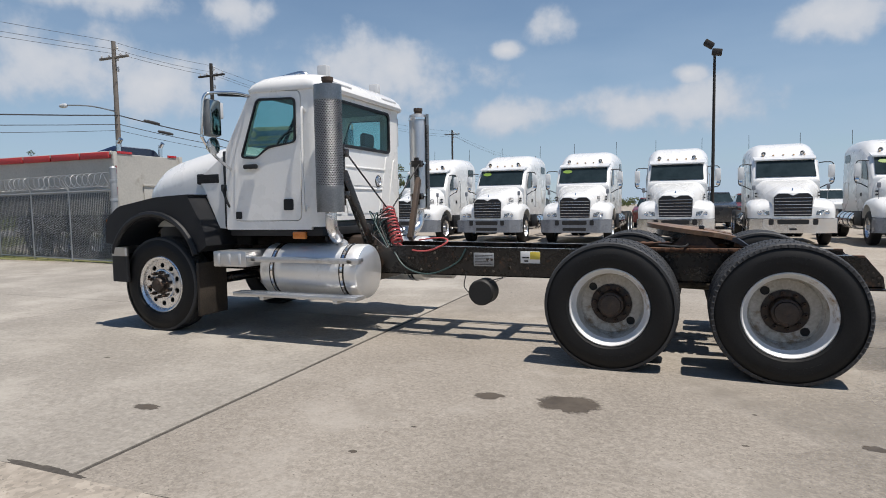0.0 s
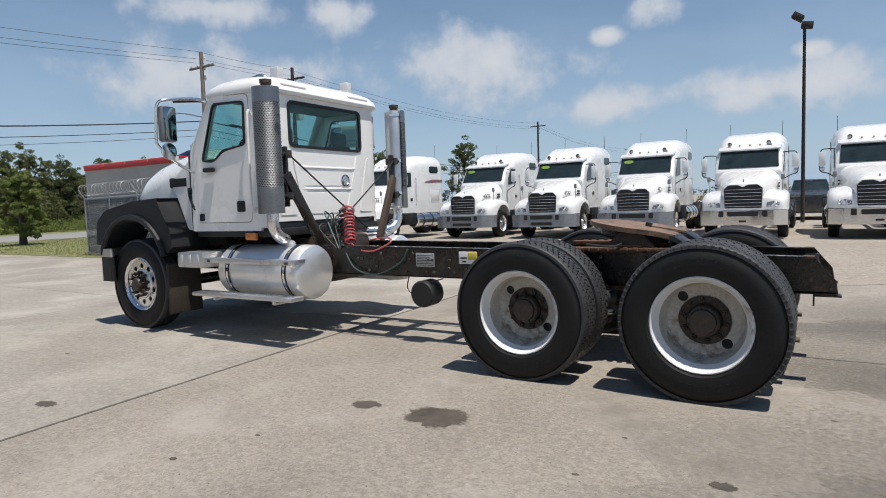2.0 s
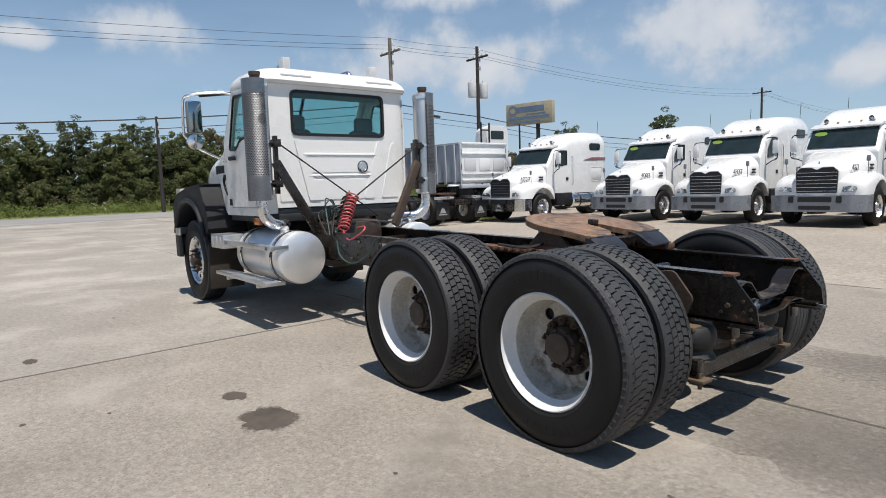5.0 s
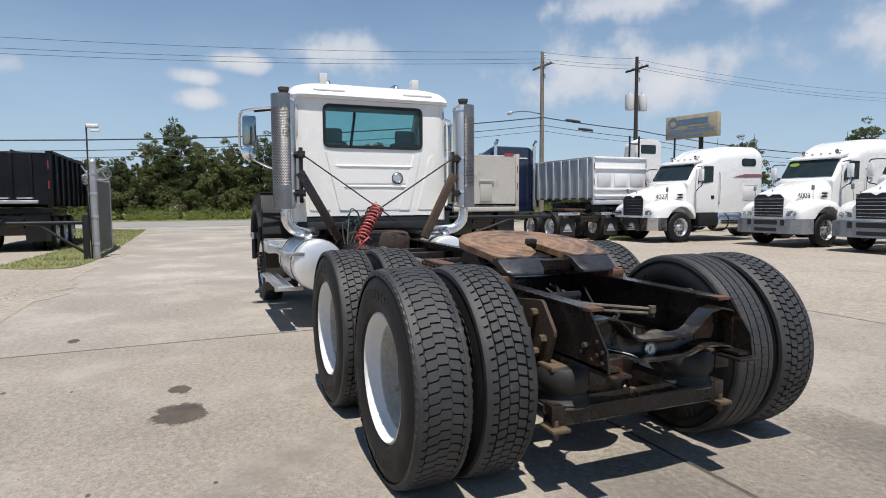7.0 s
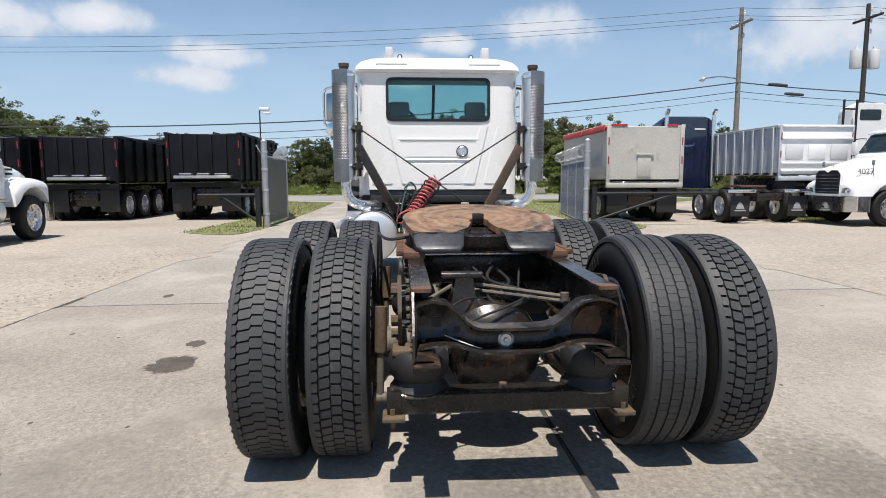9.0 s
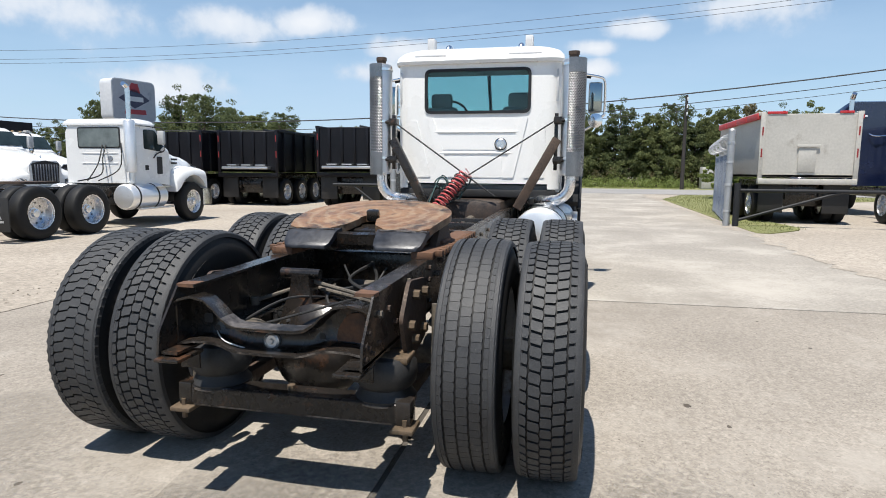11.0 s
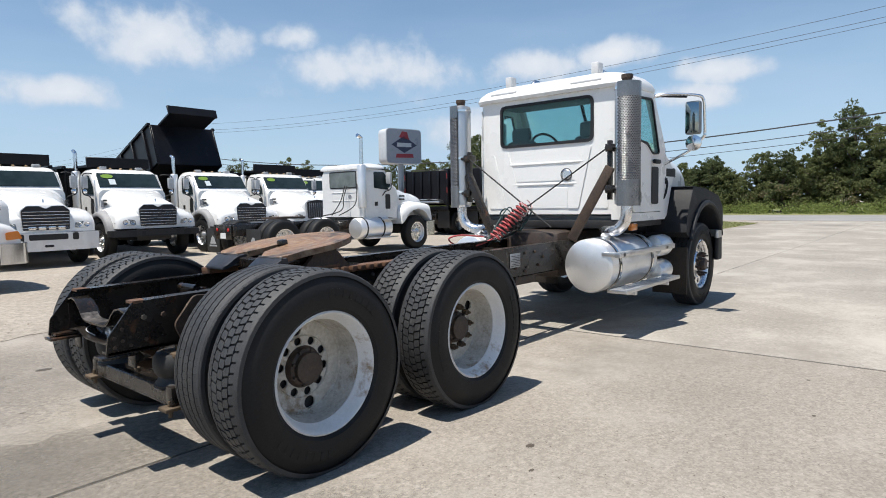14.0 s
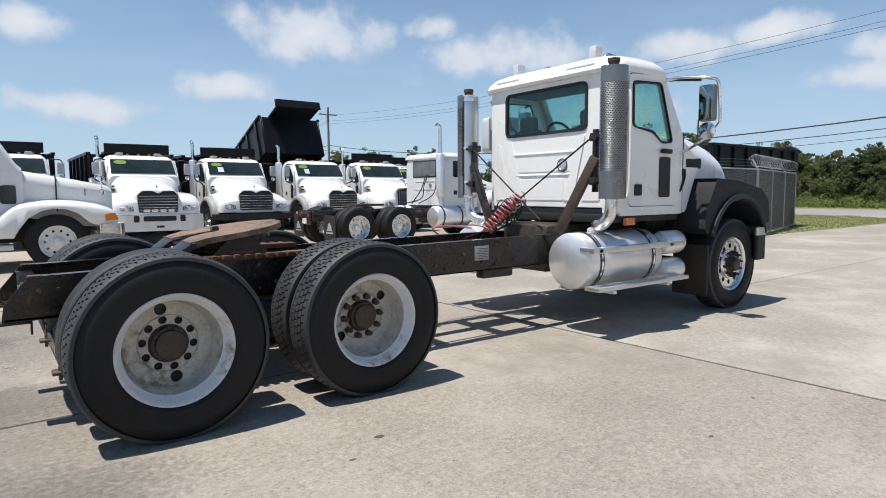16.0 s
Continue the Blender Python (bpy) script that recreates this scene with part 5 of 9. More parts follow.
def build_fifth_wheel(truck):
    m = Matrix.Translation((0.02, 0, 1.143)) @ pose(0, 0, 0, 0, 8, 0)
    bm = B()
    loop = [(0.0 + 0.46 * math.cos(radians(a)) * 1.0, 0.46 * math.sin(radians(a))) for a in range(78, 283, 6)]
    loop = [(x, y) for x, y in loop]
    loop += [(0.2, -0.435), (0.3, -0.41), (0.335, -0.36), (0.33, -0.16), (0.26, -0.085)] + [(0.1 + 0.07 * math.cos(radians(a)), 0.06 * math.sin(radians(a))) for a in (300, 270, 225, 180, 135, 90, 60)] + [(0.26, 0.085), (0.33, 0.16), (0.335, 0.36), (0.3, 0.41), (0.2, 0.435)]
    prism(bm, loop, -0.04, lambda u, v, w: m @ Vector((u, v, w - 0.12 * max(u - 0.22, 0))))
    bmesh.ops.bevel(bm, geom=[e for e in bm.edges if e.is_manifold and e.calc_face_angle(0) > 1.2], offset=0.008, segments=2, affect="EDGES")
    plate = part("fifth_wheel_plate", bm, RUST_PLATE, truck, "rusty greased fifth wheel plate")
    for s in (-1, 1):
        bm = B()
        rings = []
        for u, ya, yb, drop, th in ((0.24, 0.1, 0.415, 0.014, 0.04), (0.335, 0.115, 0.405, 0.02, 0.045), (0.36, 0.12, 0.402, 0.03, 0.045), (0.4, 0.122, 0.398, 0.05, 0.038), (0.435, 0.128, 0.388, 0.068, 0.03), (0.458, 0.145, 0.37, 0.08, 0.02), (0.465, 0.18, 0.345, 0.084, 0.014)):
            rings.append([m @ Vector((u, s * y, -drop - d)) for y, d in ((ya, 0.006), (ya + 0.02, 0), (yb - 0.02, 0), (yb, 0.006), (yb, th), (ya, th))])
        loft(bm, rings)
        part("ramp", bm, RAMP_STEEL, plate, "blue-grey worn steel approach ramp")
        bm = B()
        tube(bm, [m @ Vector((0.333 + 0.006 * math.sin(9 * j), s * (0.13 + 0.055 * j), -0.019)) for j in range(6)], 0.006, 6)
        part("chipped_edge", bm, WORN_STEEL, plate, "bright chipped edge")
    bm = B()
    lathe(bm, [(0.36, -0.04), (0.36, -0.1), (0.3, -0.1), (0.3, -0.04)], m @ Vector((0, 0, 0)), m.to_3x3() @ Vector((0, 0, 1)), 32, True)
    box(bm, -0.2, 0.2, -0.3, 0.3, -0.12, -0.05, 0.01, m=m)
    part("plate_rib", bm, FRAME_BLACK, plate)
    bm = B()
    box(bm, 0.02, 0.07, -0.035, 0.035, -0.03, 0.035, 0.008, m=m)
    part("lock_bar", bm, FRAME_BLACK, plate, "black lock bar in the throat")
    bm = B()
    box(bm, 0.28, 0.34, -0.16, 0.16, -0.13, -0.07, 0.012, m=m)
    part("cross_tube", bm, FRAME_BLACK, plate)
    for s in (-1, 1):
        bm = B()
        prism(bm, rounded([(-0.22, 0.97), (0.22, 0.97), (0.09, 1.1), (-0.09, 1.1)], 0.02), s * 0.04, xz(s * 0.38))
        part("plate_bracket", bm, RUSTY_BROWN, plate)
    bm = B()
    box(bm, -0.75, 0.45, -0.46, -0.34, 0.94, 0.98, 0.004)
    box(bm, -0.75, 0.45, 0.34, 0.46, 0.94, 0.98, 0.004)
    box(bm, -0.1, 0.1, -0.44, 0.44, 0.985, 1.005, 0.004)
    part("slide_rail", bm, RUST, plate, "rusty slide rail")
    for s in (-1, 1):
        for k in range(14):
            bm = B()
            box(bm, -0.68 + 0.08 * k, -0.64 + 0.08 * k, min(s * 0.46, s * 0.5), max(s * 0.46, s * 0.5), 0.952, 0.985, 0.004)
            part("rail_tooth", bm, RUST, plate)
    bm = B()
    tube(bm, curve([(-0.05, -0.42, 1.02), (-0.1, -0.55, 1.0), (-0.3, -0.62, 1.02)], 4), 0.01, 6)
    part("release_handle", bm, BLACK_HOSE, plate)


def plate_metal():
    """Rusty plate with rings of wear and smeared grease about its middle."""
    m = surface("rusted_greased_plate", (0.125, 0.06, 0.03), (0.3, 0.175, 0.095), 0.42, fine=22, broad=5, bump=0.35,
                stain=(0.03, 0.022, 0.017), stain_scale=5.5, stain_at=0.51, speck=(0.36, 0.3, 0.21), speck_at=0.66, speck_scale=11)
    nt = m.node_tree
    base = nt.nodes["Principled BSDF"].inputs["Base Color"]
    before = base.links[0].from_socket
    rings = nt.nodes.new("ShaderNodeTexWave")
    rings.wave_type, rings.rings_direction = "RINGS", "Z"
    rings.inputs["Scale"].default_value, rings.inputs["Distortion"].default_value = 3.6, 5.0
    rings.inputs["Detail"].default_value, rings.inputs["Detail Scale"].default_value = 3.0, 4.0
    nt.links.new(nt.nodes.new("ShaderNodeTexCoord").outputs["Object"], rings.inputs["Vector"])
    r = nt.nodes.new("ShaderNodeMapRange")
    r.inputs[1].default_value, r.inputs[2].default_value, r.inputs[4].default_value = 0.6, 1.0, 0.42
    x = nt.nodes.new("ShaderNodeMix")
    x.data_type = "RGBA"
    x.inputs[7].default_value = (0.34, 0.26, 0.17, 1)
    nt.links.new(rings.outputs["Fac"], r.inputs[0]), nt.links.new(r.outputs[0], x.inputs[0])
    nt.links.new(before, x.inputs[6]), nt.links.new(x.outputs[2], base)
    return m


RUST_PLATE = plate_metal()
RAMP_STEEL = surface("black_worn_ramp_steel", (0.012, 0.013, 0.016), (0.04, 0.042, 0.05), 0.4, 0.15, fine=40, broad=7, bump=0.12,
                     stain=(0.1, 0.06, 0.035), stain_scale=8.0, stain_at=0.6)


def coil(a, b, r, turns, steps=14):
    a, b = Vector(a), Vector(b)
    d = (b - a).normalized()
    u = d.orthogonal().normalized()
    v = d.cross(u)
    n = turns * steps
    return [a + (b - a) * (k / n) + (u * math.cos(2 * math.pi * k / steps) + v * math.sin(2 * math.pi * k / steps)) * r for k in range(n + 1)]


def build_hoses(truck):
    bm = B()
    tube(bm, coil((-3.3, -0.06, 1.38), (-3.05, -0.34, 1.0), 0.062, 11), 0.0095, 6)
    part("air_hose", bm, RED_HOSE, truck, "coiled red air hose")
    bm = B()
    tube(bm, coil((-3.31, -0.1, 1.36), (-3.09, -0.33, 1.03), 0.066, 7), 0.0085, 6)
    part("air_hose", bm, BLACK_HOSE, truck, "black coiled cable twisted through the red hose")
    bm = B()
    tube(bm, coil((-3.3, -0.03, 1.4), (-3.27, -0.2, 1.22), 0.07, 4), 0.008, 6)
    part("air_hose", bm, FADED_HOSE, truck, "faded pink coiled hose end")
    bm = B()
    tube(bm, curve([(-3.05, -0.34, 1.0), (-2.85, -0.42, 0.93), (-2.6, -0.5, 0.93), (-2.4, -0.48, 1.02), (-2.5, -0.4, 1.06), (-2.8, -0.3, 1.03)], 8), 0.009, 6)
    part("air_hose", bm, RED_HOSE, truck, "looping red air hose")
    rng = random.Random(8)
    for k in range(8):
        bm = B()
        p = Vector((-3.3 + rng.uniform(-0.05, 0.05), -0.08 - 0.045 * k, 1.2 + rng.uniform(-0.1, 0.1)))
        pts = [(-3.34, -0.15 - 0.04 * k, 1.1)] + [p + Vector((0.04 * math.sin(j), 0.07 * math.cos(1.7 * j + k), 0.07 * math.sin(1.7 * j + k))) for j in range(6)] + [(-3.1, -0.3 - 0.03 * k, 0.95)]
        tube(bm, curve(pts, 5), 0.008, 6)
        part("cable", bm, BLACK_HOSE if k % 2 else GREEN_HOSE, truck, "tangled black cable" if k % 2 else "tangled blue-green cable")
    bm = B()
    tube(bm, curve([(-3.1, -0.4, 0.98), (-2.9, -0.48, 0.75), (-2.6, -0.5, 0.68), (-2.3, -0.48, 0.8), (-2.2, -0.46, 0.95)], 8), 0.009, 6)
    part("cable", bm, GREEN_HOSE, truck, "hanging blue-green cable")
    bm = B()
    tube(bm, curve([(-2.2, -0.44, 0.7), (-2.22, -0.46, 0.55), (-2.1, -0.48, 0.48), (-1.98, -0.46, 0.6), (-1.8, -0.45, 0.66)], 6), 0.006, 6)
    part("cable", bm, BLACK_HOSE, truck)


MIRROR_SHELL = surface("grey_mirror_shell", (0.16, 0.17, 0.175), (0.24, 0.25, 0.255), 0.4, fine=60, broad=4, bump=0.03)


def build_mirror(truck, s):
    bm = B()
    tube(bm, curve([(-4.5, s * 0.96, 2.62), (-4.55, s * 1.1, 2.64), (-4.62, s * 1.4, 2.6), (-4.66, s * 1.47, 2.55), (-4.68, s * 1.48, 2.4), (-4.7, s * 1.48, 2.18), (-4.7, s * 1.46, 2.12), (-4.72, s * 1.3, 1.98), (-4.78, s * 0.98, 1.84)], 6), 0.016, 10)
    arm = part("mirror_arm", bm, CHROME, truck, "tubular chrome mirror arm")
    bm = B()
    box(bm, -4.72, -4.62, s * 1.36 - 0.085, s * 1.36 + 0.085, 2.16, 2.54, 0.025)
    head = part("mirror", bm, MIRROR_SHELL, arm, "upright rectangular side mirror")
    bm = B()
    box(bm, -4.624, -4.616, s * 1.36 - 0.075, s * 1.36 + 0.075, 2.175, 2.525, 0.003)
    part("mirror_glass", bm, MIRROR, arm, "mirror glass")
    bm = B()
    lathe(bm, [(0, -0.05), (0.06, -0.04), (0.09, 0.0), (0.092, 0.01), (0.08, 0.014), (0, 0.024)], (-4.66, s * 1.37, 2.06), "x", 28)
    part("round_mirror", bm, CHROME, arm, "round convex mirror")
    bm = B()
    tube(bm, [(-4.52, s * 0.96, 2.63), (-4.6, s * 1.0, 2.64), (-4.62, s * 1.3, 2.6)], 0.02, 8)
    part("arm_joint", bm, BLACK_PLASTIC, arm)


def build_tractor():
    truck = thing("semi_tractor", "white day cab tractor truck with bare black frame parked on concrete", "truck")
    build_cab(truck)
    build_hood(truck)
    build_frame(truck)
    for s in (-1, 1):
        build_stack(truck, s)
        build_tank(truck, s)
        build_mirror(truck, s)
        bm = B()
        box(bm, -3.98, -3.82, min(s * 0.94, s * 0.99), max(s * 0.94, s * 0.99), 1.07, 1.15, 0.012)
        part("marker_light", bm, ORANGE, truck, "orange marker light under the cab")
        front_wheel(truck, -5.73, s * 1.02, s)
        for x, kinds in ((-0.66, ("lug", "lug")), (0.66, ("wave", "lug") if s < 0 else ("lug", "rib"))):
            dual_wheel(truck, x, s * 1.098, s, kinds[0], True, (-20 if s < 0 else 80) if x < 0 else (-14 if s < 0 else 18))
            dual_wheel(truck, x, s * 0.763, s, kinds[1], False, 40)
    bm = B()
    cyl(bm, (-5.73, -0.9, 0.5), (-5.73, 0.9, 0.5), 0.07, 16)
    part("front_axle", bm, FRAME_BLACK, truck)
    build_fifth_wheel(truck)
    build_hoses(truck)
    return truck


build_tractor()


# ---- trucks parked round the yard ----
def far_wheel_meshes():
    bm = B()
    lathe(bm, [(0.3, -0.13), (0.36, -0.145), (0.47, -0.14), (0.51, -0.12), (0.525, -0.09), (0.525, 0.09), (0.51, 0.12), (0.47, 0.14), (0.36, 0.145), (0.3, 0.13)], (0, 0, 0), "y", 40)
    tyre = finish(bm, "tyre", RUBBER)
    out = {}
    for name, mat, deep in (("bright", ALUMINIUM, -0.07), ("white", RIM_WHITE, -0.05), ("deep", ALUMINIUM, 0.06)):
        bm = B()
        lathe(bm, [(0.29, -0.1), (0.315, -0.14), (0.3, -0.135), (0.275, deep - 0.01), (0.27, 0.12)], (0, 0, 0), "y", 36)
        disc(bm, 0.275, 0.06, [(0.21, 36 * k, 0.024) for k in range(10)], deep, 0.015, 36)
        lathe(bm, [(0.12, deep), (0.11, deep - 0.03), (0.085, deep - 0.035), (0.08, deep - 0.09), (0.05, deep - 0.1), (0, deep - 0.1)], (0, 0, 0), "y", 20)
        out[name] = finish(bm, "rim", mat)
    return tyre, out


FAR_TYRE, FAR_RIM = far_wheel_meshes()


def far_wheel(parent, x, y, side, rim="bright"):
    w = part("wheel", FAR_TYRE, None, parent)
    w.matrix_local = pose(x, y, 0.52, 0, 0, 0 if side < 0 else 180)
    part("rim", FAR_RIM[rim], None, w, {"bright": "polished wheel", "white": "white wheel", "deep": "deep dish wheel"}[rim])


def tandem(parent, x, rim="deep", flaps=True):
    for dx in (-0.66, 0.66):
        for s in (-1, 1):
            far_wheel(parent, x + dx, s * 1.08, s, rim)
            far_wheel(parent, x + dx, s * 0.76, s, rim)
    if flaps:
        for s in (-1, 1):
            bm = B()
            box(bm, x + 1.35, x + 1.37, s * 0.92 - 0.3, s * 0.92 + 0.3, 0.22, 0.85, 0.004)
            f = part("mudflap", bm, BLACK_HOSE, parent, "black mudflap with a pale emblem")
            bm = B()
            prism(bm, [(s * 0.92 - 0.14, 0.45), (s * 0.92 + 0.14, 0.45), (s * 0.92 + 0.05, 0.62), (s * 0.92 - 0.02, 0.66), (s * 0.92 - 0.08, 0.6)], 0.006, yz(x + 1.372))
            box(bm, x + 1.372, x + 1.378, s * 0.92 - 0.18, s * 0.92 + 0.18, 0.38, 0.42)
            part("flap_emblem", bm, LABEL_GREY, f)


def frame_rails(parent, x0, x1):
    for s in (-1, 1):
        bm = B()
        box(bm, x0, x1, s * 0.43 - 0.04, s * 0.43 + 0.04, 0.68, 0.96, 0.01)
        part("frame_rail", bm, FRAME_BLACK, parent)
    for x in (x0 + 0.6, (x0 + x1) / 2, x1 - 0.1):
        bm = B()
        box(bm, x - 0.05, x + 0.05, -0.4, 0.4, 0.72, 0.92, 0.01)
        part("crossmember", bm, FRAME_BLACK, parent)


GRILLE_DARK = surface("dark_grille", (0.006, 0.006, 0.008), (0.015, 0.015, 0.02), 0.5, fine=40, broad=4, bump=0.05)
CHROME_FAR = surface("truck_chrome", (0.66, 0.66, 0.67), (0.8, 0.8, 0.8), 0.14, 1.0, fine=10, broad=1.5, bump=0.02)
GREY_BUMPER = surface("grey_moulded_bumper", (0.17, 0.185, 0.21), (0.24, 0.255, 0.28), 0.26, fine=30, broad=2, bump=0.03)
MARKER_AMBER = surface("pale_amber_lens", (0.5, 0.33, 0.17), (0.6, 0.42, 0.24), 0.2, fine=60, broad=9, bump=0.02, coat=0.6)
LIME = surface("lime_windscreen_sticker", (0.16, 0.27, 0.03), (0.2, 0.33, 0.05), 0.5, fine=30, broad=3, bump=0.0)
LAMP_GLASS = surface("clear_headlamp", (0.08, 0.085, 0.09), (0.3, 0.3, 0.3), 0.08, 0.7, fine=20, broad=6, bump=0.05, coat=0.8)
CAB_GLASS = surface("truck_window_glass", (0.012, 0.02, 0.022), (0.03, 0.045, 0.05), 0.06, fine=4, broad=0.8, bump=0.0, spec=0.35)
NUMBER_INK = surface("black_number_paint", (0.03, 0.03, 0.035), (0.06, 0.06, 0.07), 0.6, fine=30, broad=4, bump=0.0)
STRIPE = surface("maroon_stripe_vinyl", (0.22, 0.08, 0.1), (0.3, 0.14, 0.15), 0.5, fine=30, broad=4, bump=0.0)


def section(x, hw, top, low, shoulder, soft=0.12):
    loop = rounded([(-hw, low), (-hw, top - shoulder), (-hw + shoulder * 0.9, top), (hw - shoulder * 0.9, top), (hw, top - shoulder), (hw, low)], [0, soft, soft * 1.6, soft * 1.6, soft, 0], 3)
    return [(x, y, z) for y, z in loop]


def plate_on(bm, corners, lift, thick=0.01):
    """A thin pane with four corners in space."""
    a, b, c, d = (Vector(p) for p in corners)
    n = (b - a).cross(d - a).normalized()
    loft(bm, [[p + n * (lift - thick) for p in (a, b, c, d)], [p + n * lift for p in (a, b, c, d)]])


def far_nose(t, paint, hood_len=1.7, nose_top=1.66, cowl=2.08, bumper="chrome", grille="slats", fender=None, wheel_x=1.2, rim="bright"):
    """Hood, fenders, grille, lamps, bumper and front wheels of a truck that faces -x, its bumper at x = 0."""
    fender = fender or paint
    bm = B()
    mid = (nose_top + cowl) / 2
    loft(bm, [section(0.12, 0.52, nose_top - 0.05, 0.85, 0.1, 0.06), section(0.17, 0.56, nose_top + 0.01, 0.85, 0.16, 0.14), section(0.35, 0.6, nose_top + 0.09, 0.88, 0.24, 0.2),
              section(0.65, 0.68, mid - 0.03, 0.9, 0.3, 0.26), section(1.0, 0.76, mid + 0.06, 0.95, 0.32, 0.28), section(1.35, 0.85, cowl - 0.05, 0.98, 0.3, 0.26), section(hood_len, 0.94, cowl, 1.0, 0.24, 0.2)])
    hood = part("hood", bm, paint, t, angle=60)
    bm = B()
    prism(bm, rounded([(-0.515, 0.9), (0.515, 0.9), (0.535, nose_top - 0.155), (0.41, nose_top - 0.035), (0.13, nose_top - 0.035), (0, nose_top - 0.105), (-0.13, nose_top - 0.035), (-0.41, nose_top - 0.035), (-0.535, nose_top - 0.155)], 0.03), 0.06, yz(0.105))
    part("grille_surround", bm, paint, hood)
    for s in (-1, 1):
        # one smooth fender with the wheel arch cut from below
        bm = B()
        rings = []
        for x, zt, yo in ((0.115, 1.13, 1.0), (0.15, 1.19, 1.07), (0.24, 1.27, 1.13), (0.4, 1.35, 1.17), (0.6, 1.41, 1.19), (0.8, 1.445, 1.195), (1.0, 1.46, 1.2), (1.2, 1.465, 1.2), (1.4, 1.45, 1.2), (1.6, 1.41, 1.19), (1.76, 1.34, 1.18), (1.87, 1.22, 1.15)):
            x = wheel_x - 1.2 + x if x > 0.5 else x
            yo -= 0.14 * min(max((x - 0.2) / 0.25, 0), 1) if bumper == "black" else 0
            d = abs(x - wheel_x)
            zl = 0.6 + math.sqrt(max(0.64 ** 2 - d * d, 0)) if d < 0.6 else 0.86 if x < wheel_x else 0.8
            ring = [(0.42, zl), (0.42, zt + 0.1), (0.62, zt + 0.03), (yo - 0.22, zt - 0.01), (yo - 0.1, zt - 0.05), (yo - 0.03, max(zt - 0.12, zl + 0.04)), (yo, max(zt - 0.22, zl + 0.02)), (yo, zl)]
            rings.append([(x, s * y, z) for y, z in ring])
        loft(bm, rings)
        part("fender", bm, fender, hood, angle=60)
        bm = B()
        loft(bm, [[(x0 + dx, s * y, z) for y, z, dx in ((0.62, 0.955, 0), (0.85, 0.95, 0.0), (1.05, 0.96, 0.07), (1.1, 1.0, 0.12), (1.08, 1.06, 0.12), (0.98, 1.105, 0.06), (0.8, 1.11, 0.01), (0.64, 1.08, 0))] for x0 in (0.096, 0.2)])
        lamp = part("headlamp", bm, LAMP_GLASS, hood, "clear headlamp")
        for y in (0.72, 0.9):
            bm = B()
            lathe(bm, [(0.0, 0.03), (0.03, 0.024), (0.058, -0.004), (0.064, -0.004), (0.064, 0.02)], (0.094, s * y, 1.03), "x", 16)
            part("lamp_bowl", bm, CHROME_FAR, lamp, "bright lamp bowl")
        bm = B()
        box(bm, hood_len - 0.42, hood_len - 0.2, s * 0.9 - 0.02, s * 0.9 + 0.02, 1.52, 1.57, 0.006)
        box(bm, hood_len - 0.42, hood_len - 0.2, s * 0.9 - 0.02, s * 0.9 + 0.02, 1.62, 1.67, 0.006)
        part("hood_vent", bm, DARK, hood, "dark double hood vent")
        far_wheel(t, wheel_x, s * 1.02, s, rim)
    if grille == "slats":
        bm = B()
        prism(bm, rounded([(-0.5, 0.92), (0.5, 0.92), (0.52, nose_top - 0.16), (0.4, nose_top - 0.05), (0.14, nose_top - 0.05), (0, nose_top - 0.12), (-0.14, nose_top - 0.05), (-0.4, nose_top - 0.05), (-0.52, nose_top - 0.16)], 0.03), 0.05, yz(0.09))
        g = part("grille", bm, GRILLE_DARK, hood, "dark grille with bright slats")
        n = 6
        for k in range(n):
            bm = B()
            z = 0.975 + (nose_top - 1.16) * k / (n - 1)
            box(bm, 0.078, 0.1, -0.5, 0.5, z - 0.0075, z + 0.0075, 0.004)
            part("slat", bm, CHROME_FAR, g)
    else:
        bm = B()
        prism(bm, rounded([(-0.42, 0.95), (0.42, 0.95), (0.45, nose_top - 0.1), (0, nose_top - 0.02), (-0.45, nose_top - 0.1)], 0.05), 0.05, yz(0.09))
        g = part("grille", bm, GRILLE_DARK, hood, "dark upright grille")
        for k in range(9):
            bm = B()
            y = -0.36 + 0.09 * k
            box(bm, 0.07, 0.1, y - 0.014, y + 0.014, 0.99, nose_top - 0.13, 0.004)
            part("slat", bm, GREY_BUMPER, g)
    bm = B()
    prism(bm, [(0.12, 0), (0.16, 0.0), (0.2, 0.1), (0.15, 0.14), (0.14, 0.05)], 0.03, lambda u, v, w: (u + 0.1, w - 0.015, v + nose_top - 0.02))
    part("hood_ornament", bm, CHROME_FAR, hood)
    bm = B()
    loop = rounded([(-0.02, -0.85), (-0.02, 0.85), (0.14, 1.2), (0.55, 1.22), (0.55, 1.12), (0.22, 1.08), (0.12, 0.8), (0.12, -0.8), (0.22, -1.08), (0.55, -1.12), (0.55, -1.22), (0.14, -1.2)], 0.05)
    prism(bm, loop, 0.44 if bumper != "black" else 0.17, xy(0.41 if bumper != "black" else 0.64))
    bmesh.ops.bevel(bm, geom=[e for e in bm.edges if e.is_manifold and e.calc_face_angle(0) > 1.2], offset=0.05, segments=4, affect="EDGES")
    b = part("bumper", bm, CHROME_FAR if bumper == "chrome" else paint if bumper == "white" else BLACK_PLASTIC if bumper == "black" else GREY_BUMPER, t, bumper + " front bumper")
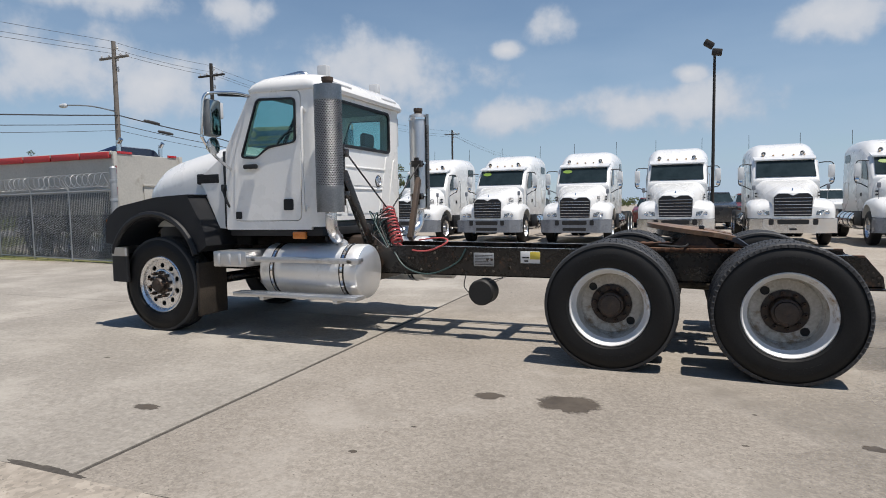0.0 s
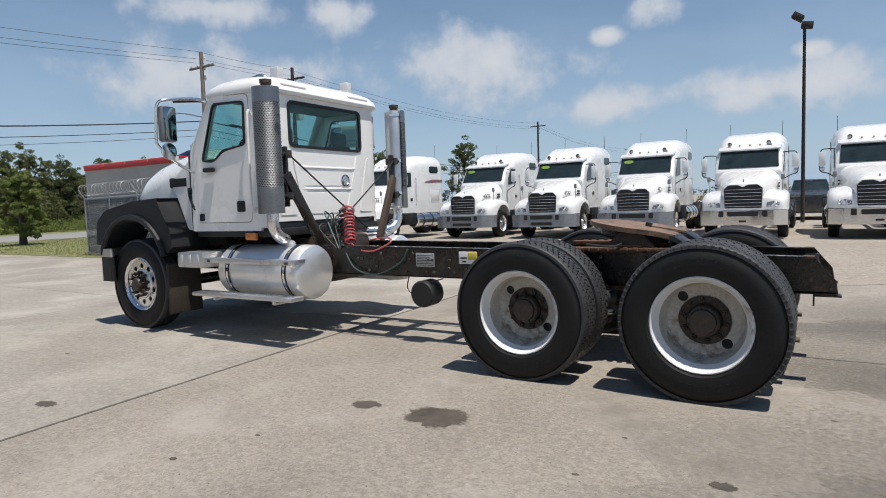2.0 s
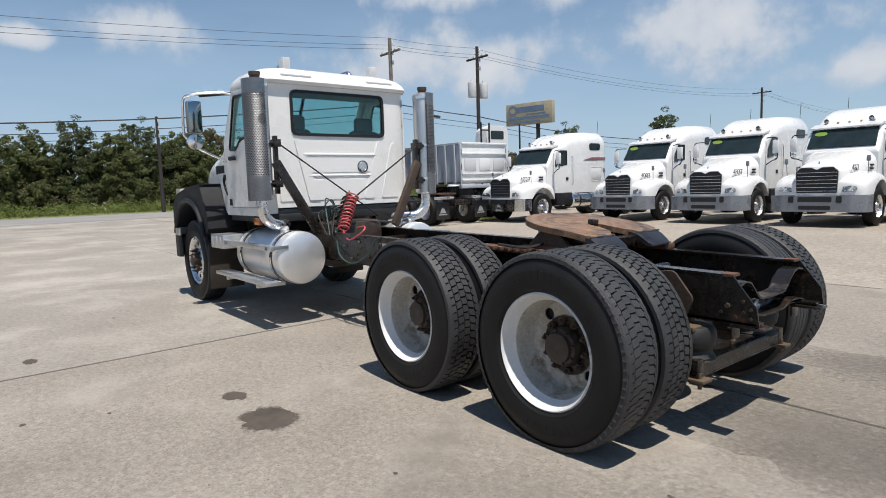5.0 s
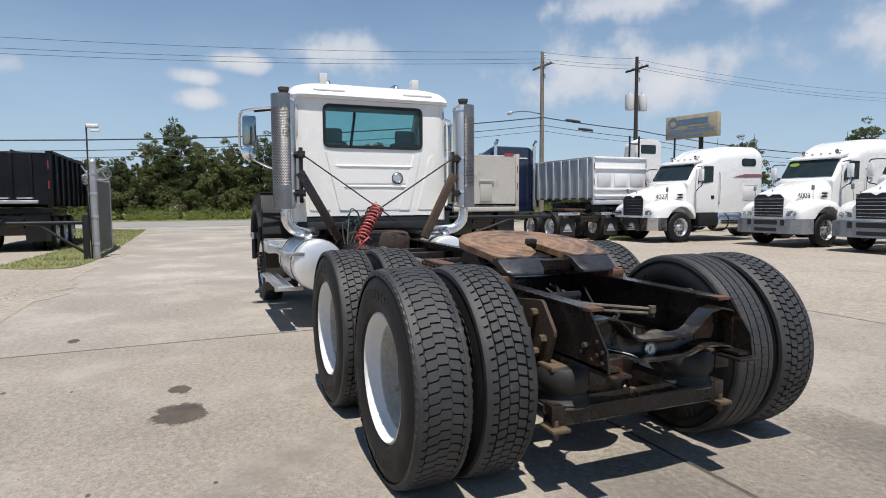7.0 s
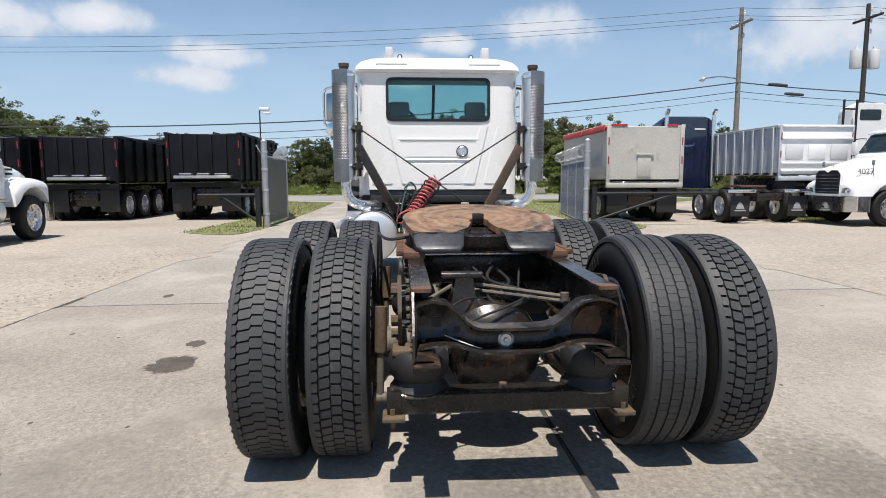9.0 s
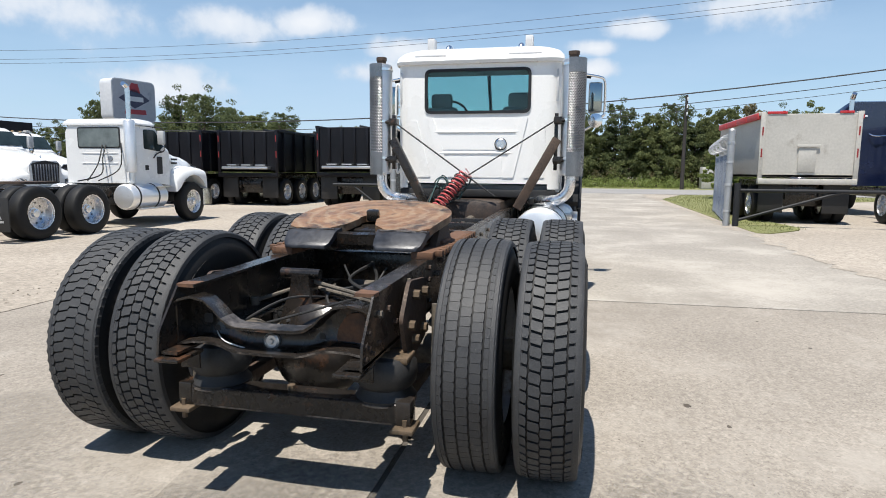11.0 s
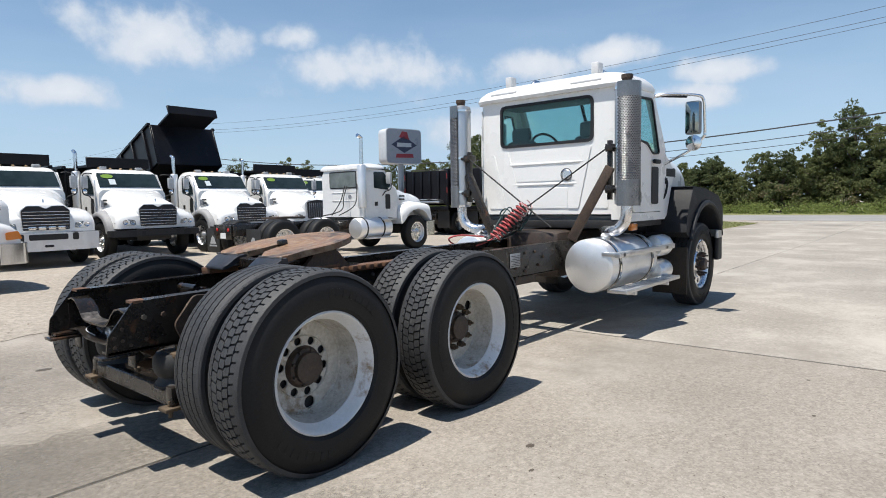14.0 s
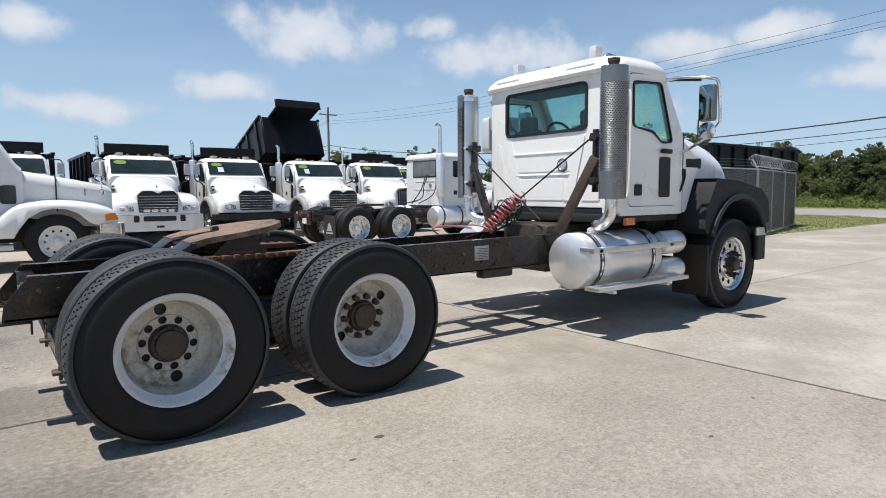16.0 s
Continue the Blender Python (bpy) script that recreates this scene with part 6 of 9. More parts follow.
    for y0, y1, z0, z1 in ((-0.42, 0.42, 0.68, 0.82), (-0.66, -0.52, 0.66, 0.84), (0.52, 0.66, 0.66, 0.84)) + (((-0.4, 0.4, 0.47, 0.58),) if bumper == "grey" else ((-0.1, 0.1, 0.5, 0.56),)):
        bm = B()
        prism(bm, rounded_rect(y0, y1, z0, z1, 0.04), 0.01, yz(-0.026))
        part("bumper_slot", bm, DARK, b)
    return hood


def far_lights(roof, x, z, hw):
    for k in range(5):
        bm = B()
        y = (-0.62, -0.3, 0, 0.3, 0.62)[k] * hw
        box(bm, x - 0.035, x + 0.035, y - 0.03, y + 0.03, z, z + 0.04, 0.012)
        part("marker_light", bm, MARKER_AMBER, roof, "small pale amber roof light")


def far_mirrors(t, x, paint, low=1.85, high=2.65, reach=1.32, stalks=True):
    for s in (-1, 1):
        bm = B()
        tube(bm, curve([(x + 0.1, s * 0.98, high + 0.02), (x, s * (reach - 0.12), high + 0.03), (x - 0.05, s * (reach + 0.04), high - 0.05), (x - 0.05, s * (reach + 0.06), low + 0.1), (x, s * (reach - 0.12), low), (x + 0.1, s * 0.98, low - 0.12)], 4), 0.016, 6)
        a = part("mirror_arm", bm, BLACK_PLASTIC, t)
        bm = B()
        box(bm, x - 0.08, x + 0.02, s * reach - 0.09, s * reach + 0.09, low + 0.22, high - 0.06, 0.025)
        part("mirror", bm, paint, a, "upright mirror housing")
        bm = B()
        lathe(bm, [(0, -0.035), (0.06, -0.02), (0.075, 0.005), (0, 0.02)], (x - 0.04, s * reach, low + 0.13), "x", 20)
        part("round_mirror", bm, CHROME_FAR, a)
        if not stalks:
            continue
        # fender mirror on its stalk
        bm = B()
        tube(bm, [(0.75, s * 1.0, 1.35), (0.7, s * 1.02, 1.76)], 0.01, 6)
        box(bm, 0.675, 0.72, s * 1.02 - 0.05, s * 1.02 + 0.05, 1.74, 1.9, 0.02)
        part("hood_mirror", bm, GREY_BUMPER, t, "small hood mirror on a thin stalk")


def far_windscreen(t, body, x0, z0, x1, z1, hw0, hw1, sticker=True):
    bm = B()
    plate_on(bm, [(x0, hw0, z0), (x0, -hw0, z0), (x1, -hw1, z1), (x1, hw1, z1)], 0.03, 0.04)
    w = part("windscreen", bm, CAB_GLASS, t, "dark tinted windscreen")
    if sticker:
        bm = B()
        c = Vector((x1, hw1, z1)).lerp(Vector((x0, hw0, z0)), 0.22)
        along = (Vector((x0, 0, z0)) - Vector((x1, 0, z1))).normalized()
        ring = [c + Vector((0, -0.26, 0)) + Vector((0, 1, 0)) * 0.17 * math.cos(a) + along * 0.075 * math.sin(a) + Vector((-0.034, 0, 0.014)) for a in (2 * math.pi * k / 20 for k in range(20))]
        loft(bm, [ring, [p + Vector((-0.006, 0, 0.002)) for p in ring]])
        part("sticker", bm, LIME, w, "lime green oval sticker")
    return w


def sleeper_truck(m, bumper="grey"):
    t = thing("sleeper_truck", "white sleeper cab highway tractor with " + bumper + " front bumper", "truck", m, "row of sleeper trucks")
    hood = far_nose(t, WHITE_FAR, bumper=bumper)
    bm = B()
    loft(bm, [section(1.66, 0.96, 2.1, 1.0, 0.1), section(1.72, 0.97, 2.14, 1.0, 0.1), section(2.14, 0.98, 2.76, 1.0, 0.14), section(2.3, 0.99, 2.84, 1.0, 0.18), section(2.5, 0.99, 2.95, 1.0, 0.22, 0.18), section(2.75, 1.0, 3.14, 1.0, 0.26, 0.2),
              section(3.05, 1.02, 3.3, 1.0, 0.29, 0.22), section(3.4, 1.05, 3.38, 1.0, 0.3, 0.23), section(4.2, 1.06, 3.42, 1.0, 0.3, 0.23), section(5.0, 1.06, 3.42, 1.0, 0.3, 0.23), section(5.15, 1.04, 3.36, 1.0, 0.3, 0.22), section(5.2, 1.0, 3.28, 1.0, 0.3, 0.22)])
    cab = part("cab", bm, WHITE_FAR, t, "white cab with tall sleeper", 60)
    far_windscreen(t, cab, 1.745, 2.18, 2.09, 2.705, 0.87, 0.84, bumper != "chrome")
    bm = B()
    loft(bm, [[(2.0, y, z) for y, z in ((-0.9, 2.74), (0.9, 2.74), (0.9, 2.78), (-0.9, 2.78))], [(2.4, y, z) for y, z in ((-0.92, 2.83), (0.92, 2.83), (0.92, 2.9), (-0.92, 2.9))]])
    part("sun_visor", bm, WHITE_FAR, cab)
    far_lights(cab, 2.42, 2.92, 1.0)
    for y in (-0.55, 0.6):
        bm = B()
        tube(bm, [(2.45, y, 2.98), (2.85, y, 3.0)], 0.04, 8)
        lathe(bm, [(0.03, 0), (0.07, -0.12)], (2.5, y, 2.99), "x", 12)
        part("air_horn", bm, CHROME_FAR, cab)
    for s in (-1, 1):
        bm = B()
        prism(bm, rounded([(2.0, 1.12), (2.95, 1.12), (2.95, 2.72), (2.3, 2.72), (2.02, 2.2)], 0.06), s * 0.012, xz(s * 0.975))
        d = part("door", bm, WHITE_FAR, cab)
        bm = B()
        prism(bm, rounded([(2.1, 2.02), (2.85, 2.1), (2.85, 2.66), (2.38, 2.66), (2.12, 2.3)], 0.05), s * 0.012, xz(s * 0.992))
        part("window_pane", bm, CAB_GLASS, d)
        bm = B()
        box(bm, 2.72, 2.86, s * 1.0 - 0.02, s * 1.0 + 0.02, 1.5, 1.62, 0.01)
        part("handle", bm, DARK, d)
        bm = B()
        prism(bm, rounded_rect(4.1, 4.8, 2.68, 2.96, 0.12), s * 0.02, xz(s * 1.05))
        part("sleeper_window", bm, CAB_GLASS, cab, "dark oval sleeper window")
        bm = B()
        tube(bm, curve([(3.05, s * 1.03, 2.4), (3.05, s * 1.08, 2.35), (3.05, s * 1.08, 1.4), (3.05, s * 1.03, 1.35)], 4), 0.015, 6)
        part("grab_rail", bm, CHROME_FAR, cab)
        bm = B()
        box(bm, 4.2, 4.9, s * 1.055 - 0.012, s * 1.055 + 0.012, 1.45, 2.0, 0.03)
        part("locker_door", bm, WHITE_FAR, cab)
        bm = B()
        lathe(bm, [(0, 2.9), (0.25, 2.9), (0.3, 2.95), (0.3, 5.0), (0.25, 5.05), (0, 5.05)], (0, s * 0.95, 0.7), "x", 24)
        tank = part("fuel_tank", bm, CHROME_FAR, t, "bright round fuel tank")
        for x in (3.3, 4.0, 4.6):
            bm = B()
            lathe(bm, [(0.301, x), (0.308, x), (0.308, x + 0.06), (0.301, x + 0.06)], (0, s * 0.95, 0.7), "x", 24, True)
            part("strap", bm, DARK, tank)
        bm = B()
        box(bm, 2.0, 2.9, s * 0.98 - 0.2, s * 0.98 + 0.18, 0.55, 1.02, 0.03)
        part("cab_step", bm, BLACK_PLASTIC, t)
        bm = B()
        tube(bm, [(4.9, s * 0.85, 3.38), (4.95, s * 0.85, 3.9)], 0.008, 5)
        part("aerial", bm, DARK, cab)
    far_mirrors(t, 1.95, WHITE_FAR, 1.9, 2.6)
    bm = B()
    box(bm, 0.5, 2.4, -0.6, 0.6, 0.45, 1.2, 0.05)
    part("engine", bm, DARK, t)
    frame_rails(t, 0.4, 8.3)
    tandem(t, 7.1)
    return t


def number_on(t, words, x=0.72, z=1.5):
    """The unit number on both hood sides."""
    for s in (-1, 1):
        c = bpy.data.curves.new("number", "FONT")
        c.body, c.size, c.extrude, c.align_x = words, 0.24, 0.004, "CENTER"
        tmp = bpy.data.objects.new("number", c)
        me = bpy.data.meshes.new_from_object(tmp)
        bpy.data.objects.remove(tmp)
        me.materials.append(NUMBER_INK)
        o = part("unit_number", me, None, t, "black unit number " + words)
        o.matrix_local = pose(x, s * 0.735, z, 80, 0, (-8 if s < 0 else 188))


MIRROR_GREY = surface("pale_grey_mirror_shell", (0.36, 0.37, 0.38), (0.46, 0.47, 0.48), 0.3, fine=20, broad=2, bump=0.02)
PALE_GLASS = surface("pale_green_window_glass", (0.07, 0.09, 0.09), (0.2, 0.23, 0.23), 0.08, fine=3, broad=1.2, bump=0.0, spec=0.5)


def day_cab(t, paint, x0=1.7, roof=2.58, back=3.05, rear_window=True, sticker=True, brow=1.95):
    bm = B()
    rings = [section(x0 - 0.04, 0.95, brow, 0.98, 0.1), section(x0 + 0.06, 0.96, brow + 0.04, 0.98, 0.1), section(x0 + 0.42, 0.96, roof - 0.1, 1.02, 0.12), section(x0 + 0.55, 0.97, roof - 0.02, 1.02, 0.16),
             section(x0 + 0.9, 0.98, roof + 0.03, 1.02, 0.18), section(back - 0.12, 0.98, roof + 0.02, 1.02, 0.18), section(back, 0.95, roof - 0.05, 1.04, 0.18)]
    loft(bm, rings)
    cab = part("cab", bm, paint, t, "white day cab")
    far_windscreen(t, cab, x0 + 0.095, brow + 0.085, x0 + 0.39, roof - 0.14, 0.87, 0.84, sticker)
    far_lights(cab, x0 + 0.75, roof + 0.02, 1.0)
    for s in (-1, 1):
        bm = B()
        prism(bm, rounded([(x0 + 0.1, 1.12), (x0 + 1.05, 1.12), (x0 + 1.05, roof - 0.12), (x0 + 0.5, roof - 0.12), (x0 + 0.14, brow)], 0.06), s * 0.012, xz(s * 0.96))
        d = part("door", bm, paint, cab)
        bm = B()
        prism(bm, rounded([(x0 + 0.25, brow - 0.13), (x0 + 0.95, brow - 0.07), (x0 + 0.95, roof - 0.19), (x0 + 0.54, roof - 0.19), (x0 + 0.27, brow + 0.09)], 0.05), s * 0.012, xz(s * 0.977))
        part("window_pane", bm, CAB_GLASS, d)
        bm = B()
        prism(bm, rounded_rect(x0 + 0.28, x0 + 0.48, 1.26, 1.7, 0.04), s * 0.01, xz(s * 0.975))
        part("lower_window", bm, DARK, d, "dark lower door window")
        bm = B()
        prism(bm, rounded_rect(x0 + 0.8, x0 + 0.93, 1.36, 1.48, 0.02), s * 0.01, xz(s * 0.975))
        part("latch", bm, DARK, d, "dark door latch")
    if rear_window:
        bm = B()
        prism(bm, rounded_rect(-0.6, 0.6, 1.88, 2.39, 0.07), 0.012, yz(back - 0.004))
        seal = part("window_seal", bm, DARK, cab, "black rubber window seal")
        bm = B()
        prism(bm, rounded_rect(-0.565, 0.565, 1.915, 2.355, 0.05), 0.008, yz(back + 0.008))
        part("rear_window", bm, PALE_GLASS, seal, "pale green rear window")
        bm = B()
        loft(bm, [section(x0 + 0.5, 0.96, roof - 0.01, roof - 0.09, 0.05, 0.03), section(x0 + 0.58, 0.995, roof + 0.04, roof - 0.1, 0.1, 0.08), section(x0 + 0.95, 1.0, roof + 0.06, roof - 0.1, 0.12, 0.1), section(back - 0.02, 1.0, roof + 0.045, roof - 0.1, 0.12, 0.1), section(back + 0.03, 0.98, roof + 0.005, roof - 0.1, 0.08, 0.06)])
        part("roof", bm, paint, cab, "white roof with overhanging edge", 60)
        bm = B()
        for z in (1.76, 1.52):
            box(bm, back - 0.01, back + 0.012, -0.5, 0.5, z - 0.012, z + 0.012, 0.006)
        part("pressed_rib", bm, paint, cab)
        bm = B()
        lathe(bm, [(0.06, 0), (0.06, 0.02), (0, 0.02)], (back, 0.3, 1.64), "x", 20)
        part("badge", bm, GREY_BUMPER, cab, "round dark badge")
    far_mirrors(t, x0 + (0.5 if rear_window else 0.2), MIRROR_GREY, 1.78, 2.4, 1.13 if rear_window else 1.24, False)
    bm = B()
    box(bm, 0.4, back - 0.1, -0.5, 0.5, 0.5, 1.1, 0.05)
    part("engine", bm, DARK, t)
    return cab


def stack_pipe(t, x, y, z1, tip=0.12):
    bm = B()
    lathe(bm, [(0, 1.05), (0.065, 1.05), (0.065, 1.3), (0.12, 1.32), (0.125, 1.35), (0.125, 2.5), (0.1, 2.54), (0.06, 2.55)], (x, y, 0), "z", 24)
    p = part("exhaust_pipe", bm, TANK_ALU, t, "upright aluminium exhaust stack")
    bm = B()
    tube(bm, curve([(x, y, 2.4), (x, y, z1 - 0.15), (x + 0.02, y, z1 - 0.05), (x + tip, y, z1)], 5), 0.055, 12)
    part("stack_pipe", bm, CHROME_FAR, p, "curved chrome exhaust pipe")


BED_BLACK = surface("black_dump_bed_paint", (0.004, 0.004, 0.0055), (0.011, 0.011, 0.014), 0.38, fine=20, broad=1.2, bump=0.08, spec=0.22, stain=(0.06, 0.055, 0.05), stain_scale=2.0, stain_at=0.64)
BED_SILVER = surface("silver_bed_paint", (0.4, 0.43, 0.47), (0.54, 0.57, 0.6), 0.4, 0.2, fine=20, broad=1.0, bump=0.06, stain=(0.3, 0.3, 0.3), stain_scale=2.0, stain_at=0.62)
BED_GREY = surface("dusty_grey_aluminium_bed", (0.4, 0.38, 0.345), (0.52, 0.5, 0.455), 0.55, 0.1, fine=16, broad=0.9, bump=0.08, stain=(0.34, 0.31, 0.27), stain_scale=1.6, stain_at=0.58)


def dump_bed(t, x0, x1, z0, z1, paint, hw=1.25, canopy=True, tilt=0.0, hinge=None, ribs=5, tail_up=0.0):
    """An open box with ribs, tailgate and a shield that reaches over the cab; tilt raises its front."""
    m = Matrix.Identity(4) if not tilt else Matrix.Translation((hinge[0], 0, hinge[1])) @ pose(0, 0, 0, 0, tilt, 0) @ Matrix.Translation((-hinge[0], 0, -hinge[1]))
    body = None

    def piece(name, label, *boxes, mat=paint, parent=None):
        bm = B()
        for b in boxes:
            box(bm, *b[:6], 0.012, 1)
        bmesh.ops.transform(bm, matrix=m, verts=bm.verts)
        return part(name, bm, mat, parent or t, label)

    body = piece("dump_bed", "open dump bed", (x0, x1, -hw, hw, z0, z0 + 0.08))
    for s in (-1, 1):
        piece("bed_side", "", (x0, x1, min(s * hw, s * (hw - 0.06)), max(s * hw, s * (hw - 0.06)), z0, z1), parent=body)
        piece("top_rail", "", (x0, x1, s * hw - 0.06, s * hw + 0.06, z1 - 0.04, z1 + 0.06), parent=body)
        for k in range(ribs):
            x = x0 + (x1 - x0) * (k + 0.5) / ribs
            piece("rib", "", (x - 0.06, x + 0.06, min(s * hw, s * (hw + 0.07)), max(s * hw, s * (hw + 0.07)), z0, z1), parent=body)
    piece("bed_front", "", (x0, x0 + 0.06, -hw + 0.06, hw - 0.06, z0, z1), parent=body)
    gate = piece("tailgate", "dump bed tailgate", (x1 - 0.06, x1, -hw + 0.06, hw - 0.06, z0, z1 + tail_up), parent=body)
    if canopy:
        piece("cab_shield", "shield over the cab", (x0 - 0.9, x0 + 0.05, -0.85, 0.85, z1 - 0.02, z1 + 0.06), (x0 - 0.95, x0 - 0.87, -0.9, 0.9, z1 - 0.02, z1 + 0.28), parent=body)
    return body, gate


FLARE_GREY = surface("faded_grey_plastic", (0.2, 0.2, 0.205), (0.3, 0.3, 0.3), 0.6, fine=40, broad=3, bump=0.05)
PAPER = surface("pale_blue_paper", (0.5, 0.56, 0.58), (0.58, 0.64, 0.66), 0.7, fine=20, broad=2, bump=0.0)


def dump_truck(m, bumper, square=False, raised=False, label=""):
    t = thing("dump_truck", label, "dump truck", m, "row of dump trucks")
    hood = far_nose(t, WHITE_FAR, hood_len=1.7, nose_top=1.55 if not square else 1.62, cowl=1.95, bumper=bumper, grille="bars" if square else "slats", rim="bright", fender=None)
    day_cab(t, WHITE_FAR, 1.7, 2.57, 3.0, False)
    stack_pipe(t, 3.15, 1.0, 3.15)
    for s in (-1, 1):
        if bumper == "black":
            bm = B()
            rings = []
            for k in range(15):
                a = radians(168 - 150 * k / 14)
                rings.append([(1.2 + r * math.cos(a), s * y, 0.6 + r * math.sin(a) * (1.0 if r < 0.7 else 0.99)) for r, y in ((0.6, 1.0), (0.6, 1.215), (0.62, 1.225), (0.7, 1.215), (0.745, 1.18), (0.775, 1.0))])
            loft(bm, rings)
            part("arch_flare", bm, FLARE_GREY, hood, "grey plastic wheel arch flare", 50)
        bm = B()
        prism(bm, rounded([(1.42, 1.46), (1.64, 1.46), (1.62, 1.66), (1.44, 1.64)], 0.03), s * 0.02, xz(s * 0.905))
        part("side_vent", bm, GREY_BUMPER, hood, "dark grey hood side vent")
        bm = B()
        box(bm, 2.36, 2.5, s * 0.52 - 0.09, s * 0.52 + 0.09, 2.585, 2.66, 0.02)
        part("roof_beacon", bm, MIRROR_GREY, t, "clear roof beacon")
    if bumper == "black":
        bm = B()
        a, b = Vector((1.795, 0.0, 2.035)), Vector((2.09, 0.0, 2.43))
        p, q = a.lerp(b, 0.12), a.lerp(b, 0.52)
        n = Vector((-0.033, 0, 0.03))
        plate_on(bm, [(p + n) + Vector((0, 0.58, 0)), (p + n) + Vector((0, 0.4, 0)), (q + n) + Vector((0, 0.4, 0)), (q + n) + Vector((0, 0.58, 0))], 0.004, 0.004)
        part("paper_sheet", bm, PAPER, t, "pale paper sheet behind the windscreen")
    frame_rails(t, 0.4, 8.6)
    tandem(t, 7.0)
    dump_bed(t, 3.5, 8.6, 1.15, 2.66, BED_BLACK, 1.2, True, 21 if raised else 0, (8.4, 1.1))
    if raised:
        bm = B()
        cyl(bm, (3.6, 0, 0.95), (4.3, 0, 2.45), 0.11, 14, 0.07)
        part("hoist_ram", bm, CHROME_FAR, t, "raised hoist ram")
    if bumper == "white":
        bm = B()
        for k in range(4):
            box(bm, 0.065, 0.095, -0.4 + 0.21 * k, -0.24 + 0.21 * k, 0.93, 1.01, 0.006)
        part("grille_lettering", bm, CHROME_FAR, hood, "bright raised strip on the grille")
    return t


def build_sleepers():
    proto = {b: None for b in ("grey", "chrome")}
    for x, y, rz, b, n in ((-13.75, 12.35, 90, "chrome", "4027"), (-10.1, 14.6, 90, "grey", "4003"), (-6.87, 14.6, 90, "grey", "4937"), (-3.7, 14.55, 90, "grey", "437"),
                           (-0.47, 14.6, 90, "chrome", ""), (2.87, 14.6, 90, "chrome", ""), (6.2, 14.6, 90, "grey", "")):
        m = pose(x, y, 0, 0, 0, rz)
        if proto[b] is None:
            proto[b] = (sleeper_truck(m, b), m)
            t = proto[b][0]
        else:
            t = copy_thing(proto[b][0], m)
        t["unit"] = n
    for o in [o for o in scene.objects if o.name.startswith("sleeper_truck")]:
        if o.get("unit"):
            number_on(o, o["unit"])
            o["label"] = o["label"].replace("highway tractor", "tractor numbered " + o["unit"])
        del o["unit"]
    # the first of the row has a maroon stripe on its sleeper
    bm = B()
    prism(bm, [(3.7, 2.28), (4.3, 2.4), (5.15, 2.4), (5.15, 2.3), (4.35, 2.27)], -0.008, xz(-1.062))
    first_truck = [o for o in scene.objects if o.name == "sleeper_truck"][0]
    part("stripe", bm, STRIPE, first_truck, "maroon side stripe")


build_sleepers()


def build_dump_row():
    dump_truck(pose(-2.35, -13.1, 0, 0, 0, -90), "white", label="white dump truck with white bumper and black bed in a row")
    dump_truck(pose(-5.15, -13.25, 0, 0, 0, -90), "black", label="white dump truck with black bumper and bed in a row")
    dump_truck(pose(-8.2, -13.4, 0, 0, 0, -90), "black", raised=True, label="white dump truck with its black bed tipped up")
    dump_truck(pose(-10.75, -13.3, 0, 0, 0, -90), "grey", True, label="white square-nosed dump truck with upright grille")
    dump_truck(pose(0.9, -13.9, 0, 0, 0, -90), "chrome", label="white dump truck beside a long-nosed truck")
    dump_truck(pose(-13.5, -15.0, 0, 0, 0, -90), "grey", label="white dump truck at the end of the row")


build_dump_row()


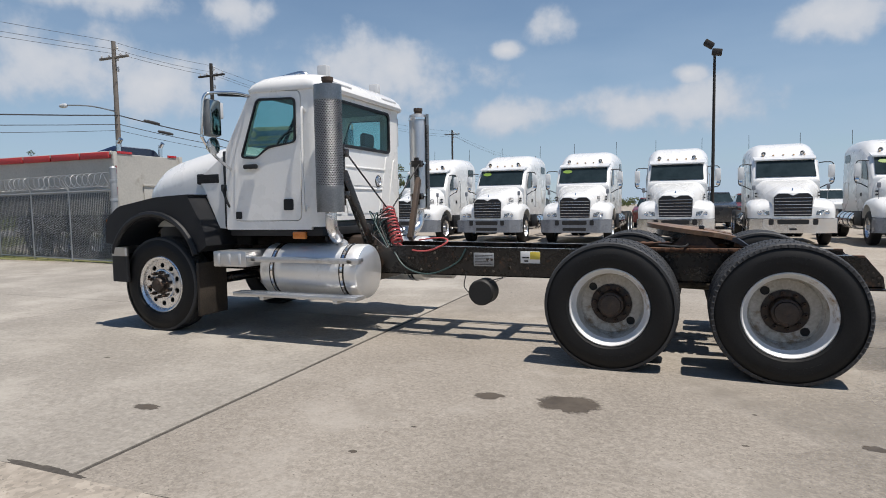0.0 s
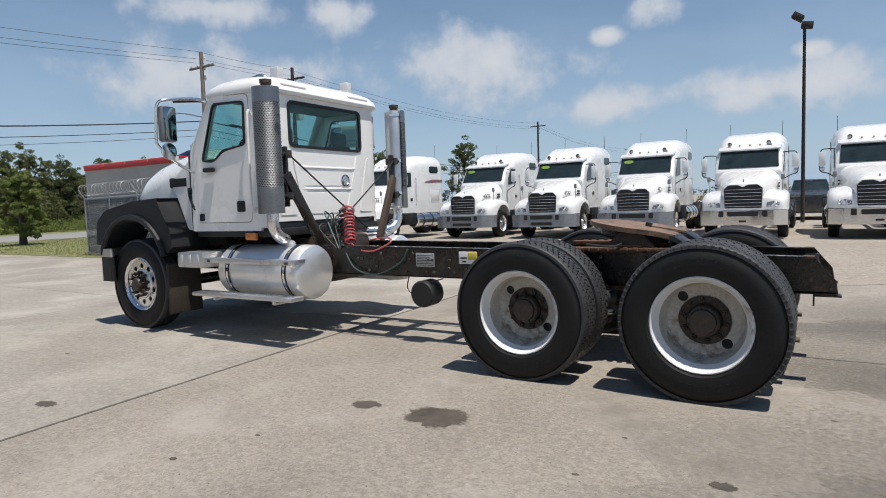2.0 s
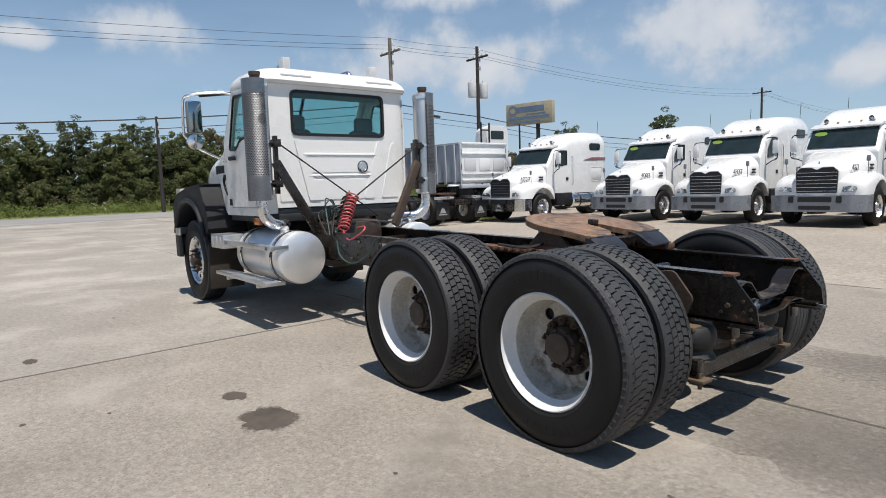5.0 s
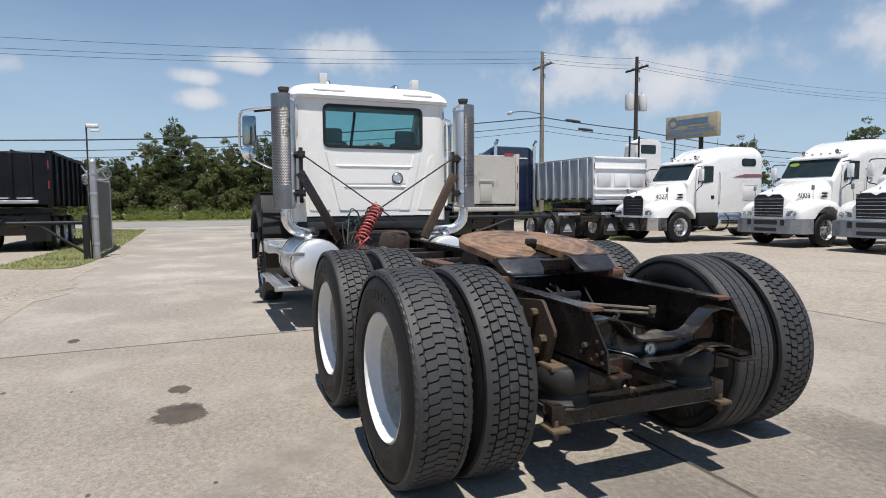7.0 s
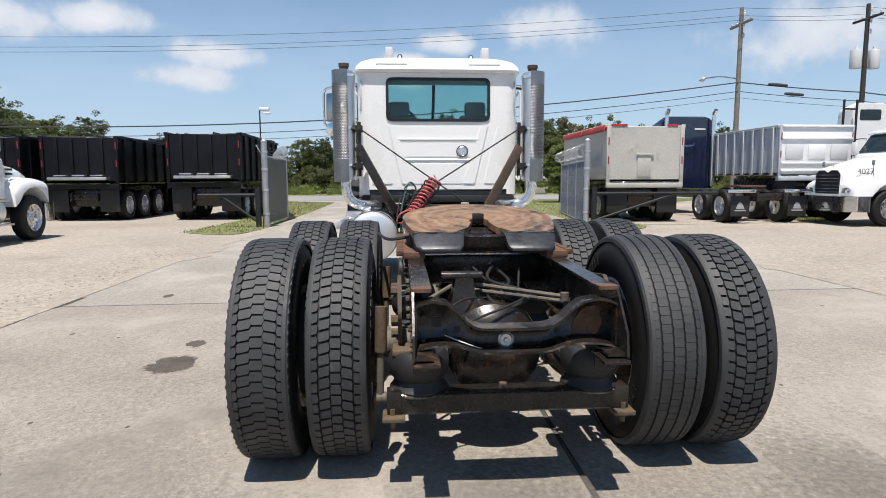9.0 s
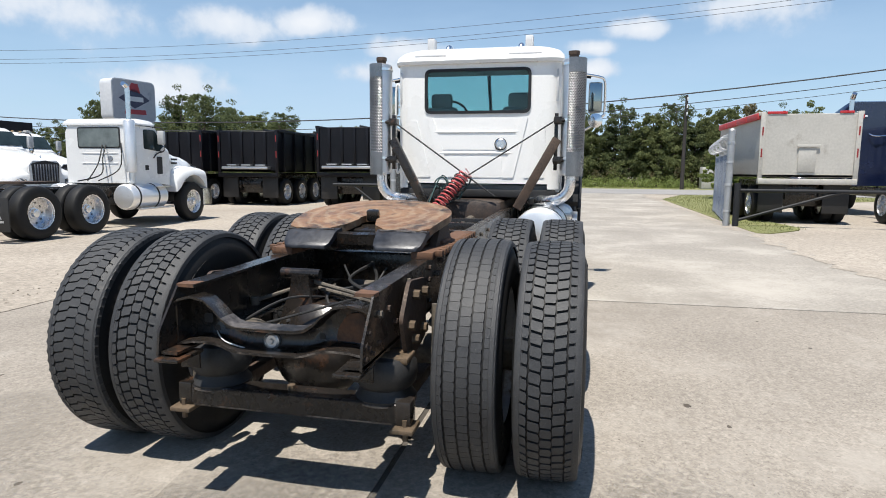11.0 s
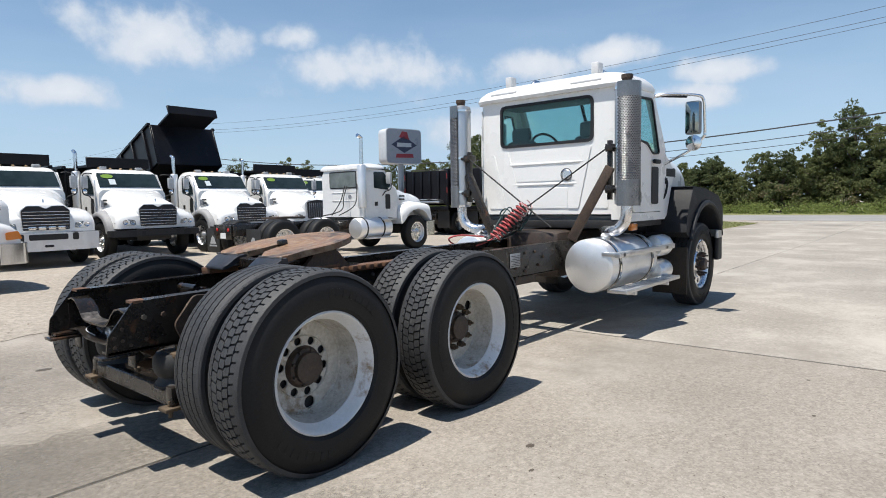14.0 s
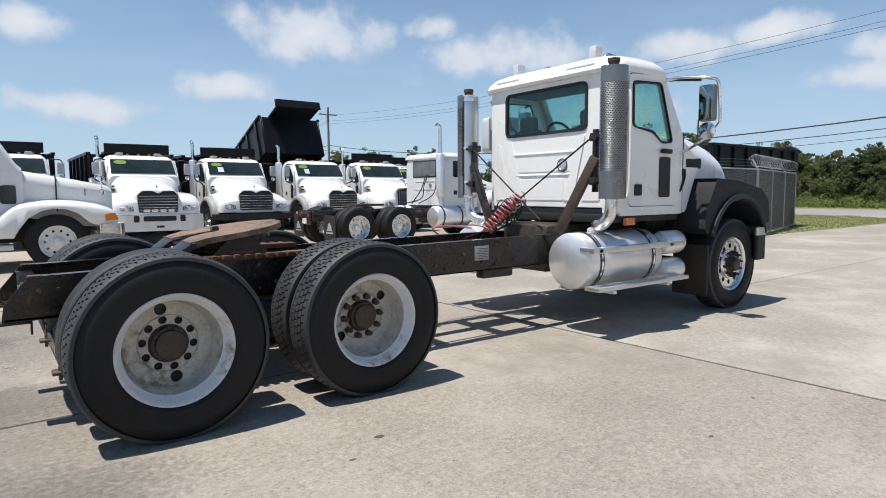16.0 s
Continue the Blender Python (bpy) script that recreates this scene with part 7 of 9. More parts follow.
def build_white_day_cab():
    t = thing("day_cab_truck", "white day cab tractor with tandem axles on stone yard", "truck", pose(-12.2, -10.3, 0, 0, 0, 1))
    far_nose(t, WHITE_FAR, 1.68, 1.64, 1.96, "chrome", wheel_x=0.95)
    day_cab(t, WHITE_FAR, 1.68, 2.54, 2.95, True, False)
    stack_pipe(t, 3.1, 0.98, 3.36, 0.14)
    for s in (-1, 1):
        bm = B()
        lathe(bm, [(0, 2.1), (0.25, 2.1), (0.31, 2.14), (0.31, 3.3), (0.27, 3.36), (0.12, 3.38), (0, 3.385)], (0, s * 0.93, 0.72), "x", 28)
        part("fuel_tank", bm, TANK_ALU, t, "dull bright round aluminium fuel tank")
        bm = B()
        box(bm, 2.0, 3.2, s * 1.24 - 0.07, s * 1.24 + 0.07, 0.42, 0.46, 0.006)
        part("step", bm, DULL_ALU, t)
        bm = B()
        box(bm, 2.0, 2.5, s * 1.2 - 0.07, s * 1.2 + 0.07, 0.94, 0.97, 0.006)
        part("step", bm, DULL_ALU, t)
        for x in (2.45, 3.12):
            bm = B()
            lathe(bm, [(0.312, x), (0.318, x), (0.318, x + 0.05), (0.312, x + 0.05)], (0, s * 0.93, 0.72), "x", 32, True)
            part("tank_strap", bm, DARK, t, "dark tank strap")
    for k, pts in enumerate(([(2.97, 0.2, 1.96), (3.15, 0.25, 1.65), (3.3, 0.3, 1.25), (3.9, 0.2, 1.1)], [(2.97, 0.1, 1.96), (3.2, 0.15, 1.5), (3.5, 0.1, 1.1)], [(2.97, 0.62, 2.0), (3.1, 0.66, 1.4), (3.4, 0.3, 1.1)])):
        bm = B()
        tube(bm, curve(pts, 6), 0.016, 6)
        part("air_hose", bm, BLACK_HOSE, t, "black air hose")
    frame_rails(t, 0.4, 6.9)
    tandem(t, 5.3)
    bm = B()
    prism(bm, rounded([(4.6, -0.4), (5.6, -0.4), (5.6, 0.4), (4.6, 0.4)], 0.2), 0.05, xy(1.06))
    part("fifth_wheel_plate", bm, RUSTY_BROWN, t, "dark fifth wheel plate")
    bm = B()
    box(bm, 6.86, 6.92, -0.35, 0.35, 0.6, 0.95, 0.01)
    p = part("tail_plate", bm, FRAME_BLACK, t)
    bm = B()
    box(bm, 6.92, 6.93, -0.12, 0.12, 0.62, 0.76)
    part("number_plate", bm, WHITE_FAR, p, "small white metal plate")
    for s in (-1, 1):
        bm = B()
        box(bm, 6.92, 6.94, s * 0.25 - 0.04, s * 0.25 + 0.04, 0.8, 0.88, 0.01)
        part("tail_lamp", bm, RED_LENS, p)


build_white_day_cab()


def build_long_nose():
    """The long-nosed white tractor whose hood reaches into the yard."""
    t = thing("long_nose_truck", "white long-nosed tractor with rounded fender and chrome corner", "truck", pose(-0.75, -9.95, 0, 0, 0, 0))
    bm = B()
    loft(bm, [section(0.1, 0.52, 1.52, 0.75, 0.06, 0.04), section(0.16, 0.56, 1.6, 0.75, 0.1, 0.08), section(0.8, 0.7, 1.73, 0.8, 0.14, 0.1), section(1.65, 0.88, 1.88, 1.0, 0.16, 0.1)])
    hood = part("hood", bm, WHITE_FAR, t, "long white hood")
    bm = B()
    tube(bm, curve([(1.1, -0.77, 1.1), (1.1, -0.775, 1.6), (1.1, -0.63, 1.785), (1.1, 0.63, 1.785), (1.1, 0.775, 1.6), (1.1, 0.77, 1.1)], 6), 0.014, 6)
    part("hood_seam", bm, DARK, hood)
    for s in (-1, 1):
        bm = B()
        rings = []
        for x, zt, yo in ((0.08, 0.98, 1.02), (0.12, 1.06, 1.1), (0.22, 1.14, 1.16), (0.4, 1.2, 1.19), (0.6, 1.245, 1.2), (0.8, 1.275, 1.2), (1.0, 1.295, 1.2), (1.2, 1.3, 1.2), (1.4, 1.29, 1.2), (1.6, 1.27, 1.2), (1.75, 1.235, 1.2), (1.84, 1.19, 1.2), (2.0, 1.05, 1.2), (2.12, 0.88, 1.19)):
            d = abs(x - 1.15)
            zl = 0.5 + math.sqrt(max(0.66 ** 2 - d * d, 0)) if d < 0.62 else 0.8 if x < 1 else 0.62
            rings.append([(x, s * y, z) for y, z in ((0.5, zl), (0.5, zt + 0.04), (0.72, zt + 0.03), (yo - 0.14, zt), (yo - 0.05, zt - 0.03), (yo, max(zt - 0.09, zl + 0.02)), (yo + 0.012, zl + 0.012), (yo, zl))])
        loft(bm, rings)
        part("fender", bm, WHITE_FAR, hood, "white rounded fender", 60)
        bm = B()
        prism(bm, rounded([(0.1, 0.92), (0.34, 0.9), (0.34, 1.03), (0.16, 1.06)], 0.03), s * 0.05, xz(s * 1.17))
        part("turn_signal", bm, ORANGE, hood, "amber turn signal")
        far_wheel(t, 1.15, s * 1.04, s, "white")
        bm = B()
        tube(bm, [(0.3, s * 0.62, 1.55), (0.3, s * 0.7, 1.75)], 0.012, 6)
        lathe(bm, [(0, -0.05), (0.05, -0.03), (0.055, 0.06), (0, 0.08)], (0.3, s * 0.7, 1.72), "z", 14)
        lathe(bm, [(0, -0.05), (0.045, -0.03), (0.045, 0.06), (0, 0.08)], (0.3, s * 0.68, 1.45), "z", 14)
        part("hood_mirror", bm, CHROME_FAR, hood, "small chrome hood mirror")
    bm = B()
    loop = rounded([(-0.06, -0.9), (-0.06, 0.9), (0.05, 1.2), (0.45, 1.24), (0.45, 1.16), (0.12, 1.12), (0.06, 0.86), (0.06, -0.86), (0.12, -1.12), (0.45, -1.16), (0.45, -1.24), (0.05, -1.2)], 0.05)
    prism(bm, loop, 0.36, xy(0.48))
    part("bumper", bm, CHROME_FAR, t, "chrome corner bumper")
    bm = B()
    loft(bm, [section(1.64, 0.95, 1.92, 0.95, 0.1), section(1.72, 0.96, 2.0, 0.95, 0.1), section(2.05, 0.97, 2.6, 0.95, 0.14), section(2.25, 0.98, 2.68, 0.95, 0.18), section(5.2, 1.05, 2.75, 0.95, 0.2)])
    cab = part("cab", bm, WHITE_FAR, t)
    for s in (-1, 1):
        bm = B()
        prism(bm, rounded([(1.95, 1.9), (2.7, 1.92), (2.7, 2.5), (2.2, 2.5)], 0.05), s * 0.012, xz(s * 0.975))
        part("window_pane", bm, CAB_GLASS, cab)
        bm = B()
        prism(bm, rounded_rect(1.75, 2.0, 1.25, 1.6, 0.06), s * 0.012, xz(s * 0.965))
        part("lower_window", bm, CAB_GLASS, cab, "small lower door window")
        bm = B()
        box(bm, 1.85, 3.6, s * 1.0 - 0.2, s * 1.0 + 0.18, 0.4, 0.5, 0.01)
        box(bm, 1.85, 3.6, s * 1.0 - 0.2, s * 1.0 + 0.12, 0.78, 0.92, 0.02)
        part("side_step", bm, DULL_ALU, t)
    bm = B()
    loft(bm, [[(1.95, y, z) for y, z in ((-0.8, 2.62), (0.8, 2.62), (0.8, 2.7), (-0.8, 2.7))], [(2.6, y, z) for y, z in ((-0.85, 2.7), (0.85, 2.7), (0.85, 2.86), (-0.85, 2.86))]])
    part("roof_fairing", bm, RED_LENS, cab, "red roof fairing")
    bm = B()
    box(bm, 0.5, 2.4, -0.5, 0.5, 0.5, 1.2, 0.05)
    part("engine", bm, DARK, t)
    frame_rails(t, 0.4, 7.5)
    tandem(t, 6.4)
    c = bpy.data.curves.new("number", "FONT")
    c.body, c.size, c.extrude = "71", 0.2, 0.004
    tmp = bpy.data.objects.new("number", c)
    me = bpy.data.meshes.new_from_object(tmp)
    bpy.data.objects.remove(tmp)
    me.materials.append(STRIPE)
    o = part("unit_number", me, None, hood, "unit number 71")
    o.matrix_local = pose(0.75, 0.655, 1.4, 90, 0, 176)


build_long_nose()


# ---- beds and trailers by the gate ----
DIM_RED = surface("dusty_red_reflector", (0.2, 0.012, 0.014), (0.28, 0.025, 0.025), 0.5, fine=30, broad=3, bump=0.0)


def tail_bed(name, label, x, y0, y1, z0, z1, length, paint, category="dump trailer", wheels="deep", spreader=True, group="", ribs=7):
    """A dump body seen from its tail, which faces +x at x; it reaches back by length."""
    hw = (y1 - y0) / 2
    t = thing(name, label, category, pose(x - length, (y0 + y1) / 2, 0, 0, 0, 0), group)
    body, gate = dump_bed(t, 0.0, length, z0, z1, paint, hw, False, ribs=ribs, tail_up=0.0)
    frame_rails(t, 0.2, length - 0.1)
    tandem(t, length - 1.5, wheels, False)
    for s in (-1, 1):
        bm = B()
        box(bm, length - 0.14, length - 0.12, s * (hw - 0.42) - 0.33, s * (hw - 0.42) + 0.33, 0.3, z0 - 0.12, 0.004)
        part("mudflap", bm, BLACK_HOSE, t, "long black mudflap")
    # black block added to fill the underside, for the dark shade below the bed
    bm = B()
    box(bm, 0.3, length - 0.3, -0.62, 0.62, 0.48, z0 - 0.1, 0.04)
    part("axle_housing", bm, FRAME_BLACK, t)
    far_wheel(t, length - 3.5, 1.08, 1, wheels), far_wheel(t, length - 3.5, -1.08, -1, wheels)
    for s in (-1, 1):
        bm = B()
        box(bm, length - 0.02, length + 0.05, s * (hw - 0.05) - 0.06, s * (hw - 0.05) + 0.06, z0 - 0.1, z1 + 0.05, 0.01)
        part("corner_post", bm, paint, body)
    for s in (-1, 1):
        for z in (z0 + 0.55, z0 + 1.15):
            bm = B()
            box(bm, length + 0.05, length + 0.06, s * (hw - 0.05) - 0.018, s * (hw - 0.05) + 0.018, z, z + 0.24)
            part("reflector", bm, DIM_RED, body, "red reflector strip")
    bm = B()
    box(bm, length - 0.1, length + 0.08, -hw, hw, z0 - 0.2, z0 - 0.04, 0.02)
    part("tail_beam", bm, paint, body)
    if spreader:
        bm = B()
        for y in (-0.6, 0, 0.6):
            box(bm, length + 0.0, length + 0.2, y - 0.2, y + 0.2, z0 + 0.24, z0 + 0.28, 0.006)
        box(bm, length, length + 0.3, -hw + 0.3, hw - 0.3, z0 + 0.1, z0 + 0.2, 0.02)
        part("spreader_apron", bm, DULL_ALU, gate, "worn bright apron on the tailgate")
        for y in (-0.75, -0.25, 0.25, 0.75):
            bm = B()
            box(bm, length, length + 0.05, y - 0.05, y + 0.05, z0 + 0.3, z1 - 0.02, 0.01)
            part("gate_rib", bm, paint, gate)
        bm = B()
        cyl(bm, (0.1, 0, z1 + 0.12), (length * 0.8, 0, z1 + 0.12), 0.05, 10)
        box(bm, 0.0, 0.9, -hw + 0.1, hw - 0.1, z1 + 0.05, z1 + 0.16, 0.02)
        part("tarp_roll", bm, BLACK_HOSE, body, "black rolled tarp")
    return t, body, gate


def build_gate_trucks():
    tail_bed("dump_truck", "black dump truck seen from its tail by the gate", -18.0, -8.49, -5.97, 1.35, 2.98, 6.5, BED_BLACK, "dump truck", group="black dump trucks")
    tail_bed("dump_truck", "black dump truck with pale mudflap emblems near the gate", -18.0, -12.65, -10.1, 1.3, 2.85, 6.5, BED_BLACK, "dump truck", group="black dump trucks")
    tail_bed("dump_truck", "black dump truck at the end of the fence row", -17.5, -15.6, -13.0, 1.3, 2.82, 6.5, BED_BLACK, "dump truck", group="black dump trucks")
    tail_bed("dump_truck", "black dump truck parked behind the others", -23.5, -12.9, -10.5, 1.3, 3.12, 6.5, BED_BLACK, "dump truck", group="black dump trucks")
    # grey trailer with a red tarp
    t, body, gate = tail_bed("dump_trailer", "dusty grey aluminium dump trailer with red tarp edge", -15.2, 6.1, 8.6, 1.3, 3.04, 5.0, BED_GREY, spreader=False, ribs=0)
    bm = B()
    box(bm, 5.0, 5.03, -0.25, 0.2, 1.45, 2.15, 0.01)
    box(bm, 5.03, 5.06, -0.3, 0.28, 2.12, 2.2, 0.01)
    part("gate_hatch", bm, BED_GREY, gate, "small hatch in the tailgate")
    for s in (-1, 1):
        for k in range(4):
            bm = B()
            box(bm, 0.1 + 1.23 * k, 1.25 + 1.23 * k, s * 1.29 - 0.05, s * 1.29 + 0.05, 2.9, 3.08, 0.02)
            part("tarp_edge", bm, RED_TARP, body, "red tarp edge")
    for y0, y1 in ((-1.1, -0.6), (0.7, 1.05)):
        bm = B()
        box(bm, 5.0, 5.02, y0, y1, 3.04, 3.11, 0.005)
        part("reflector", bm, RED_LENS, body)
    # dark blue tractor
    t = thing("blue_sleeper_truck", "dark blue sleeper tractor with chrome stacks", "truck", pose(-25.6, 10.95, 0, 0, 0, 0))
    bm = B()
    loft(bm, [section(2.2, 1.0, 2.3, 1.0, 0.2), section(3.2, 1.08, 3.4, 1.0, 0.25), section(5.6, 1.1, 3.85, 1.0, 0.25), section(5.8, 1.08, 3.8, 1.0, 0.25)])
    cab = part("cab", bm, BLUE_PAINT, t, "dark blue sleeper")
    bm = B()
    for y in (-0.6, 0.5):
        box(bm, 5.8, 5.84, y - 0.22, y + 0.22, 3.3, 3.36, 0.01)
    part("marker_strip", bm, WHITE_FAR, cab)
    bm = B()
    tube(bm, curve([(5.84, -0.3, 2.75), (5.9, -0.15, 2.68), (5.9, 0.15, 2.68), (5.84, 0.3, 2.75)], 4), 0.02, 6)
    part("grab_rail", bm, CHROME_FAR, cab)
    for s in (-1, 1):
        bm = B()
        tube(bm, curve([(6.0, s * 0.95, 1.1), (6.0, s * 0.95, 3.75), (6.02, s * 0.95, 3.9), (6.15, s * 0.95, 4.05)], 5), 0.075, 12)
        part("exhaust_pipe", bm, CHROME_FAR, t, "tall chrome exhaust stack")
    frame_rails(t, 2.2, 11.5)
    tandem(t, 10.0)
    far_nose(t, BLUE_PAINT)
    bm = B()
    prism(bm, rounded([(9.4, -0.45), (10.6, -0.45), (10.6, 0.45), (9.4, 0.45)], 0.2), 0.06, xy(1.1))
    part("fifth_wheel_plate", bm, RUST, t)
    for s in (-1, 1):
        bm = B()
        box(bm, 11.4, 11.5, s * 0.9 - 0.5, s * 0.9 + 0.4, 0.95, 1.05, 0.01)
        part("flap_bar", bm, CHROME_FAR, t, "bright mudflap bar")
    # silver dump trailer with white tailgate
    t, body, gate = tail_bed("dump_trailer", "silver ribbed dump trailer with white tailgate", -15.6, 12.05, 14.6, 1.5, 3.08, 4.1, BED_SILVER, spreader=False)
    bm = B()
    box(bm, 4.1, 4.16, -1.22, 1.22, 1.52, 3.14, 0.02)
    g = part("tail_panel", bm, WHITE_FAR, gate, "white tailgate panel")
    for y in (-0.78, 0.0, 0.78):
        bm = B()
        box(bm, 4.16, 4.19, y - 0.3, y + 0.3, 2.0, 2.5, 0.02)
        part("gate_panel", bm, PANEL_GREY if y else WHITE_FAR, g)
    bm = B()
    for z in (1.6, 1.85, 2.65, 3.05):
        box(bm, 4.16, 4.21, -1.22, 1.22, z, z + 0.07, 0.01)
    part("gate_rib", bm, WHITE_FAR, g)
    # white cab on a raised chassis behind
    t = thing("service_truck", "white high cab truck behind the trailers", "truck", pose(-26.2, 20.5, 0, 0, 0, 0))
    bm = B()
    loft(bm, [section(2.95, 0.82, 3.5, 1.4, 0.2), section(3.15, 0.86, 4.6, 1.4, 0.22), section(3.9, 0.88, 4.72, 1.4, 0.2), section(4.0, 0.85, 4.68, 1.4, 0.2)])
    cab = part("cab", bm, WHITE_FAR, t)
    bm = B()
    prism(bm, rounded_rect(-0.5, 0.5, 3.95, 4.42, 0.1), 0.012, yz(3.997))
    part("rear_window", bm, CAB_GLASS, cab)
    for y in (-1.5, -0.9, 1.5):
        bm = B()
        tube(bm, [(4.3, y, 1.2), (4.3, y, 4.8)], 0.05, 8)
        part("rack_post", bm, BLACK_PLASTIC, t, "black rack post")
    bm = B()
    tube(bm, [(4.3, -1.5, 4.4), (4.3, -0.9, 4.4)], 0.04, 6)
    part("rack_bar", bm, BLACK_PLASTIC, t)
    frame_rails(t, 0.4, 9.0)
    tandem(t, 7.2)
    far_nose(t, WHITE_FAR)


RED_TARP = surface("red_tarpaulin", (0.42, 0.03, 0.035), (0.55, 0.06, 0.06), 0.6, fine=20, broad=2, bump=0.2)
BLUE_PAINT = surface("dark_blue_truck_paint", (0.006, 0.01, 0.032), (0.012, 0.018, 0.05), 0.2, fine=20, broad=2, bump=0.02, coat=0.8)
build_gate_trucks()


# ---- gate, fences, poles, wires and signs ----
GALV = surface("galvanised_steel", (0.34, 0.35, 0.36), (0.48, 0.49, 0.5), 0.5, 0.7, fine=60, broad=4, bump=0.05)
WOOD_POLE = surface("grey_pole_wood", (0.13, 0.11, 0.095), (0.25, 0.22, 0.19), 0.9, fine=30, broad=3, bump=0.3)
DARK_POLE = surface("tarred_pole_wood", (0.02, 0.017, 0.015), (0.05, 0.043, 0.038), 0.85, fine=30, broad=3, bump=0.3)
WIRE = surface("black_cable", (0.03, 0.03, 0.032), (0.055, 0.055, 0.057), 0.7, fine=10, broad=1, bump=0.0)
def leaf_surface(name, low, high):
    """Thin leaves: matt, and part of the light shines through."""
    m = surface(name, low, high, 0.8, fine=3, broad=0.35, bump=0.0, spec=0.2)
    nt = m.node_tree
    b = nt.nodes["Principled BSDF"]
    tl, mx = nt.nodes.new("ShaderNodeBsdfTranslucent"), nt.nodes.new("ShaderNodeMixShader")
    mx.inputs[0].default_value = 0.5
    nt.links.new(b.inputs["Base Color"].links[0].from_socket, tl.inputs[0])
    nt.links.new(b.outputs[0], mx.inputs[1]), nt.links.new(tl.outputs[0], mx.inputs[2])
    nt.links.new(mx.outputs[0], nt.nodes["Material Output"].inputs[0])
    return m


LEAF_COLOURS = [leaf_surface("leaf_dark", (0.078, 0.098, 0.044), (0.155, 0.182, 0.084)),
                leaf_surface("leaf_mid", (0.105, 0.125, 0.05), (0.2, 0.222, 0.095)),
                leaf_surface("leaf_bright", (0.149, 0.192, 0.057), (0.257, 0.301, 0.101)),
                leaf_surface("leaf_brown", (0.162, 0.147, 0.081), (0.257, 0.224, 0.128))]
GRASS = surface("roadside_grass", (0.12, 0.15, 0.045), (0.25, 0.25, 0.1), 0.85, fine=5, broad=0.5, bump=0.0, stain=(0.3, 0.25, 0.13), stain_scale=0.7, stain_at=0.55)
BARK = surface("bark", (0.06, 0.045, 0.035), (0.13, 0.105, 0.08), 0.95, fine=20, broad=3, bump=0.5)


SLAT_GREY = surface("dark_fence_slats", (0.06, 0.064, 0.06), (0.12, 0.124, 0.116), 0.7, fine=20, broad=2, bump=0.05)


def fence_run(name, label, a, b, h=2.1, coils=True, slats=False):
    """Chain link between two points on the ground: posts, top rail, woven wire, barbed arms and a razor coil."""
    a, b = Vector((*a, 0)), Vector((*b, 0))
    d = (b - a)
    l = d.length
    d.normalize()
    f = thing(name, label, "fence", Matrix.Translation(a) @ Matrix.Rotation(math.atan2(d.y, d.x), 4, "Z"))
    n = max(2, round(l / 2.4) + 1)
    for k in range(n):
        x = l * k / (n - 1)
        bm = B()
        cyl(bm, (x, 0, 0), (x, 0, h + 0.03), 0.03, 10)
        p = part("post", bm, GALV, f)
        bm = B()
        tube(bm, [(x, 0, h), (x, 0.18, h + 0.32)], 0.016, 6)
        part("barb_arm", bm, GALV, p)
    for z in (h, 0.08):
        bm = B()
        cyl(bm, (0, 0, z), (l, 0, z), 0.021, 8)
        part("rail", bm, GALV, f)
    bm = B()
    step = 0.075
    k = -h
    while k < l:
        for sgn in (1, -1):
            x0, z0, x1, z1 = k, 0.05, k + h - 0.05, h
            if x0 < 0:
                z0, x0 = 0.05 - x0, 0
            if x1 > l:
                z1, x1 = h - (x1 - l), l
            if x1 - x0 > 0.02:
                p, q = ((x0, z0), (x1, z1)) if sgn > 0 else ((l - x0, z0), (l - x1, z1))
                r = 0.0035
                vs = [bm.verts.new((u + du, dy + 0.012 * sgn, v)) for (u, v) in (p, q) for du, dy in ((-r, 0), (r, 0), (0, r))]
                for i in range(3):
                    j = (i + 1) % 3
                    bm.faces.new((vs[i], vs[j], vs[3 + j], vs[3 + i]))
        k += step
    tagged(part("chain_link", bm, GALV, f, "woven wire mesh"), kind="stuff")
    if slats:
        bm = B()
        x = 0.05
        while x < l:
            box(bm, x, x + 0.045, -0.004, 0.004, 0.06, h - 0.05)
            x += 0.085
        tagged(part("privacy_slats", bm, SLAT_GREY, f, "grey privacy slats"), kind="stuff")
    for y, z in ((0.06, h + 0.1), (0.11, h + 0.2), (0.16, h + 0.3)):
        bm = B()
        tube(bm, [(0, y, z), (l, y, z)], 0.004, 4)
        part("barbed_wire", bm, GALV, f)
    if coils:
        bm = B()
        turns = int(l / 0.28)
        tube(bm, [(l * j / (turns * 12), 0.1 + 0.19 * math.cos(2 * math.pi * j / 12), h + 0.28 + 0.19 * math.sin(2 * math.pi * j / 12)) for j in range(turns * 12 + 1)], 0.007, 4)
        part("razor_coil", bm, GALV, f, "coiled razor wire")


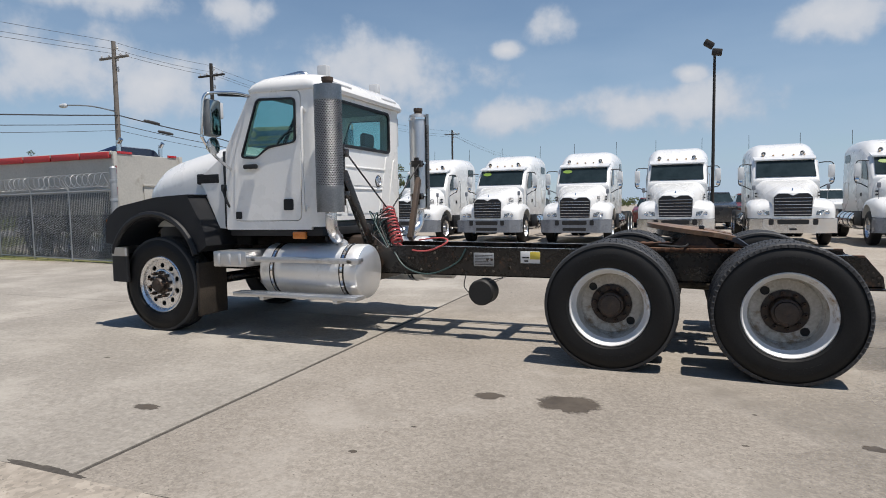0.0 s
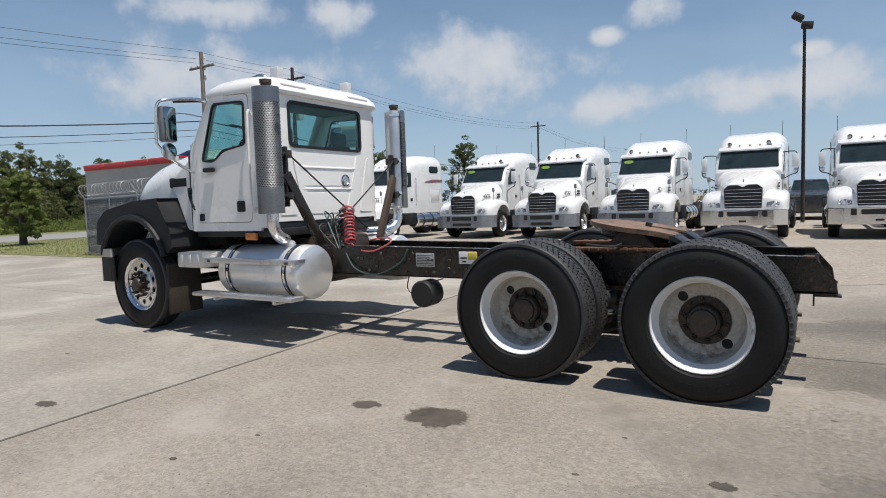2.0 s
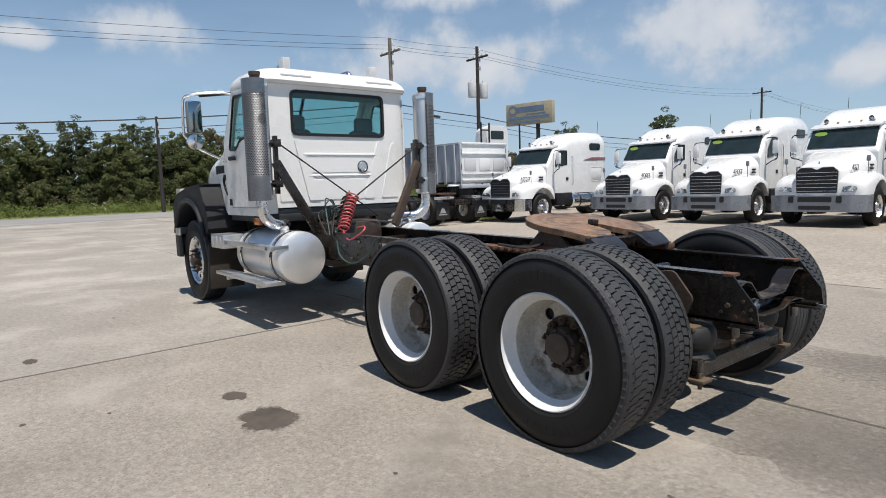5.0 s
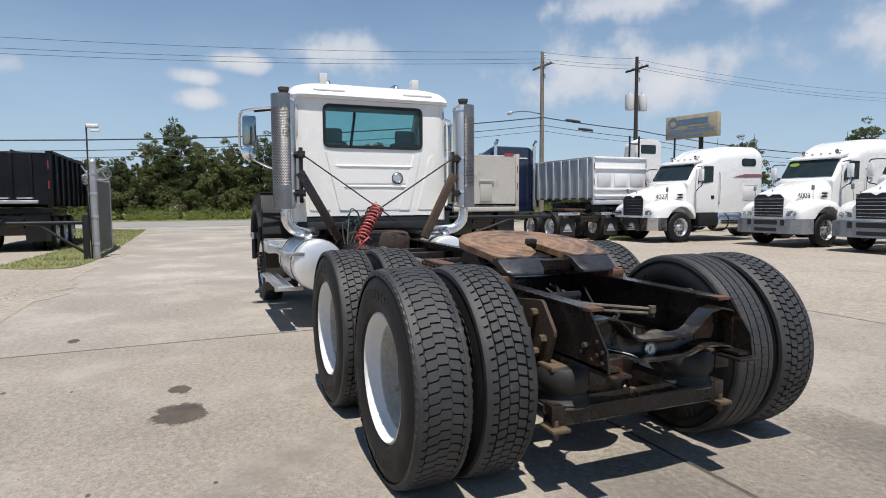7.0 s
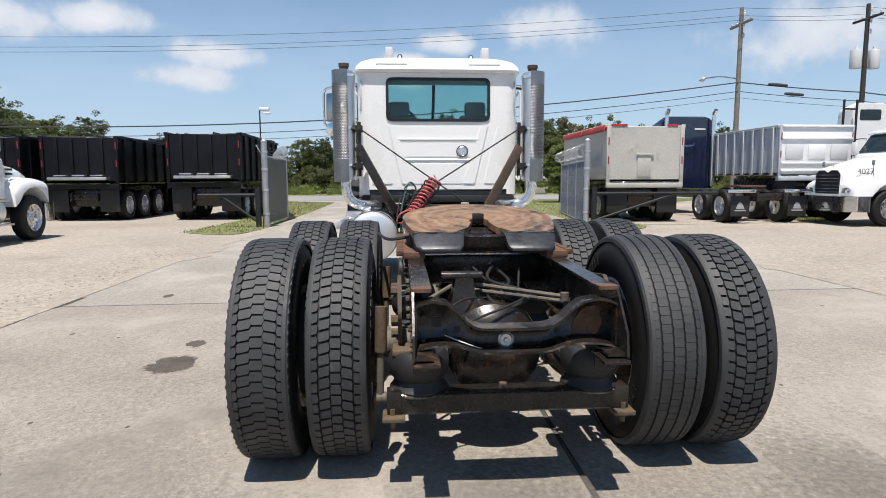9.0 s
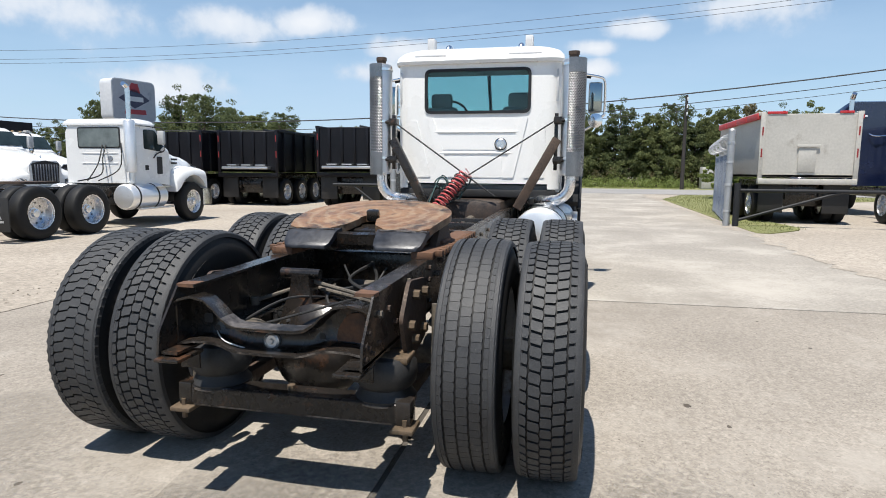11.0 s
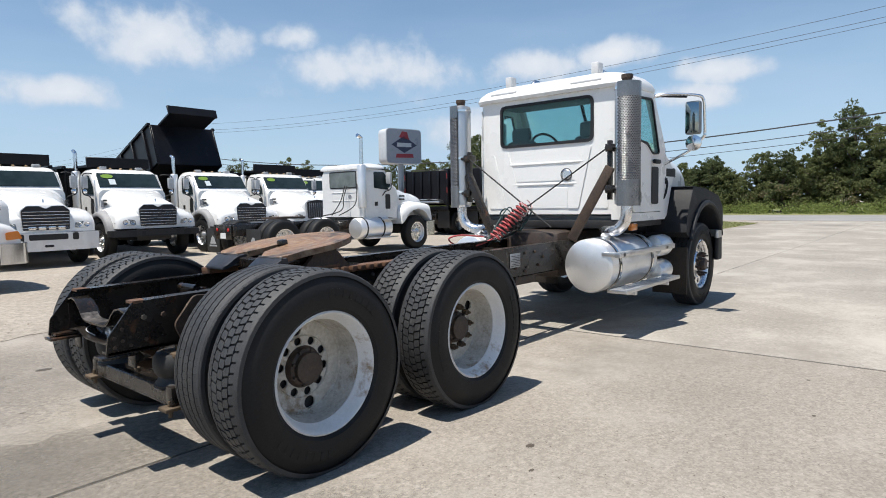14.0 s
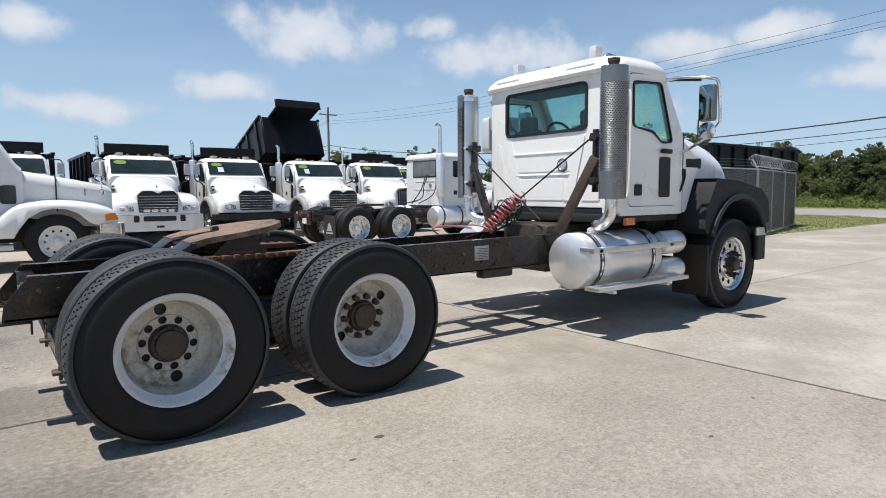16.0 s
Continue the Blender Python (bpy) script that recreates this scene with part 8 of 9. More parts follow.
def gate_post(x, y, h, arm, mate):
    p = thing("gate_post", "tall galvanised gate post with black swing barrier", "gate", pose(x, y, 0), "gate posts")
    bm = B()
    cyl(bm, (0, 0, 0), (0, 0, h), 0.085, 20)
    post = part("post", bm, GALV, p)
    bm = B()
    lathe(bm, [(0.09, h - 0.02), (0.092, h + 0.02), (0.05, h + 0.07), (0, h + 0.08)], (0, 0, 0), "z", 20)
    part("cap", bm, GALV, post)
    for z in (0.4, 1.1, 1.7, 2.2):
        bm = B()
        lathe(bm, [(0.086, z - 0.03), (0.096, z - 0.03), (0.096, z + 0.03), (0.086, z + 0.03)], (0, 0, 0), "z", 20, True)
        part("band", bm, DULL_ALU, post)
    bm = B()
    cyl(bm, (0.12, 0.2 * arm / abs(arm), 0), (0.12, 0.2 * arm / abs(arm), 1.15), 0.08, 14)
    b = part("barrier_post", bm, BLACK_PLASTIC, p, "black barrier post")
    bm = B()
    tube(bm, [(0.12, 0.2 * arm / abs(arm), 0.95), (0.12, arm, 0.95)], 0.05, 10)
    part("barrier_arm", bm, BLACK_PLASTIC, b)
    bm = B()
    tube(bm, [(0.12, 0.2 * arm / abs(arm), 0.15), (0.12, arm * 0.66, 0.92)], 0.04, 10)
    part("barrier_brace", bm, BLACK_PLASTIC, b)


def pole(x, y, h, mat, label, arms=(), transformers=False, lamp=False):
    p = thing("utility_pole", label, "utility pole", pose(x, y, 0), "utility poles")
    bm = B()
    cyl(bm, (0, 0, 0), (0, 0, h), 0.17, 14, 0.11)
    shaft = part("pole_shaft", bm, mat, p)
    for z in arms:
        bm = B()
        box(bm, -1.1, 1.1, -0.06, 0.06, z - 0.06, z + 0.06, 0.01)
        a = part("cross_arm", bm, mat, shaft)
        for u in (-0.95, -0.4, 0.5, 0.95):
            bm = B()
            lathe(bm, [(0, 0), (0.04, 0.01), (0.055, 0.06), (0.03, 0.1), (0.05, 0.13), (0, 0.16)], (u, 0, z + 0.06), "z", 10)
            part("insulator", bm, PANEL_GREY, a)
    for z in (h - 0.5, h - 1.1, h - 1.7):
        bm = B()
        lathe(bm, [(0, 0), (0.06, 0.02), (0.04, 0.08), (0.07, 0.12), (0.04, 0.2), (0.06, 0.24), (0, 0.32)], (0.22, 0.05, z), "z", 10)
        tube(bm, [(0, 0, z + 0.05), (0.24, 0.05, z + 0.05)], 0.025, 6)
        part("insulator", bm, PANEL_GREY, shaft)
    if transformers:
        for y2 in (-0.55, 0.55):
            bm = B()
            lathe(bm, [(0, 0), (0.28, 0.02), (0.3, 0.08), (0.3, 1.0), (0.28, 1.06), (0.1, 1.1), (0.08, 1.25), (0, 1.26)], (0, y2, h - 3.6), "z", 20)
            part("transformer", bm, PANEL_GREY, p, "grey pole transformer")
    if lamp:
        bm = B()
        tube(bm, curve([(0, 0, 7.0), (-2.2, 0.15, 7.5), (-4.4, 0.3, 7.75)], 6), 0.04, 8)
        arm = part("lamp_arm", bm, GALV, p)
        bm = B()
        lathe(bm, [(0, -0.4), (0.09, -0.35), (0.14, -0.1), (0.12, 0.15), (0, 0.2)], (-4.7, 0.32, 7.74), "x", 12)
        part("lamp_head", bm, PANEL_GREY, arm, "street lamp head")
    return p


def wire(label, pts, sags, r):
    bm = B()
    out = []
    for (a, b), s in zip(zip(pts, pts[1:]), sags):
        a, b = Vector(a), Vector(b)
        for k in range(24):
            t = k / 24
            out.append(a.lerp(b, t) - Vector((0, 0, 4 * s * t * (1 - t))))
    out.append(Vector(pts[-1]))
    tube(bm, out, r, 5)
    solid("overhead_wire", bm, WIRE, label, "wire", "overhead wires")


def build_street():
    fence_run("chain_link_fence", "chain link fence with razor wire and privacy slats", (-18.0, -4.42), (-24.1, -5.86), slats=True)
    fence_run("chain_link_fence", "slatted chain link fence leaf by the gate post", (-14.65, -4.5), (-17.95, -4.42), coils=False, slats=True)
    fence_run("chain_link_fence", "slatted chain link fence with razor wire beside grass", (-14.1, 5.12), (-20.2, 6.02), h=1.95, slats=True)
    gate_post(-14.45, -4.4, 2.5, -1.9, 1)
    gate_post(-14.0, 5.1, 2.5, 4.0, -1)
    a_, b_, c_, e_ = (-30.1, 18.8), (-30.0, 26.2), (-30.4, 72.0), (-30.0, -58.0)
    pole(*a_, 10.9, WOOD_POLE, "weathered grey wooden utility pole with street lamp", (10.0,), lamp=True)
    pole(*b_, 11.2, DARK_POLE, "dark utility pole with two transformers", (10.4,), True)
    pole(*c_, 11.8, DARK_POLE, "dark utility pole beyond the yard", (11.2,))
    pole(*e_, 11.0, WOOD_POLE, "wooden utility pole along the road", (10.2,))
    pole(-30.2, 120.0, 11.5, WOOD_POLE, "wooden utility pole along the road", (10.8,))
    pole(-51.0, 9.7, 7.8, DARK_POLE, "thin dark pole by the road verge")
    pole(-62.0, 16.2, 7.0, WOOD_POLE, "short grey pole among roadside bushes")
    for k, (z, zz) in enumerate(((11.0, 10.2), (10.45, 9.5), (10.1, 9.15))):
        dx = -0.5 + 0.5 * k
        wire("thin black power line over the road", [(-30 + dx, -140, zz), (-30 + dx, -58, zz), (-30 + dx, 18.8, z), (-30 + dx, 26.2, z + 0.2), (-30.4 + dx, 72, z + 0.7), (-30.4 + dx, 120, z)], (1.5, 1.7, 0.1, 0.9, 0.9), 0.01)
    for z, r in ((6.8, 0.034), (6.3, 0.02), (5.95, 0.013)):
        wire("thick black telephone cable over the road", [(-30, -140, z), (-30, -58, z), (-30, 18.8, z), (-30, 26.2, z - 0.5), (-30.4, 72, z), (-30.4, 120, z)], (1.8, 2.6, 0.05, 1.4, 1.4), r)
    for y, z in ((20.5, 6.72), (21.5, 6.2)):
        bm = B()
        lathe(bm, [(0, 0), (0.07, 0.05), (0.09, 0.3), (0.09, 0.9), (0.07, 1.15), (0, 1.2)], (-30, y, z), (0, 1, -0.07), 10)
        solid("cable_splice", bm, WIRE, "black splice case on the cable", "cable splice", "splice cases")
    # yard lamp
    lamp = thing("yard_lamp", "tall black yard lamp pole with floodlights", "lamp", pose(0.96, 25.1, 0))
    bm = B()
    cyl(bm, (0, 0, 0), (0, 0, 8.4), 0.085, 12, 0.06)
    part("lamp_pole", bm, DARK_POLE, lamp)
    for x, z, tilt in ((0.1, 8.35, 10), (-0.25, 8.75, 35)):
        bm = B()
        box(bm, -0.22, 0.22, -0.2, 0.2, -0.13, 0.13, 0.03, m=pose(x, 0, z, 0, tilt, 0))
        part("flood_light", bm, DARK_POLE, lamp, "dark floodlight")
    # small lamp on a rod beside the gate post
    lamp = thing("gate_lamp", "small white lamp head on a thin rod at the gate", "lamp", pose(-14.6, -4.52, 0))
    bm = B()
    cyl(bm, (0, 0, 0), (0, 0, 3.46), 0.02, 8)
    part("lamp_rod", bm, DARK_POLE, lamp)
    bm = B()
    box(bm, -0.08, 0.08, 0.0, 0.28, 3.4, 3.5, 0.03)
    box(bm, -0.06, 0.06, 0.1, 0.3, 3.3, 3.36, 0.02)
    part("lamp_head", bm, WHITE_FAR, lamp, "white lamp head")
    # hoarding
    sign = thing("billboard", "weathered yellow and blue billboard on a pole", "billboard", pose(-26.0, 27.2, 0, 0, 0, 12))
    bm = B()
    box(bm, -1.8, 1.8, -0.08, 0.3, 5.4, 6.85, 0.02)
    panel = part("panel", bm, surface("faded_tan_board", (0.3, 0.27, 0.2), (0.42, 0.37, 0.26), 0.7, fine=8, broad=1, bump=0.05), sign)
    blue = surface("faded_blue_print", (0.1, 0.16, 0.25), (0.16, 0.23, 0.33), 0.7, fine=8, broad=1, bump=0.0)
    for x0, x1, z0, z1 in ((-0.9, 1.2, 6.25, 6.6), (-1.6, 1.6, 5.75, 5.95), (-1.4, 0.9, 5.5, 5.62), (-0.2, 1.3, 6.05, 6.12)):
        bm = B()
        box(bm, x0, x1, -0.09, -0.08, z0, z1)
        part("print_bar", bm, blue, panel)
    bm = B()
    lathe(bm, [(0.22, 0), (0.36, 0), (0.36, -0.01), (0.22, -0.01)], (-1.25, -0.08, 6.4), "y", 24, True)
    part("print_ring", bm, blue, panel)
    for x in (0.6,):
        bm = B()
        cyl(bm, (x, 0.15, 0), (x, 0.15, 5.45), 0.14, 12)
        part("sign_post", bm, DARK_POLE, sign)
    # dealer sign box
    sign = thing("box_sign", "grey rounded box sign with red and blue emblem", "sign", pose(-19.6, -17.62, 0, 0, 0, 166))
    bm = B()
    prism(bm, rounded_rect(-1.04, 1.04, 3.41, 5.15, 0.25), 0.75, xz(0))
    body = part("sign_box", bm, surface("pale_sign_box", (0.5, 0.51, 0.53), (0.6, 0.61, 0.62), 0.4, fine=8, broad=1, bump=0.02), sign)
    bm = B()
    prism(bm, rounded_rect(-1.0, 1.0, 3.45, 5.11, 0.22), -0.012, xz(0))
    face = part("sign_face", bm, surface("grey_sign_face", (0.33, 0.34, 0.37), (0.4, 0.41, 0.44), 0.35, fine=8, broad=1, bump=0.02), body)
    navy, red = surface("navy_print", (0.03, 0.035, 0.07), (0.05, 0.055, 0.1), 0.5, fine=8, broad=1, bump=0.0), surface("red_print", (0.3, 0.03, 0.04), (0.4, 0.05, 0.06), 0.5, fine=8, broad=1, bump=0.0)
    for name, pts, mat in (("print_diamond", [(-0.75, 4.35), (0, 3.95), (0.75, 4.35), (0.0, 4.8)], navy), ("print_peak", [(-0.3, 4.72), (0.3, 4.6), (0.18, 5.0), (-0.12, 5.02)], red), ("print_bar", [(-0.5, 3.7), (0.55, 3.72), (0.52, 3.92), (-0.46, 3.9)], red)):
        bm = B()
        prism(bm, pts, -0.008, xz(-0.013))
        part(name, bm, mat, face)
    bm = B()
    box(bm, -0.42, 0.42, -0.03, -0.021, 4.25, 4.45)
    part("print_bar", bm, PANEL_GREY, face)
    bm = B()
    cyl(bm, (0, 0.37, 0), (0, 0.37, 3.5), 0.15, 14)
    part("sign_post", bm, GALV, sign)
    # utility cabinet by the road
    cab = thing("utility_cabinet", "grey metal utility cabinet on the verge", "cabinet", pose(-53.5, 12.6, 0))
    bm = B()
    box(bm, -0.6, 0.6, -1.0, 1.0, 0, 1.9, 0.03)
    part("cabinet_body", bm, BED_GREY, cab)
    bm = B()
    box(bm, 0.6, 0.63, -0.9, 0.9, 0.1, 1.8, 0.02)
    part("cabinet_door", bm, BED_GREY, cab)


build_street()


# ---- grass and trees ----
def leaf_cloud(rng, centres, per, size):
    """Many small leaf quads round the given centres (x, y, z, radius)."""
    n = len(centres) * per
    c = np.repeat(np.array(centres), per, axis=0)
    d = rng.normal(size=(n, 3))
    d /= np.linalg.norm(d, axis=1)[:, None]
    p = c[:, :3] + d * (c[:, 3:4] * rng.uniform(0.35, 1.0, (n, 1)) ** 0.6) * np.array([1, 1, 0.75])
    u = rng.normal(size=(n, 3))
    u /= np.linalg.norm(u, axis=1)[:, None]
    v = np.cross(u, d + rng.normal(size=(n, 3)) * 0.4)
    v /= np.linalg.norm(v, axis=1)[:, None] + 1e-9
    s = rng.uniform(0.6, 1.3, (n, 1)) * size
    quads = np.stack([p - u * s, p + v * s * 0.55, p + u * s, p - v * s * 0.55], 1).reshape(-1, 3)
    return quads


def quad_mesh(name, quads, material):
    me = bpy.data.meshes.new(name)
    me.from_pydata(quads.tolist(), [], [tuple(range(4 * k, 4 * k + 4)) for k in range(len(quads) // 4)])
    me.materials.append(material)
    return me


def tree(seed, h, spread, material, m, label):
    rng = np.random.default_rng(seed)
    t = thing("tree", label, "tree", m, "trees behind the road")
    bm = B()
    lean = rng.uniform(-0.25, 0.25, 2)
    top = h * 0.62
    trunk = [(lean[0] * (z / h) ** 2 * 2, lean[1] * (z / h) ** 2 * 2, z) for z in (0, h * 0.15, h * 0.3, h * 0.45, top)]
    rings = [[(x + r * math.cos(a), y + r * math.sin(a), z) for a in (2 * math.pi * k / 8 for k in range(8))] for (x, y, z), r in zip(trunk, (0.2, 0.16, 0.14, 0.1, 0.05))]
    loft(bm, rings)
    tr = part("trunk", bm, BARK, t)
    centres, lobes = [], []
    for k in range(13):
        f = k / 12
        a, z = 2.4 * k + rng.uniform(0, 0.7), h * (0.2 + 0.66 * f)
        r = spread * 0.66 * (1 - 0.8 * f ** 3) * rng.uniform(0.55, 1.1)
        e = Vector((r * math.cos(a), r * math.sin(a), z))
        lobes.append((e, spread * rng.uniform(0.3, 0.46)))
        s = Vector((0, 0, min(z * 0.7, top * 0.95)))
        bm = B()
        tube(bm, [s, s.lerp(e, 0.5) + Vector((0, 0, 0.12)), e], 0.045, 5)
        part("limb", bm, BARK, tr)
    for e, size in lobes:
        for _ in range(15):
            d = Vector(rng.normal(size=3)).normalized() * size * rng.uniform(0.35, 1.12)
            centres.append((e.x + d.x, e.y + d.y, min(e.z + 0.85 * d.z, h), rng.uniform(0.13, 0.34) * spread / 2.2))
    part("crown", quad_mesh("crown", leaf_cloud(rng, centres, 62, 0.085), material), None, t, "loose leafy crown")
    return t


def build_trees():
    protos = []
    for k, (h, sp, c) in enumerate(((8.2, 2.8, 0), (6.4, 2.6, 1), (5.2, 2.4, 0), (7.2, 2.5, 1), (4.2, 2.3, 1), (6.0, 2.4, 3))):
        m = pose(-58.0 - 1.5 * (k % 2), (-30, -22, -14, 14, 22, 30)[k], 0)
        protos.append(tree(20 + k, h, sp, LEAF_COLOURS[c], m, ("tall dark green broadleaf tree", "leafy green tree in a dense row", "rounded dark green tree in a thicket", "slender green tree behind the road", "low bushy green tree by the road", "thin half-brown tree among green ones")[k]))
    rng = random.Random(4)
    # (y, kind, scale) of the trees that stand out, then the thicket between them
    tall = (8.2, 6.4, 5.2, 7.2, 4.2, 6.0)
    special = [(-3.0, 0, 9.7, -60.0), (-1.2, 1, 7.6, -59.0), (-5.2, 3, 8.0, -60.5), (1.8, 3, 7.9, -61.0), (5.2, 0, 8.8, -60.0), (8.0, 1, 7.4, -59.5), (10.5, 0, 9.0, -61.0), (12.6, 3, 7.4, -59.5),
               (14.9, 1, 8.0, -60.0), (17.3, 5, 8.2, -60.5), (19.7, 0, 8.0, -60.0), (22.7, 3, 8.1, -60.5), (25.7, 0, 7.3, -60.0), (30.0, 1, 7.4, -60.5), (35.0, 0, 7.6, -61.0),
               (-8.3, 2, 5.8, -59.5), (-10.4, 1, 5.9, -60.5), (-14.6, 2, 5.6, -60.0), (-17.6, 4, 5.0, -59.0), (-21.0, 1, 5.6, -60.5), (-24.6, 0, 6.3, -61.0), (-29.0, 2, 5.4, -60.0)]
    for y, k, s, x in special:
        copy_thing(protos[k], pose(x, y, 0, 0, 0, rng.uniform(0, 360)) @ Matrix.Scale(s / tall[k], 4))
    for x, y, k, s in ((-66.0, -42.5, 0, 9.0), (-70.5, -45.0, 0, 10.6), (-75.0, -44.0, 1, 9.4), (-80.0, -45.0, 0, 10.0), (-86.0, -46.0, 1, 9.2), (-63.0, -47.0, 1, 8.6)):
        copy_thing(protos[k], pose(x, y, 0, 0, 0, rng.uniform(0, 360)) @ Matrix.Diagonal((1.35 * s / tall[k], 1.35 * s / tall[k], s / tall[k], 1)))
    y = -95.0
    while y < 62:
        k = rng.choice((1, 2, 2, 4, 4, 5)) if y > -12 else rng.choice((2, 2, 4, 4))
        s = rng.uniform(3.6, 5.2) if y < -6 else rng.uniform(4.4, 6.6)
        copy_thing(protos[k], pose(rng.uniform(-63, -57), y, 0, 0, 0, rng.uniform(0, 360)) @ Matrix.Scale(s / tall[k], 4))
        y += rng.uniform(1.4, 2.6)
    # thicket behind the row of dump trucks, and a few crowns behind the sleepers
    x = -104.0
    while x < -33:
        k = rng.choice((0, 1, 3, 5))
        copy_thing(protos[k], pose(x, rng.uniform(-74, -66), 0, 0, 0, rng.uniform(0, 360)) @ Matrix.Scale(rng.uniform(6.8, 8.4) * (1 + max(0, -60 - x) / 120) / tall[k], 4))
        x += rng.uniform(2.6, 4.6)
    for x, y, s in ((-33.5, 41.0, 0.8), (-37, 44, 0.9), (-24, 52, 0.75), (-27.5, 46, 0.95), (-20, 60, 0.7), (16, 62, 0.8), (22, 60, 0.9), (-41.5, -29.0, 1.0), (-44, -33, 1.05), (-38, -36, 0.9)):
        copy_thing(protos[rng.choice((0, 1, 3))], pose(x, y, 0, 0, 0, rng.uniform(0, 360)) @ Matrix.Scale(s, 4))
    # young bright tree by the right fence
    tree(77, 3.9, 1.5, LEAF_COLOURS[2], pose(-32.2, 9.3, 0), "young bright green tree on the grass verge")
    g = np.random.default_rng(3)
    cs = [(g.uniform(-56.5, -53.2), g.uniform(-90, 60), 0, 0) for _ in range(900)]
    cs = [(x, y, 0.15 + 0.5 * max(0, -53.5 - x) / 3 * g.uniform(0.5, 1.6), g.uniform(0.4, 0.9)) for x, y, _, _ in cs]
    o = new("undergrowth", quad_mesh("undergrowth", leaf_cloud(g, cs, 90, 0.075), LEAF_COLOURS[2]))
    tagged(o, "bright green vines and weeds along the road", "undergrowth", kind="stuff")
    cs = [(g.uniform(-66, -59), g.uniform(-95, 65), g.uniform(0.3, 3.4), g.uniform(0.6, 1.3)) for _ in range(2200)]
    o = new("thicket", quad_mesh("thicket", leaf_cloud(g, cs, 30, 0.2), LEAF_COLOURS[0]))
    tagged(o, "dark green thicket filling the tree row", "thicket", kind="stuff")
    for c, lo, hi, top in ((1, -59.5, -56.0, 2.6), (3, -60.0, -57.0, 2.9)):
        cs = [(g.uniform(lo, hi), g.uniform(-95, 65), g.uniform(0.2, top), g.uniform(0.4, 1.0)) for _ in range(700 if c == 1 else 350)]
        o = new("brushwood", quad_mesh("brushwood", leaf_cloud(g, cs, 46, 0.11), LEAF_COLOURS[c]))
        tagged(o, "tangled olive brushwood under the trees" if c == 1 else "dry brownish brushwood under the trees", "brushwood", kind="stuff")


build_trees()


def grass_patch(name, label, outline, count, seed):
    bm = B()
    prism(bm, rounded(outline, 0.8, 4), 0.03, xy(-0.02))
    solid(name + "_soil", bm, EARTH, label + " soil", "grass", kind="structure")
    g = np.random.default_rng(seed)
    pts, poly = [], [Vector(p) for p in outline]
    lo, hi = np.min(outline, axis=0), np.max(outline, axis=0)

    def inside(x, y):
        c = False
        for i in range(len(poly)):
            a, b = poly[i - 1], poly[i]
            if (a.y > y) != (b.y > y) and x < (b.x - a.x) * (y - a.y) / (b.y - a.y) + a.x:
                c = not c
        return c

    tris = []
    while len(tris) < count * 3:
        x, y = g.uniform(lo[0], hi[0]), g.uniform(lo[1], hi[1])
        if not inside(x, y):
            continue
        h, a, w = g.uniform(0.02, 0.09), g.uniform(0, 6.28), g.uniform(0.006, 0.016)
        lx, ly = g.normal(0, 0.04, 2)
        tris += [(x - w * math.cos(a), y - w * math.sin(a), 0), (x + w * math.cos(a), y + w * math.sin(a), 0), (x + lx, y + ly, h)]
    me = bpy.data.meshes.new(name)
    me.from_pydata(tris, [], [(3 * k, 3 * k + 1, 3 * k + 2) for k in range(len(tris) // 3)])
    me.materials.append(GRASS)
    tagged(new(name, me), label, "grass", kind="stuff")


grass_patch("grass", "dry green grass beside the gate", [(-11.8, -4.6), (-14.0, -4.32), (-24, -4.3), (-33.5, -4.4), (-36.5, -8), (-36.5, -13), (-27, -7.0), (-17, -5.9), (-12.6, -6.3)], 14000, 5)
grass_patch("grass", "dry green grass by the trailer", [(-11.6, 5.3), (-20, 5.4), (-30, 5.5), (-37, 7.5), (-37, 22), (-30, 14), (-24.5, 8.6), (-18, 6.4), (-13.4, 6.9)], 14000, 6)
grass_patch("grass", "tuft of weeds in front of the trailers", [(-15.2, 12.6), (-16.8, 12.4), (-17.5, 13.4), (-16.5, 14.2), (-15.0, 13.6)], 2500, 7)


# ---- small marks on the concrete ----
def blot(name, label, x, y, rx, ry, material, seed, z=0.0015):
    rng = random.Random(seed)
    bm = B()
    n = 72
    ph = [rng.uniform(0, 6.28) for _ in range(5)]
    loop = []
    for k in range(n):
        a = 2 * math.pi * k / n
        w = 1 + sum(0.085 * math.sin((j + 2) * a + ph[j]) for j in range(5)) + 0.05 * math.sin(11 * a + ph[0]) + rng.uniform(-0.06, 0.06)
        loop.append((x + rx * w * math.cos(a), y + ry * w * math.sin(a)))
    prism(bm, loop, z + 0.004, xy(-0.004))
    solid(name, bm, material, label, "stain", "stains on the concrete", "structure")


blot("oil_stain", "dark oil stain soaked into the concrete", -0.8, -2.2, 0.235, 0.2, OIL, 1)
blot("oil_stain", "small dark oil stain on the concrete", -1.4, -2.21, 0.12, 0.08, OIL, 2)
blot("oil_stain", "faint brown stain on the concrete", -3.62, -3.26, 0.11, 0.06, OIL, 3)
for i, (x, y, r) in enumerate(((-0.27, 1.88, 0.035), (-1.82, -3.44, 0.03), (0.94, -2.41, 0.07), (-1.65, -2.97, 0.02), (-1.8, 3.07, 0.02), (-2.66, 2.9, 0.018), (0.0, 2.06, 0.02), (0.37, -2.02, 0.018), (0.27, -2.6, 0.02), (1.42, -1.21, 0.02), (-5.2, -2.3, 0.03), (-2.4, 4.1, 0.03))):
    blot("spot", "small dark spot on the concrete", x, y, r, r * 0.7, OIL, 10 + i)


